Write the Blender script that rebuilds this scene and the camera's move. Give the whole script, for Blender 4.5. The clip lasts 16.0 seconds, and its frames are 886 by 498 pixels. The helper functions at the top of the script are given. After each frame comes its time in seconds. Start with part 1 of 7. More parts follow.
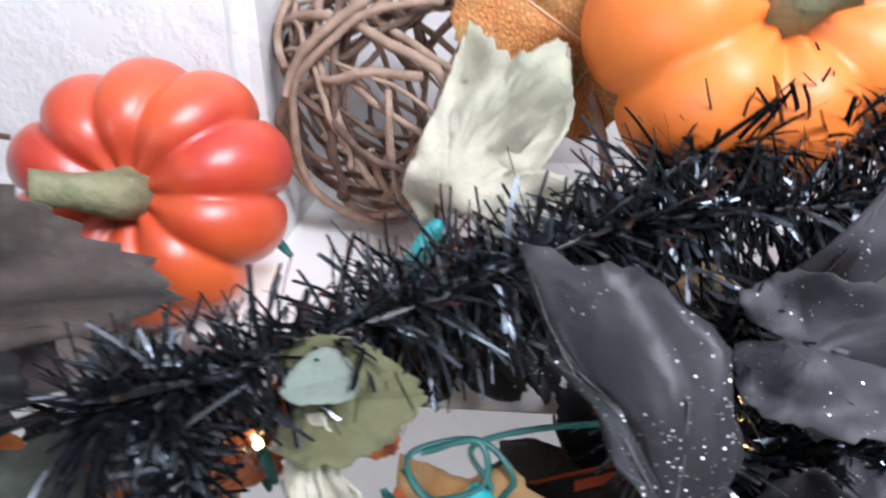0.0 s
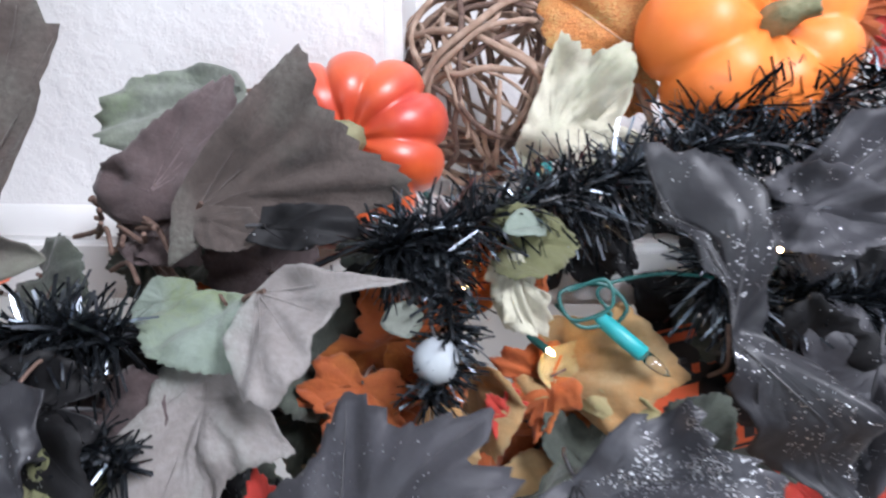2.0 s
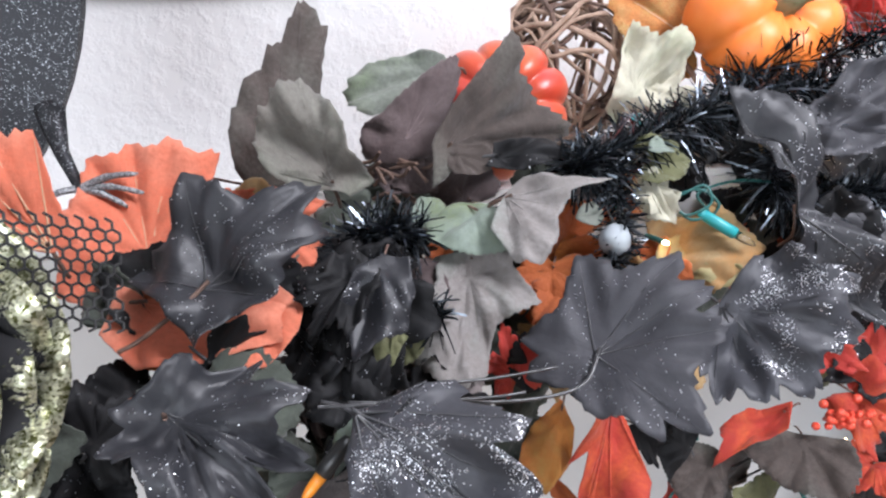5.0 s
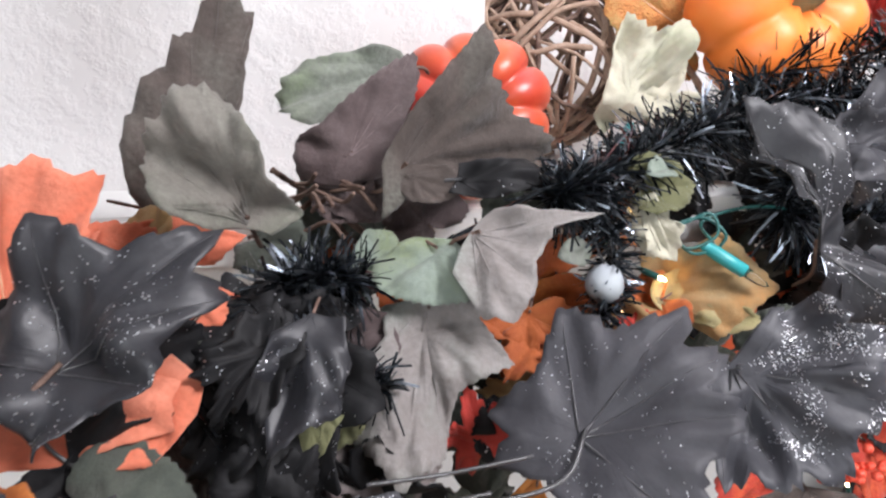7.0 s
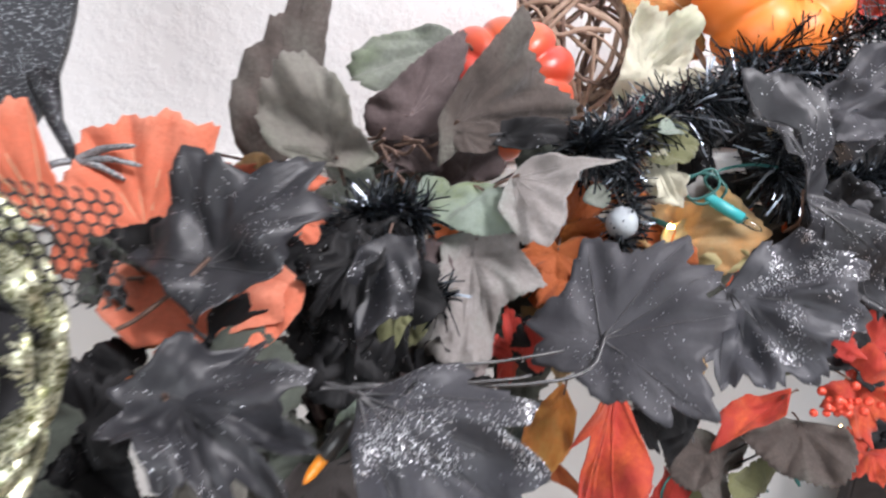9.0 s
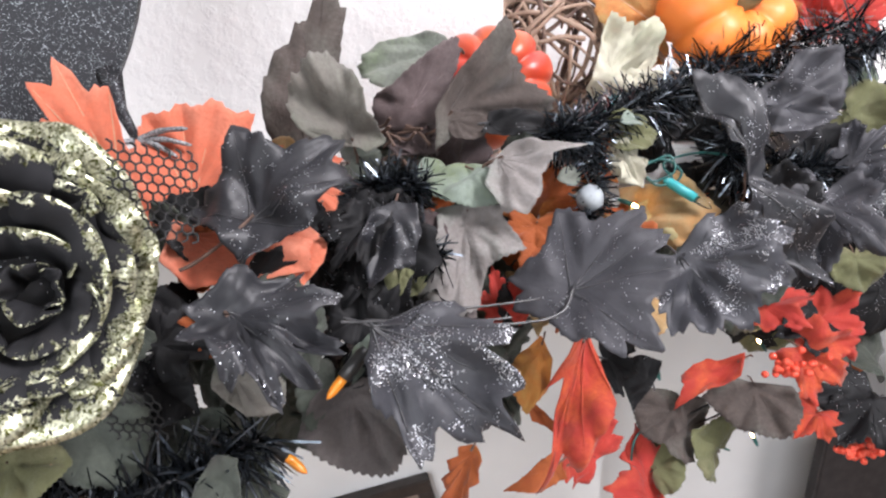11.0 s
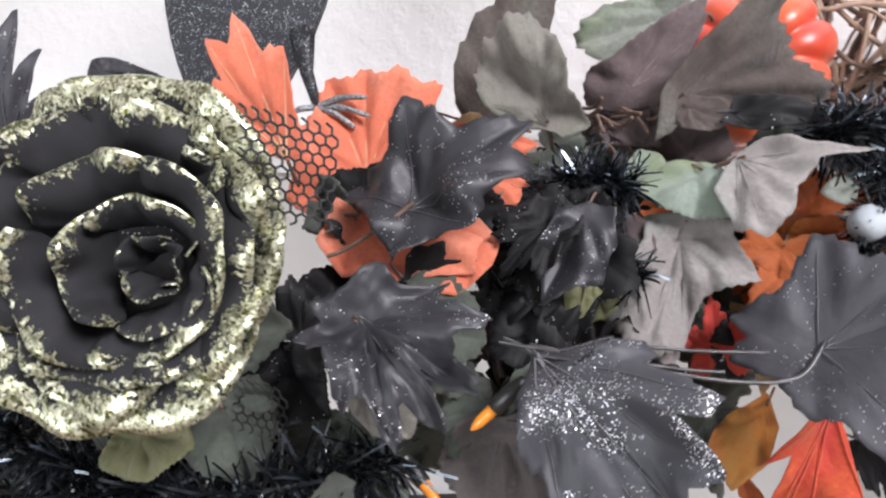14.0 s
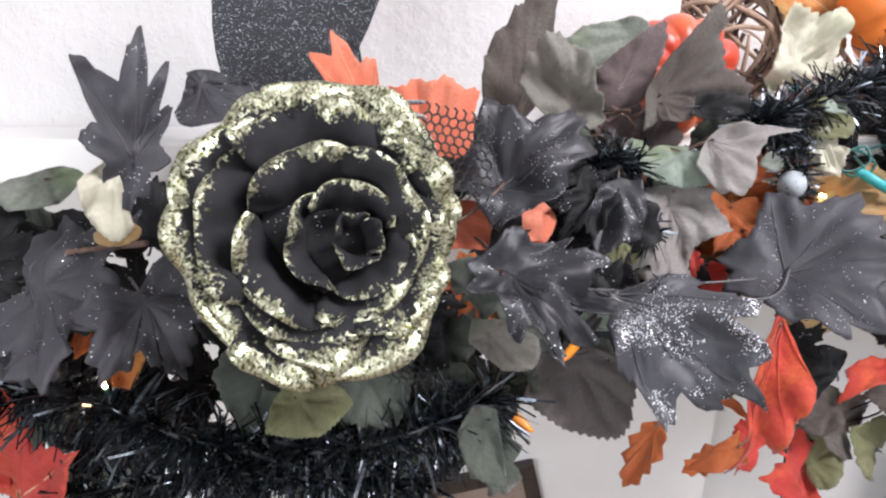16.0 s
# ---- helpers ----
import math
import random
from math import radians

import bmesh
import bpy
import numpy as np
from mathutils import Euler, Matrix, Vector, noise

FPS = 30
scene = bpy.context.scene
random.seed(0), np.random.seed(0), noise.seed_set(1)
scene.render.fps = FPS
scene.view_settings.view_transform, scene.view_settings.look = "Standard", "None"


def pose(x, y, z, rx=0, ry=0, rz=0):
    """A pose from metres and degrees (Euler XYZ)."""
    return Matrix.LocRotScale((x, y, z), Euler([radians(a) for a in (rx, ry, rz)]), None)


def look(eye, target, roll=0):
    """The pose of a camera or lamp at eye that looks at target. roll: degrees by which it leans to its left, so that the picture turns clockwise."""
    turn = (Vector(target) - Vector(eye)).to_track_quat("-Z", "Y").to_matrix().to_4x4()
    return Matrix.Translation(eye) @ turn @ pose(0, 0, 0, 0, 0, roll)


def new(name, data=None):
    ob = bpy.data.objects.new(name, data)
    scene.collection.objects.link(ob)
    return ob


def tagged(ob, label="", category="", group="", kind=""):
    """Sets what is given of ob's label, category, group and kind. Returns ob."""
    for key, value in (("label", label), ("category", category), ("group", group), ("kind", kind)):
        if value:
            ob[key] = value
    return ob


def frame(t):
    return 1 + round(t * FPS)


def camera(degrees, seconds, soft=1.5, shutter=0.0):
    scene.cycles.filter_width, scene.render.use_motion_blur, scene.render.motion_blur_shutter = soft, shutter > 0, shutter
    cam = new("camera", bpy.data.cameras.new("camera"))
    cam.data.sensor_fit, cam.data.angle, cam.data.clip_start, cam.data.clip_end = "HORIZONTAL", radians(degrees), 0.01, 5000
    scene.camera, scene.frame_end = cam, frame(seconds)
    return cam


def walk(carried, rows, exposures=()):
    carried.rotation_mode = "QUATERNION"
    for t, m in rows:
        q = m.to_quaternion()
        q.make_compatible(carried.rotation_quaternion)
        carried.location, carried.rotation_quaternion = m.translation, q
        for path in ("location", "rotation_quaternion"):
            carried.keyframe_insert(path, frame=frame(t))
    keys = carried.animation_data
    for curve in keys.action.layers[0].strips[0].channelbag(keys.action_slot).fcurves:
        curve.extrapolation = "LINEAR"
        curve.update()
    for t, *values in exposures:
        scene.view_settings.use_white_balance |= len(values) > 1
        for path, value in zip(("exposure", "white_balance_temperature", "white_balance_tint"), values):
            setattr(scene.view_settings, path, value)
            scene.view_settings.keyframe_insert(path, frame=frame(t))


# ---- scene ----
cam = camera(67.54, 16.0, 2.3, 0.4)
PATH = [
    (0, (0.1110, 0.0392, 1.5990), (-0.0372, 1.8410, 0.7436), 0.09),
    (0.5, (0.0668, 0.0152, 1.6087), (0.0626, 1.8675, 0.8546), 1.63),
    (1, (0.0405, -0.0074, 1.6067), (0.0495, 1.8579, 0.8852), 2.22),
    (1.5, (0.0338, -0.0402, 1.5918), (0.0493, 1.8305, 0.8845), 0.47),
    (2, (0.0462, -0.0759, 1.5860), (0.0188, 1.7973, 0.8857), 0.42),
    (2.5, (0.0744, -0.1231, 1.5876), (0.0457, 1.7766, 0.9631), 0.54),
    (3, (0.0843, -0.1867, 1.5920), (-0.0403, 1.7161, 0.9889), -1.16),
    (3.5, (0.0237, -0.2073, 1.5849), (-0.0183, 1.6826, 0.9317), -0.75),
    (4, (-0.0482, -0.2152, 1.5864), (0.0345, 1.6675, 0.9168), -1.44),
    (4.2, (-0.0830, -0.2109, 1.5801), (0.0583, 1.6781, 0.9386), -2.09),
    (6.5, (-0.0718, -0.1436, 1.5836), (0.1338, 1.7026, 0.8425), -1.62),
    (7, (-0.0639, -0.1195, 1.5835), (0.1783, 1.7307, 0.8637), -0.62),
    (7.5, (-0.0597, -0.0991, 1.5839), (0.1948, 1.7442, 0.8508), -0.23),
    (8, (-0.0516, -0.1011, 1.5723), (0.1720, 1.7261, 0.7904), -0.71),
    (8.5, (-0.0597, -0.1293, 1.5770), (0.1599, 1.7109, 0.8252), -1.56),
    (9, (-0.0884, -0.1820, 1.5783), (0.1133, 1.6719, 0.8555), -0.90),
    (9.2, (-0.0994, -0.2009, 1.5777), (0.1111, 1.6518, 0.8544), -0.84),
    (11.5, (-0.0962, -0.2492, 1.5784), (0.1304, 1.6197, 0.9033), -0.60),
    (12, (-0.0848, -0.2390, 1.5771), (0.0635, 1.6438, 0.9192), 1.96),
    (12.5, (-0.0678, -0.2042, 1.5761), (-0.1550, 1.6634, 0.8657), 3.39),
    (13, (-0.0553, -0.1914, 1.5806), (-0.4351, 1.6394, 0.8707), 4.69),
    (13.5, (-0.0511, -0.1813, 1.5706), (-0.6306, 1.5902, 0.8453), 2.00),
    (14, (-0.0769, -0.1859, 1.5683), (-0.5333, 1.6126, 0.8220), -0.93),
    (14.5, (-0.1124, -0.2273, 1.5724), (-0.2577, 1.6316, 0.8490), -1.01),
    (15, (-0.1565, -0.2486, 1.5792), (-0.1565, 1.6116, 0.8447), 0.04),
    (15.5, (-0.1798, -0.2583, 1.5755), (-0.1432, 1.6093, 0.8611), -0.26),
    (16, (-0.1917, -0.2612, 1.5710), (-0.1276, 1.6112, 0.8709), 0.22),
]
walk(cam, [(t, look(eye, target, roll)) for t, eye, target, roll in PATH],
     exposures=[(0, 0.22, 6030, 14), (4.2, 0.30, 6080, 14), (6.5, 0.34, 6540, 15), (7.5, 0.34, 6545, 15), (8, 0.20, 6545, 15), (8.6, 0.37, 6550, 15), (12, 0.42, 6560, 16), (16, 0.43, 6520, 16)])

# ---- light ----
world = bpy.data.worlds.new("world")
scene.world = world
world.use_nodes = True
sky = world.node_tree.nodes.new("ShaderNodeTexSky")
sky.sky_type, sky.sun_disc = "NISHITA", False
sky.sun_elevation, sky.sun_rotation = radians(40), radians(150)
world.node_tree.links.new(sky.outputs["Color"], world.node_tree.nodes["Background"].inputs["Color"])
world.node_tree.nodes["Background"].inputs["Strength"].default_value = 0.12


def area_lamp(name, at, to, wide, high, watts, colour):
    data = bpy.data.lights.new(name, "AREA")
    data.shape, data.size, data.size_y, data.energy, data.color = "RECTANGLE", wide, high, watts, colour
    ob = new(name, data)
    ob.matrix_world = look(at, to)
    return ob


# daylight through the room's window, and its ceiling lamp
area_lamp("window_light", (-1.2, -2.30, 1.50), (0.0, 0.3, 1.30), 1.6, 1.2, 32, (0.90, 0.96, 1.0))
area_lamp("ceiling_lamp_light", (0.62, -0.48, 2.40), (0.15, 0.15, 1.45), 0.45, 0.45, 26, (0.96, 0.97, 1.0))


# ---- materials ----
def nodes_of(name):
    m = bpy.data.materials.new(name)
    m.use_nodes = True
    t = m.node_tree
    return m, t, t.nodes["Principled BSDF"]


def node(t, kind, **sets):
    n = t.nodes.new(kind)
    for key, value in sets.items():
        n.inputs[key].default_value = value
    return n


def mixed(t, factor, a, b):
    n = t.nodes.new("ShaderNodeMix")
    n.data_type = "RGBA"
    for socket, value in ((n.inputs[0], factor), (n.inputs[6], a), (n.inputs[7], b)):
        if isinstance(value, bpy.types.NodeSocket):
            t.links.new(value, socket)
        else:
            socket.default_value = value if isinstance(value, float) else (*value, 1)
    return n.outputs[2]


def ramp(t, source, low, high):
    n = t.nodes.new("ShaderNodeMapRange")
    t.links.new(source, n.inputs[0])
    n.inputs[1].default_value, n.inputs[2].default_value = low, high
    return n.outputs[0]


def noise_at(t, scale, detail=3.0, rough=0.55):
    at = t.nodes.new("ShaderNodeTexCoord")
    n = node(t, "ShaderNodeTexNoise", Scale=scale, Detail=detail, Roughness=rough)
    t.links.new(at.outputs["Object"], n.inputs["Vector"])
    return n.outputs["Fac"]


def bumped(t, shader, source, strength, distance):
    n = node(t, "ShaderNodeBump", Strength=strength, Distance=distance)
    t.links.new(source, n.inputs["Height"])
    t.links.new(n.outputs["Normal"], shader.inputs["Normal"])


def cloth(name, a, b, c=None, rough=0.75, glitter=0.0, sheen=0.15, thin=0.0, gloss=0.5):
    """Printed cloth of artificial leaves: blotches of two or three colours, weave, and specks of glitter."""
    m, t, s = nodes_of(name)
    base = mixed(t, ramp(t, noise_at(t, 38, 6, 0.65), 0.40, 0.60), a, b)
    if c:
        base = mixed(t, ramp(t, noise_at(t, 15, 4, 0.6), 0.46, 0.60), base, c)
    fine = noise_at(t, 420, 3)
    base = mixed(t, ramp(t, fine, 0.2, 0.9), base, tuple(0.78 * k for k in a))
    s.inputs["Roughness"].default_value = rough
    s.inputs["Sheen Weight"].default_value = sheen
    s.inputs["Specular IOR Level"].default_value = gloss
    if glitter:
        at = t.nodes.new("ShaderNodeTexCoord")
        cells = node(t, "ShaderNodeTexVoronoi", Scale=1150.0)
        t.links.new(at.outputs["Object"], cells.inputs["Vector"])
        pick = t.nodes.new("ShaderNodeSeparateColor")
        t.links.new(cells.outputs["Color"], pick.inputs[0])
        where = t.nodes.new("ShaderNodeMath")
        where.operation = "MULTIPLY"
        t.links.new(ramp(t, noise_at(t, 42, 3), 0.47, 0.66), where.inputs[0])
        where.inputs[1].default_value = glitter
        more = t.nodes.new("ShaderNodeMath")
        more.operation = "LESS_THAN"
        t.links.new(pick.outputs[0], more.inputs[0])
        t.links.new(where.outputs[0], more.inputs[1])
        near = t.nodes.new("ShaderNodeMath")
        near.operation = "LESS_THAN"
        t.links.new(cells.outputs["Distance"], near.inputs[0])
        near.inputs[1].default_value = 0.42
        both = t.nodes.new("ShaderNodeMath")
        both.operation = "MULTIPLY"
        t.links.new(more.outputs[0], both.inputs[0])
        t.links.new(near.outputs[0], both.inputs[1])
        base = mixed(t, both.outputs[0], base, (0.86, 0.88, 0.92))
        t.links.new(both.outputs[0], s.inputs["Metallic"])
        t.links.new(mixed(t, both.outputs[0], (rough, rough, rough), (0.42, 0.42, 0.42)), s.inputs["Roughness"])
        # flakes lie at all angles
        tilt = t.nodes.new("ShaderNodeVectorMath")
        tilt.operation = "SUBTRACT"
        t.links.new(cells.outputs["Color"], tilt.inputs[0])
        tilt.inputs[1].default_value = (0.5, 0.5, 0.5)
        lean = t.nodes.new("ShaderNodeVectorMath")
        lean.operation = "SCALE"
        t.links.new(tilt.outputs[0], lean.inputs[0])
        t.links.new(both.outputs[0], lean.inputs["Scale"])
        creased = node(t, "ShaderNodeBump", Strength=0.4, Distance=0.0025)
        t.links.new(noise_at(t, 60, 4, 0.55), creased.inputs["Height"])
        add = t.nodes.new("ShaderNodeVectorMath")
        t.links.new(creased.outputs["Normal"], add.inputs[0])
        t.links.new(lean.outputs[0], add.inputs[1])
        unit = t.nodes.new("ShaderNodeVectorMath")
        unit.operation = "NORMALIZE"
        t.links.new(add.outputs[0], unit.inputs[0])
        t.links.new(unit.outputs[0], s.inputs["Normal"])
    else:
        bumped(t, s, noise_at(t, 110, 6, 0.65), 0.75, 0.0024)
    t.links.new(base, s.inputs["Base Color"])
    if thin:
        through_light = t.nodes.new("ShaderNodeBsdfTranslucent")
        t.links.new(base, through_light.inputs["Color"])
        blend = t.nodes.new("ShaderNodeMixShader")
        blend.inputs[0].default_value = thin
        out = t.nodes["Material Output"]
        t.links.new(s.outputs[0], blend.inputs[1])
        t.links.new(through_light.outputs[0], blend.inputs[2])
        t.links.new(blend.outputs[0], out.inputs["Surface"])
    return m


def plain(name, a, b, rough, scale=60.0, metal=0.0, bump=0.0, bump_scale=300.0, coat=0.0):
    m, t, s = nodes_of(name)
    t.links.new(mixed(t, ramp(t, noise_at(t, scale, 4), 0.35, 0.68), a, b), s.inputs["Base Color"])
    s.inputs["Roughness"].default_value, s.inputs["Metallic"].default_value = rough, metal
    s.inputs["Coat Weight"].default_value, s.inputs["Coat Roughness"].default_value = coat, 0.36
    if bump:
        bumped(t, s, noise_at(t, bump_scale, 4), bump, 0.002)
    return m


M = {
    "black": cloth("black_satin_cloth", (0.034, 0.034, 0.041), (0.047, 0.047, 0.056), None, 0.62, 0.12, 0.05),
    "jet": cloth("jet_black_satin_cloth", (0.017, 0.0175, 0.022), (0.030, 0.031, 0.037), None, 0.50, 0.16, 0.03),
    "glitter": cloth("glittered_black_cloth", (0.036, 0.037, 0.045), (0.050, 0.051, 0.061), None, 0.56, 0.78, 0.05),
    # black cloth darkened further: shade of the garland's gaps put into the colour
    "shadeblack": cloth("shade_black_cloth", (0.007, 0.007, 0.008), (0.014, 0.014, 0.016), None, 0.66, 0.08, 0.0, 0.0, 0.28),
    "brown": cloth("grey_brown_cloth", (0.064, 0.048, 0.041), (0.114, 0.089, 0.078), (0.135, 0.135, 0.115), 0.8, 0, 0.2, 0.12),
    "plum": cloth("plum_grey_cloth", (0.095, 0.066, 0.066), (0.15, 0.115, 0.115), (0.075, 0.05, 0.05), 0.8, 0, 0.2, 0.12),
    "sage": cloth("sage_green_cloth", (0.20, 0.215, 0.185), (0.28, 0.315, 0.265), (0.20, 0.27, 0.14), 0.8, 0, 0.2, 0.15),
    "grey": cloth("warm_grey_cloth", (0.26, 0.235, 0.225), (0.33, 0.31, 0.30), (0.28, 0.32, 0.285), 0.8, 0, 0.2, 0.15),
    "mint": cloth("pale_mint_cloth", (0.25, 0.305, 0.26), (0.20, 0.25, 0.185), (0.20, 0.25, 0.12), 0.8, 0, 0.2, 0.18),
    "orange": cloth("orange_cloth", (0.84, 0.24, 0.135), (0.81, 0.20, 0.105), (0.88, 0.37, 0.25), 0.75, 0, 0.2, 0.25),
    "rust": cloth("rust_orange_cloth", (0.52, 0.13, 0.03), (0.36, 0.07, 0.02), (0.70, 0.26, 0.05), 0.75, 0, 0.2, 0.25),
    "red": cloth("red_cloth", (0.62, 0.055, 0.035), (0.46, 0.03, 0.028), (0.72, 0.13, 0.05), 0.75, 0, 0.2, 0.25),
    "flame": cloth("flame_red_cloth", (0.58, 0.05, 0.03), (0.74, 0.15, 0.035), (0.42, 0.025, 0.025), 0.75, 0, 0.2, 0.25),
    "cream": cloth("cream_cloth", (0.70, 0.67, 0.54), (0.64, 0.63, 0.49), (0.50, 0.53, 0.36), 0.8, 0, 0.2, 0.22),
    "tan": cloth("tan_cloth", (0.50, 0.32, 0.14), (0.44, 0.33, 0.18), (0.56, 0.24, 0.06), 0.8, 0, 0.2, 0.22),
    "olive": cloth("olive_cloth", (0.17, 0.175, 0.08), (0.13, 0.135, 0.07), (0.27, 0.25, 0.14), 0.8, 0, 0.2, 0.18),
    "deepgreen": cloth("dark_green_cloth", (0.052, 0.062, 0.05), (0.09, 0.105, 0.08), (0.06, 0.055, 0.05), 0.8, 0, 0.2, 0.08),
    "moss": cloth("grey_moss_cloth", (0.17, 0.155, 0.135), (0.225, 0.22, 0.19), (0.15, 0.17, 0.125), 0.8, 0, 0.2, 0.12),
    "mauvedark": cloth("dark_mauve_cloth", (0.105, 0.088, 0.085), (0.14, 0.12, 0.115), (0.09, 0.085, 0.075), 0.8, 0, 0.2, 0.10),
    "olivetan": cloth("olive_tan_cloth", (0.46, 0.38, 0.20), (0.36, 0.34, 0.15), (0.56, 0.45, 0.27), 0.8, 0, 0.2, 0.2),
    "amber": cloth("amber_orange_cloth", (0.60, 0.22, 0.04), (0.48, 0.28, 0.07), (0.58, 0.13, 0.03), 0.75, 0, 0.2, 0.25),
    "plumvein": plain("plum_vein", (0.13, 0.095, 0.095), (0.17, 0.13, 0.13), 0.7),
    "vein": plain("leaf_vein", (0.035, 0.035, 0.038), (0.085, 0.085, 0.09), 0.35),
    "palevein": plain("pale_vein", (0.62, 0.40, 0.24), (0.70, 0.46, 0.3), 0.6),
    "stem": plain("black_wire_stem", (0.03, 0.03, 0.032), (0.09, 0.09, 0.095), 0.35),
    "twig": plain("brown_twig", (0.09, 0.05, 0.038), (0.17, 0.11, 0.085), 0.8, 200.0, 0, 0.5, 600.0),
    "vine": plain("dried_vine", (0.26, 0.17, 0.12), (0.42, 0.30, 0.23), 0.75, 120.0, 0, 0.5, 700.0),
    "pumpkin": plain("orange_foam", (0.90, 0.255, 0.045), (0.86, 0.20, 0.03), 0.48, 40.0, 0, 0.12, 260.0, 0.12),
    "redpumpkin": plain("red_lacquered_foam", (0.46, 0.026, 0.02), (0.78, 0.15, 0.03), 0.42, 13.0, 0, 0.45, 60.0, 0.6),
    "pumpkinstem": plain("dry_green_stem", (0.27, 0.26, 0.15), (0.15, 0.16, 0.08), 0.8, 140.0, 0, 0.6, 400.0),
    "tinsel": plain("black_foil", (0.024, 0.027, 0.032), (0.085, 0.10, 0.115), 0.17, 90.0, 0.85),
    "silver": plain("silver_foil", (0.24, 0.27, 0.31), (0.15, 0.17, 0.20), 0.28, 90.0, 1.0),
    "teal": plain("teal_plastic", (0.02, 0.30, 0.32), (0.03, 0.36, 0.38), 0.4),
    "greenwire": plain("green_wire", (0.012, 0.085, 0.08), (0.02, 0.12, 0.11), 0.4),
    "blackplastic": plain("black_plastic", (0.02, 0.02, 0.02), (0.035, 0.035, 0.035), 0.35),
    "orangebulb": plain("orange_bulb", (0.88, 0.27, 0.02), (0.95, 0.36, 0.04), 0.25, 60.0, 0, 0, 1, 0.5),
    "berry": plain("frosted_grey_berry", (0.33, 0.36, 0.40), (0.40, 0.44, 0.46), 0.65, 40.0, 0, 0.1, 500.0),
    "redberry": plain("red_glitter_berry", (0.70, 0.05, 0.03), (0.86, 0.16, 0.09), 0.25, 500.0, 0, 0.3, 900.0),
    "mauve": cloth("mauve_grey_cloth", (0.20, 0.165, 0.16), (0.27, 0.235, 0.23), (0.17, 0.135, 0.135), 0.8, 0, 0.2, 0.15),
    "footglitter": plain("grey_glitter", (0.09, 0.095, 0.10), (0.50, 0.53, 0.56), 0.45, 900.0, 0.4, 0.4, 1200.0),
    "net": plain("black_net", (0.014, 0.014, 0.015), (0.03, 0.03, 0.03), 0.6),
    "tag": plain("orange_card", (0.76, 0.14, 0.045), (0.70, 0.11, 0.04), 0.7),
    "ink_print": plain("black_print", (0.015, 0.013, 0.013), (0.03, 0.025, 0.025), 0.7),
    "trim": plain("white_gloss_paint", (0.80, 0.80, 0.79), (0.76, 0.76, 0.75), 0.4, 12.0, 0, 0.05, 60.0),
    "wood": plain("dark_stained_wood", (0.018, 0.014, 0.012), (0.04, 0.03, 0.026), 0.45, 40.0, 0, 0.2, 200.0),
    "card": plain("brown_board", (0.22, 0.16, 0.13), (0.28, 0.22, 0.18), 0.8, 30.0),
    "plaque": plain("dark_pewter", (0.055, 0.054, 0.053), (0.10, 0.098, 0.095), 0.5, 70.0, 0.3, 0.9, 110.0),
}


def wall_paint():
    m, t, s = nodes_of("white_knockdown_plaster")
    t.links.new(mixed(t, ramp(t, noise_at(t, 5, 4), 0.3, 0.7), (0.63, 0.622, 0.618), (0.69, 0.682, 0.678)), s.inputs["Base Color"])
    s.inputs["Roughness"].default_value = 0.7
    bumped(t, s, ramp(t, noise_at(t, 75, 5, 0.62), 0.44, 0.64), 0.30, 0.0025)
    return m


def floor_boards():
    return plain("oak_floor", (0.30, 0.19, 0.11), (0.40, 0.27, 0.17), 0.45, 8.0, 0, 0.1, 60.0)


def glitter_black():
    """Card covered with black glitter: each flake a cell with its own slope."""
    m, t, s = nodes_of("black_glitter_card")
    at = t.nodes.new("ShaderNodeTexCoord")
    cells = node(t, "ShaderNodeTexVoronoi", Scale=2000.0)
    t.links.new(at.outputs["Object"], cells.inputs["Vector"])
    pick = t.nodes.new("ShaderNodeSeparateColor")
    t.links.new(cells.outputs["Color"], pick.inputs[0])
    t.links.new(mixed(t, ramp(t, pick.outputs[0], 0.90, 1.0), (0.026, 0.027, 0.031), (0.42, 0.44, 0.47)), s.inputs["Base Color"])
    s.inputs["Metallic"].default_value, s.inputs["Roughness"].default_value = 0.6, 0.46
    bumped(t, s, pick.outputs[1], 0.5, 0.002)
    return m


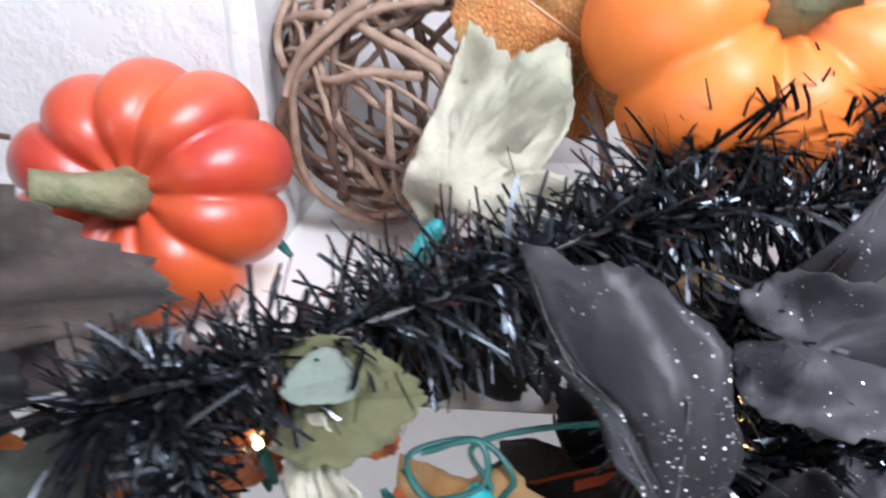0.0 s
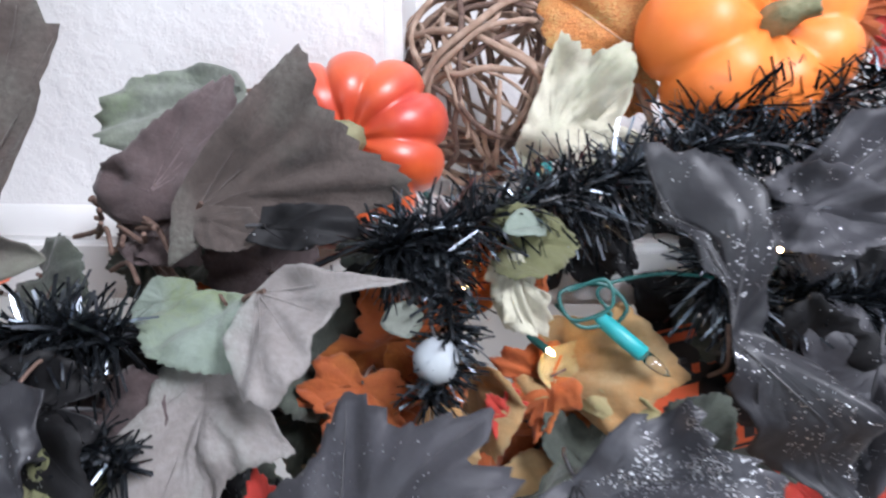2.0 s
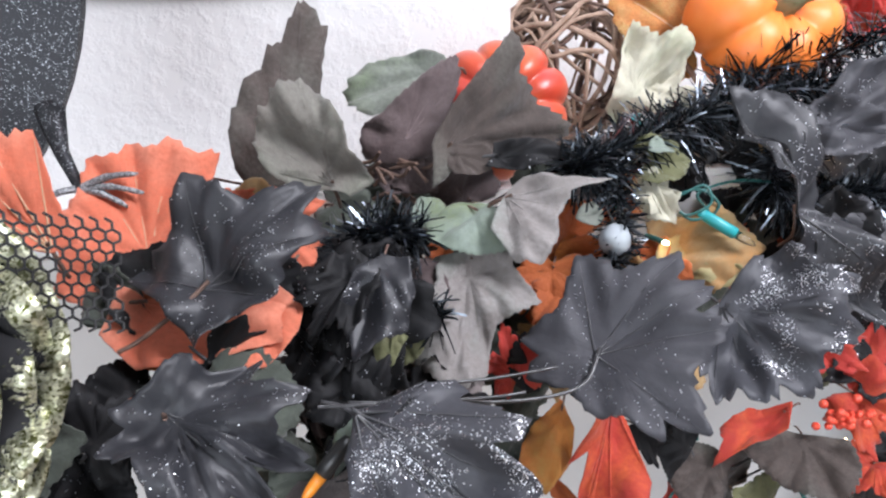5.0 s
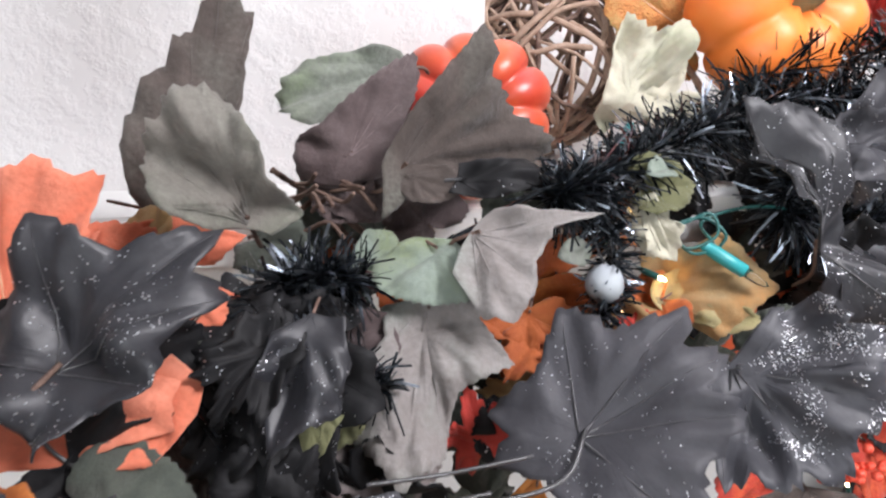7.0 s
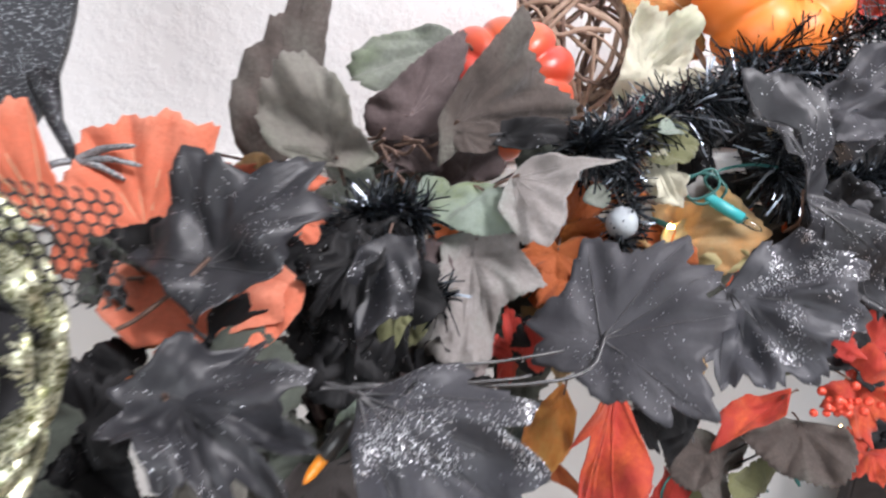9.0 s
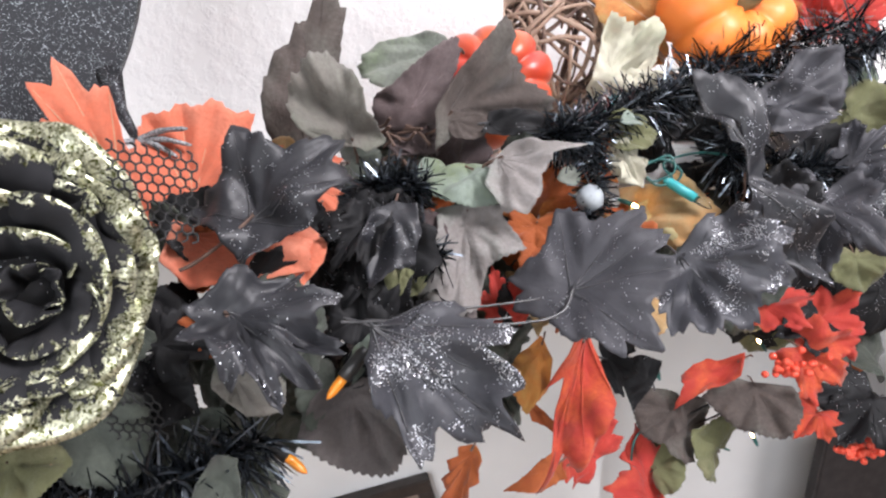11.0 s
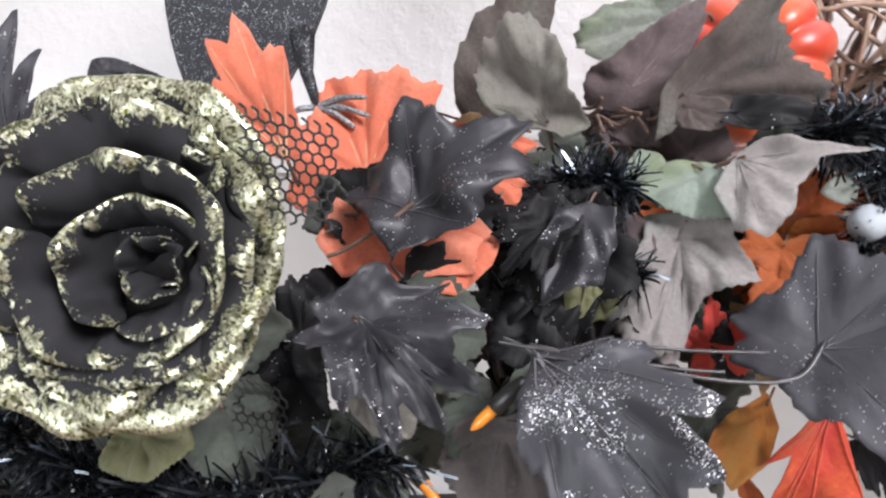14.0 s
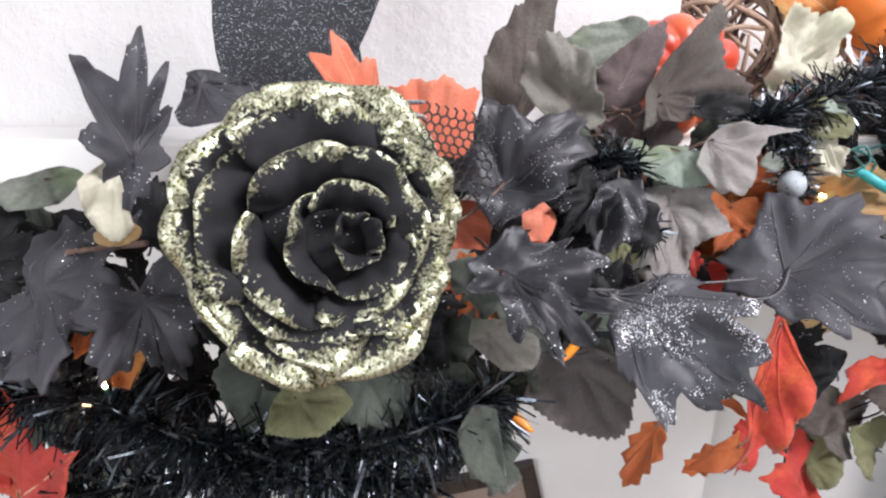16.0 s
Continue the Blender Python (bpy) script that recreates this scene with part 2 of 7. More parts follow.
def rose_cloth():
    """Black velvet petals whose rims are dipped in pale gold glitter; the dip follows the petal's own rim."""
    m, t, s = nodes_of("black_velvet_gold_rim")
    uv = t.nodes.new("ShaderNodeUVMap")
    part_uv = t.nodes.new("ShaderNodeSeparateXYZ")
    t.links.new(uv.outputs[0], part_uv.inputs[0])
    ragged = t.nodes.new("ShaderNodeMath")
    ragged.operation = "MULTIPLY_ADD"
    t.links.new(noise_at(t, 48, 6, 0.72), ragged.inputs[0])
    ragged.inputs[1].default_value = 0.8
    t.links.new(part_uv.outputs[1], ragged.inputs[2])
    flecked = t.nodes.new("ShaderNodeMath")
    flecked.operation = "MULTIPLY_ADD"
    t.links.new(noise_at(t, 380, 3, 0.7), flecked.inputs[0])
    flecked.inputs[1].default_value = 0.42
    t.links.new(ragged.outputs[0], flecked.inputs[2])
    rim = ramp(t, flecked.outputs[0], 1.525, 1.565)
    at = t.nodes.new("ShaderNodeTexCoord")
    cells = node(t, "ShaderNodeTexVoronoi", Scale=900.0)
    t.links.new(at.outputs["Object"], cells.inputs["Vector"])
    pick = t.nodes.new("ShaderNodeSeparateColor")
    t.links.new(cells.outputs["Color"], pick.inputs[0])
    gold = mixed(t, pick.outputs[0], (0.075, 0.082, 0.012), (0.90, 0.91, 0.70))
    velvet = mixed(t, ramp(t, noise_at(t, 60, 3), 0.3, 0.7), (0.016, 0.016, 0.0175), (0.028, 0.028, 0.031))
    t.links.new(mixed(t, rim, velvet, gold), s.inputs["Base Color"])
    half = t.nodes.new("ShaderNodeMath")
    half.operation = "MULTIPLY"
    t.links.new(rim, half.inputs[0])
    half.inputs[1].default_value = 0.85
    t.links.new(half.outputs[0], s.inputs["Metallic"])
    t.links.new(ramp(t, rim, 1.889, -0.333), s.inputs["Roughness"])
    s.inputs["Sheen Weight"].default_value = 0.0
    s.inputs["Specular IOR Level"].default_value = 0.2
    s.inputs["Roughness"].default_value = 0.6
    grain = t.nodes.new("ShaderNodeMath")
    grain.operation = "MULTIPLY"
    t.links.new(pick.outputs[1], grain.inputs[0])
    t.links.new(rim, grain.inputs[1])
    bumped(t, s, grain.outputs[0], 0.8, 0.0016)
    return m


def bulb_glass(name, colour, strength):
    m, t, s = nodes_of(name)
    s.inputs["Base Color"].default_value = (*colour, 1)
    s.inputs["Emission Color"].default_value = (*colour, 1)
    s.inputs["Emission Strength"].default_value = strength
    s.inputs["Roughness"].default_value = 0.1
    return m


def veined_leaf():
    """Gold-brown cloth with a raised net of fine veins."""
    m, t, s = nodes_of("gold_veined_cloth")
    at = t.nodes.new("ShaderNodeTexCoord")
    cells = node(t, "ShaderNodeTexVoronoi", Scale=520.0)
    cells.feature = "DISTANCE_TO_EDGE"
    t.links.new(at.outputs["Object"], cells.inputs["Vector"])
    line = ramp(t, cells.outputs["Distance"], 0.03, 0.16)
    ground = mixed(t, ramp(t, noise_at(t, 26, 4), 0.42, 0.6), (0.70, 0.27, 0.075), (0.40, 0.33, 0.12))
    t.links.new(mixed(t, line, (0.52, 0.20, 0.06), ground), s.inputs["Base Color"])
    s.inputs["Roughness"].default_value = 0.65
    bumped(t, s, line, 0.8, 0.0015)
    return m


M["netleaf"] = veined_leaf()
M["wall"], M["floor"], M["glitter_card"], M["rose"] = wall_paint(), floor_boards(), glitter_black(), rose_cloth()
M["bulb"] = bulb_glass("lit_warm_bulb", (1.0, 0.58, 0.22), 70.0)


# ---- mesh helpers ----
def part(name, bm, material, parent=None, label="", smooth=True):
    me = bpy.data.meshes.new(name)
    bm.to_mesh(me)
    bm.free()
    if material:
        me.materials.append(material)
    if smooth:
        for f in me.polygons:
            f.use_smooth = True
    ob = new(name, me)
    ob.parent = parent
    if label:
        ob["label"] = label
    return ob


def thing(name, at, label, category, group=""):
    ob = new(name)
    ob.location = at
    ob.empty_display_size = 0.01
    return tagged(ob, label, category, group)


def box(name, lo, hi, material, parent=None, label="", bevel=0.0):
    bm = bmesh.new()
    bmesh.ops.create_cube(bm, size=1)
    for v in bm.verts:
        v.co = [lo[k] + (v.co[k] + 0.5) * (hi[k] - lo[k]) for k in range(3)]
    if bevel:
        bmesh.ops.bevel(bm, geom=bm.edges[:], offset=bevel, segments=3, affect="EDGES")
    return part(name, bm, material, parent, label, False)


def tube(bm, points, radii, sides=6):
    """A round tube along points; radii: one number, or one for each point."""
    points = [Vector(p) for p in points]
    if not isinstance(radii, (list, tuple)):
        radii = [radii] * len(points)
    rings, up = [], Vector((0.31, 0.22, 0.93))
    for k, p in enumerate(points):
        d = (points[min(k + 1, len(points) - 1)] - points[max(k - 1, 0)]).normalized()
        a = d.cross(up)
        if a.length < 1e-4:
            a = d.cross(Vector((1, 0, 0)))
        a.normalize()
        b = d.cross(a)
        up = -b if b.dot(up) < 0 else b
        rings.append([bm.verts.new(p + radii[k] * (math.cos(w) * a + math.sin(w) * b)) for w in [2 * math.pi * i / sides for i in range(sides)]])
    for r, q in zip(rings, rings[1:]):
        for i in range(sides):
            bm.faces.new((r[i], r[(i + 1) % sides], q[(i + 1) % sides], q[i]))
    for r in (rings[0], rings[-1]):
        bm.faces.new(r)
    return bm


def curved(points, steps=8):
    """A smooth run of points through the given ones."""
    p = [Vector(q) for q in points]
    p = [2 * p[0] - p[1], *p, 2 * p[-1] - p[-2]]
    out = []
    for a, b, c, d in zip(p, p[1:], p[2:], p[3:]):
        for i in range(steps):
            t = i / steps
            out.append(0.5 * (2 * b + (c - a) * t + (2 * a - 5 * b + 4 * c - d) * t * t + (3 * b - a - 3 * c + d) * t ** 3))
    out.append(p[-2])
    return out


# ---- the room ----
WALL_Y, CORNER_X, BACK_Y, LOW_Y = 0.290, 0.0180, 0.430, 0.560
tagged(box("wall_north", (-2.4, WALL_Y, 1.440), (CORNER_X, WALL_Y + 0.5, 2.5), M["wall"], bevel=0.009), "white textured plaster wall above the mantel shelf", "wall", kind="structure")
tagged(box("wall_recess", (CORNER_X - 0.1, BACK_Y, 1.440), (2.4, BACK_Y + 0.3, 2.5), M["wall"]), "white plaster wall set back beside the corner", "wall", kind="structure")
tagged(box("wall_lower", (-2.4, LOW_Y, 0), (0.245, LOW_Y + 0.4, 1.440), M["trim"], bevel=0.004), "smooth white wall below the mantel shelf", "wall", kind="structure")
tagged(box("wall_lower_recess", (0.2, LOW_Y + 0.12, 0), (2.4, LOW_Y + 0.4, 1.440), M["trim"]), "white wall set back below the shelf", "wall", kind="structure")
tagged(box("wall_south", (-2.4, -2.6, 0), (2.4, -2.45, 0.9), M["wall"]), "plain white wall behind the viewer", "wall", kind="structure")
tagged(box("wall_west", (-2.55, -2.6, 0), (-2.4, 1.0, 2.5), M["wall"]), "plain white side wall", "wall", kind="structure")
tagged(box("wall_east", (2.4, -2.6, 0), (2.55, 1.0, 2.5), M["wall"]), "plain white side wall", "wall", kind="structure")
tagged(box("wall_south_lintel", (-2.4, -2.6, 2.2), (2.4, -2.45, 2.5), M["wall"]), "plain white wall over the window", "wall", kind="structure")
tagged(box("wall_south_side", (-0.2, -2.6, 0.9), (2.4, -2.45, 2.2), M["wall"]), "plain white wall beside the window", "wall", kind="structure")
tagged(box("wall_south_pier", (-2.4, -2.6, 0.9), (-2.2, -2.45, 2.2), M["wall"]), "plain white wall beside the window", "wall", kind="structure")
tagged(box("floor", (-2.6, -2.7, -0.1), (2.6, 1.0, 0), M["floor"]), "wooden floor of the room", "floor", kind="structure")
tagged(box("ceiling", (-2.6, -2.7, 2.5), (2.6, 1.0, 2.6), M["wall"]), "plain white ceiling", "ceiling", kind="structure")
tagged(box("mantel_shelf", (-2.4, 0.232, 1.440), (2.4, 0.445, 1.474), M["trim"], bevel=0.004), "white painted mantel shelf under the garland", "shelf", kind="structure")


# ---- leaves ----
MAPLE = [(0.0, 1.0), (0.06, 0.88), (0.15, 0.86), (0.17, 0.74), (0.27, 0.70), (0.27, 0.55), (0.38, 0.56), (0.46, 0.66), (0.56, 0.62), (0.84, 0.66),
         (0.76, 0.50), (0.84, 0.40), (0.70, 0.30), (0.58, 0.18), (0.66, 0.08), (0.74, -0.08), (0.54, -0.14), (0.44, -0.26), (0.22, -0.20), (0.03, -0.03)]
GRAPE = [(0.0, 1.0), (0.10, 0.90), (0.20, 0.87), (0.29, 0.77), (0.38, 0.72), (0.46, 0.60), (0.55, 0.54), (0.60, 0.41), (0.66, 0.31), (0.66, 0.18),
         (0.68, 0.05), (0.61, -0.08), (0.54, -0.18), (0.40, -0.23), (0.27, -0.27), (0.12, -0.20), (0.03, -0.03)]
ROUND = [(0.0, 1.0), (0.14, 0.95), (0.29, 0.84), (0.42, 0.68), (0.50, 0.46), (0.50, 0.22), (0.45, 0.02), (0.33, -0.12), (0.16, -0.13), (0.03, -0.03)]
OVAL = [(0.0, 1.0), (0.12, 0.93), (0.24, 0.80), (0.33, 0.62), (0.37, 0.42), (0.33, 0.22), (0.22, 0.08), (0.05, -0.01)]
SLIM = [(0.0, 1.0), (0.06, 0.88), (0.12, 0.84), (0.11, 0.70), (0.20, 0.62), (0.15, 0.48), (0.22, 0.34), (0.15, 0.22), (0.17, 0.10), (0.03, 0.0)]
HEARTS = {"maple": (MAPLE, 0.05, ((0, 0.95), (0.80, 0.58), (-0.80, 0.58), (0.66, -0.08), (-0.66, -0.08))),
          "grape": (GRAPE, 0.06, ((0, 0.95), (0.52, 0.50), (-0.52, 0.50), (0.55, -0.02), (-0.55, -0.02))),
          "round": (ROUND, 0.045, ((0, 0.95), (0.40, 0.55), (-0.40, 0.55), (0.40, 0.10), (-0.40, 0.10))),
          "oval": (OVAL, 0.02, ((0, 0.9),)), "slim": (SLIM, 0.03, ((0, 0.95),))}


def outline(keys, teeth, seed):
    """The leaf's rim, finely stepped, with small uneven teeth."""
    rng = random.Random(seed)
    full = [*[(-x, y) for x, y in reversed(keys)], *keys[1:]]
    full = [(x + rng.uniform(-0.025, 0.025), y + rng.uniform(-0.025, 0.025)) for x, y in full]
    rim = []
    for (x0, y0), (x1, y1) in zip(full, full[1:]):
        n = max(2, int(math.hypot(x1 - x0, y1 - y0) / 0.042))
        for i in range(n):
            f = i / n
            push = 1 + (teeth * rng.uniform(0.2, 1.0) if i % 2 else 0)
            rim.append(((x0 + (x1 - x0) * f) * push, 0.2 + (y0 + (y1 - y0) * f - 0.2) * push))
    rim.append(full[-1])
    return rim


def lobed_rim(lobes, notch, teeth, seed):
    """The rim of a leaf of uneven lobes, each (angle from the main tip, reach, and how far its edge to the next stays out)."""
    rng = random.Random(seed)
    rim = []
    for k, lobe in enumerate(lobes):
        after = lobes[(k + 1) % len(lobes)]
        a0, r0 = radians(lobe[0]), lobe[1]
        a1, r1 = radians(after[0]), after[1]
        gap = (a1 - a0) % (2 * math.pi)
        keep = lobe[2] if len(lobe) > 2 else notch
        p0 = Vector((r0 * math.sin(a0), r0 * math.cos(a0)))
        p1 = Vector((r1 * math.sin(a1), r1 * math.cos(a1)))
        if gap > radians(125):
            low = Vector((0.02 * math.sin(a0 + gap / 2), 0.02 * math.cos(a0 + gap / 2)))
        else:
            low = (p0 + p1) / 2 * keep
        n = max(4, int((p0 - p1).length / 0.036))
        for i in range(n):
            f = i / n
            # an edge that runs in to the notch and out again
            w = 1 - abs(2 * f - 1)
            w = w * (0.55 + 0.45 * w) if keep < 0.98 else math.sin(w * math.pi / 2)
            p = p0.lerp(p1, f) + (low - (p0 + p1) / 2) * w
            if i and keep < 0.90:
                p *= 1 + 2.2 * teeth * ((i % 4) / 3 - 0.35) * rng.uniform(0.5, 1.0)
            elif i:
                p *= 1 + teeth * (1.5 * (i % 3) / 2 - 0.6) * rng.uniform(0.5, 1.2) + 0.6 * teeth * noise.noise(Vector((k + f, seed, 0)) * 2.5)
            rim.append((p.x, p.y))
    return rim


def leaf(shape, base, tip, face, wide, colour, label, bend=0.5, cup=0.4, wave=0.05, seed=0, veins="", stalk=None, name="leaf", category="artificial leaf", group="garland leaves",
         lobes=(), notch=0.6, teeth=0.03, fold=0.0, ruffle=0.0, pleat=0.12):
    """A cloth leaf from where its stalk joins to its tip; face: the way its upper side looks."""
    if lobes:
        rim = lobed_rim(lobes, notch, teeth, seed)
        long = sorted(lobes, key=lambda q: -q[1])[:5]
        ribs = [(0.96 * q[1] * math.sin(radians(q[0])), 0.96 * q[1] * math.cos(radians(q[0]))) for q in long]
        middle = (0.35 * sum(q[0] for q in rim) / len(rim), 0.35 * sum(q[1] for q in rim) / len(rim))
    else:
        keys, teeth, ribs = HEARTS[shape]
        rim = outline(keys, teeth, seed)
        middle = (0.0, 0.12)
    off = Vector((seed * 3.7, seed * 1.3, 0.0))
    wave, crease = 1.7 * wave, 1.5 * wave

    def surface(x, y):
        z = wave * (noise.noise(Vector((x * 2.1, y * 2.1, 0)) + off) * 1.6 + 0.4 * noise.noise(Vector((x * 5, y * 5, 3)) + off))
        for rx, ry in ribs:
            n = math.hypot(rx, ry)
            along = (x * rx + y * ry) / n
            if along > 0:
                z -= (0.022 if lobes else 0.05) * math.exp(-((x * ry - y * rx) / n / 0.07) ** 2) * min(1.0, along * 3)
        side = (y - 0.75 * abs(x)) * 4.2 + 0.4 * noise.noise(Vector((x, y, 7)) + off)
        z += 0.011 * math.sin(2 * math.pi * side) * min(1.0, abs(x) * 5)
        z += crease * abs(noise.noise(Vector((x * 1.6 + 9, y * 1.6, 11)) + off))
        if lobes:
            turn_at, out = math.degrees(math.atan2(x, y)), math.hypot(x, y)
            gaps = [abs((turn_at - q[0] + 180) % 360 - 180) for q in lobes]
            z += pleat * out * min(1.0, min(gaps) / 22) * min(1.0, 2.5 * out)
            z += 0.9 * wave * abs(noise.noise(Vector((x * 3.1, y * 3.1, 31)) + off)) * min(1.0, 3 * out)
        z += fold * math.sqrt(x * x + 0.004)
        z += 0.10 * ruffle * min(1.0, x * x + y * y) * noise.noise(Vector((x * 4.5, y * 4.5, 23)) + off)
        far = min(1.0, x * x + (y - 0.3) ** 2) if shape in ("grape", "round") else 0.0
        z += 1.1 * wave * far * noise.noise(Vector((x * 4.2, y * 4.2, 17)) + off)
        ay, ax = bend * y, cup * x
        py = math.sin(ay) / bend if abs(bend) > 1e-3 else y
        pz = -(1 - math.cos(ay)) / bend if abs(bend) > 1e-3 else 0
        px = math.sin(ax) / cup if abs(cup) > 1e-3 else x
        qz = (1 - math.cos(ax)) / cup if abs(cup) > 1e-3 else 0
        return Vector((px * wide, py + math.sin(ay) * (z + qz) * 0.6, pz + (z + qz) * math.cos(ay)))

    base, tip, face = Vector(base), Vector(tip), Vector(face)
    end = surface(0, 1.0)
    turn = math.atan2(end.z, end.y)
    size = (tip - base).length / math.hypot(end.y, end.z)
    y_axis = (tip - base).normalized()
    x_axis = y_axis.cross(face).normalized()
    z_axis = x_axis.cross(y_axis)
    frame_m = Matrix((x_axis, y_axis, z_axis)).transposed().to_4x4()
    m = Matrix.Translation(base) @ frame_m @ Matrix.Rotation(-turn, 4, "X")
    bm = bmesh.new()
    steps = (0.0, 0.16, 0.32, 0.48, 0.64, 0.78, 0.90, 1.0) if lobes else (0.0, 0.22, 0.45, 0.66, 0.84, 1.0)
    rings = []
    for s in steps[1:]:
        rings.append([bm.verts.new(size * surface(middle[0] * (1 - s) + x * s, middle[1] * (1 - s) + y * s)) for x, y in rim])
    mid = bm.verts.new(size * surface(*middle))
    n = len(rim)
    for i in range(n):
        bm.faces.new((mid, rings[0][(i + 1) % n], rings[0][i]))
        for r, q in zip(rings, rings[1:]):
            bm.faces.new((r[i], r[(i + 1) % n], q[(i + 1) % n], q[i]))
    bmesh.ops.recalc_face_normals(bm, faces=bm.faces[:])
    ob = part(name, bm, M[colour])
    thick = ob.modifiers.new("thickness", "SOLIDIFY")
    thick.thickness = 0.0005
    ob.matrix_world = m
    tagged(ob, label, category, group)
    for rx, ry in ribs:
        vb = bmesh.new()
        run = [size * (surface(rx * f, ry * f) + Vector((0, 0, 0.006))) for f in (0.03, 0.2, 0.4, 0.6, 0.8, 0.97)]
        tube(vb, run, [size * ((0.006 if lobes else 0.0085) if veins else 0.006) * k for k in (1.2, 1.0, 0.85, 0.65, 0.45, 0.2)], 4)
        part("vein", vb, M[veins or colour], ob)
    if not stalk and shape != "oval":
        stalk = [base - 0.14 * (tip - base) - 0.10 * size * z_axis, base - 0.20 * (tip - base) - 0.25 * size * z_axis]
    if stalk:
        sb = bmesh.new()
        inverse = m.inverted()
        tube(sb, curved([Vector((0, size * 0.06, size * 0.01)), *[inverse @ Vector(p) for p in stalk]], 5), 0.0009 if size > 0.05 else 0.0007, 6)
        part("stem", sb, M["stem" if colour in ("black", "glitter", "shadeblack") else "twig"], ob, "thin wrapped wire stem")
    return ob




# ---- things of their own shape ----
def along(direction):
    """The turn that lays the z axis along a direction."""
    return Vector(direction).normalized().to_track_quat("Z", "Y").to_matrix().to_4x4()


def pumpkin(centre, axis, radius, height, ribs, colour, label, stem_long, lean=1.0):
    ob = thing("pumpkin", centre, label, "pumpkin")
    ob.matrix_world = Matrix.Translation(centre) @ along(axis)
    bm = bmesh.new()
    rows, cols = 30, ribs * 12
    grid = []
    for i in range(rows + 1):
        a = math.pi * i / rows
        ring = []
        for j in range(cols):
            w = 2 * math.pi * j / cols
            swell = abs(math.sin(w * ribs / 2))
            r = radius * (0.86 + 0.14 * swell ** 0.55) * math.sin(a) ** 0.85
            r *= 1 + 0.035 * math.sin(w * 2 + 0.7) + 0.02 * math.sin(w * 3)
            z = height / 2 * math.cos(a) * (0.90 + 0.10 * swell)
            z -= 0.20 * height * math.exp(-(math.sin(a) / 0.32) ** 2) * (1 if i < rows / 2 else -1)
            ring.append(bm.verts.new((r * math.cos(w), r * math.sin(w), z)))
        grid.append(ring)
    for r, q in zip(grid, grid[1:]):
        for j in range(cols):
            bm.faces.new((r[j], r[(j + 1) % cols], q[(j + 1) % cols], q[j]))
    bmesh.ops.remove_doubles(bm, verts=bm.verts[:], dist=1e-5)
    bmesh.ops.recalc_face_normals(bm, faces=bm.faces[:])
    part("body", bm, M[colour], ob)
    sb = bmesh.new()
    low = height * 0.30
    run = curved([(0, 0, low - 0.003), (0.001, 0, low + stem_long * 0.4), (0.004 * lean, 0.001, low + stem_long * 0.8), (0.009 * lean, 0.002, low + stem_long * 1.10)], 6)
    tube(sb, run, [0.0098 * (1 - 0.45 * min(1, k / len(run) * 1.6)) for k in range(len(run))], 14)
    for k, v in enumerate(sb.verts):
        if k % 2:
            v.co *= 1.0
            v.co.x *= 0.9
            v.co.y *= 0.9
    part("stem", sb, M["pumpkinstem"], ob, "ridged dry green stem")
    return ob


def vine_ball(centre, radius):
    ob = thing("vine_ball", centre, "round ball of woven brown dried vine", "vine ball")
    rng = random.Random(5)
    for k in range(64):
        n = Vector((rng.gauss(0, 1), rng.gauss(0, 1), rng.gauss(0, 1))).normalized()
        a = n.orthogonal().normalized()
        b = n.cross(a)
        start, span = rng.uniform(0, 6.3), rng.uniform(1.6, 4.6)
        lift, off = rng.uniform(0.80, 1.02), rng.uniform(-0.55, 0.55)
        run = []
        for i in range(22):
            w = start + span * i / 21
            r = radius * lift * (1 + 0.05 * noise.noise(Vector((k * 2.3, i * 0.25, 0))))
            p = (math.cos(w) * a + math.sin(w) * b) * math.sqrt(1 - off * off) + n * off
            p += 0.10 * Vector((noise.noise(Vector((k, i * 0.3, 5))), noise.noise(Vector((k, i * 0.3, 9))), noise.noise(Vector((k, i * 0.3, 14)))))
            run.append(p.normalized() * r)
        bm = bmesh.new()
        thick = rng.uniform(0.0010, 0.0023)
        tube(bm, run, [thick * (1 + 0.2 * noise.noise(Vector((k, i * 0.6, 30)))) for i in range(22)], 6)
        part("vine", bm, M["vine"] if rng.random() < 0.7 else M["twig"], ob)
    return ob


def berry(centre, radius, label):
    ob = thing("berry", centre, label, "berry")
    bm = bmesh.new()
    bmesh.ops.create_uvsphere(bm, u_segments=24, v_segments=16, radius=radius)
    for v in bm.verts:
        v.co *= 1 + 0.05 * noise.noise(v.co * 180)
        v.co.z *= 1.06
    part("fruit", bm, M["berry"], ob)
    bm = bmesh.new()
    tube(bm, curved([(0, 0, radius * 0.9), (-0.002, 0.004, radius * 1.5), (-0.003, 0.012, radius * 2.2)], 4), 0.0007, 5)
    part("wire", bm, M["stem"], ob)
    return ob


def berry_cluster(centre):
    ob = thing("berry_cluster", centre, "cluster of small red glittered berries", "berries")
    rng = random.Random(int(centre[0] * 1000))
    for k in range(34):
        bm = bmesh.new()
        bmesh.ops.create_icosphere(bm, subdivisions=2, radius=0.0033 * rng.uniform(0.8, 1.15))
        b = part("small_berry", bm, M["redberry"], ob)
        b.location = (rng.gauss(0, 0.010), rng.gauss(0, 0.005), rng.gauss(0, 0.005))
    return ob


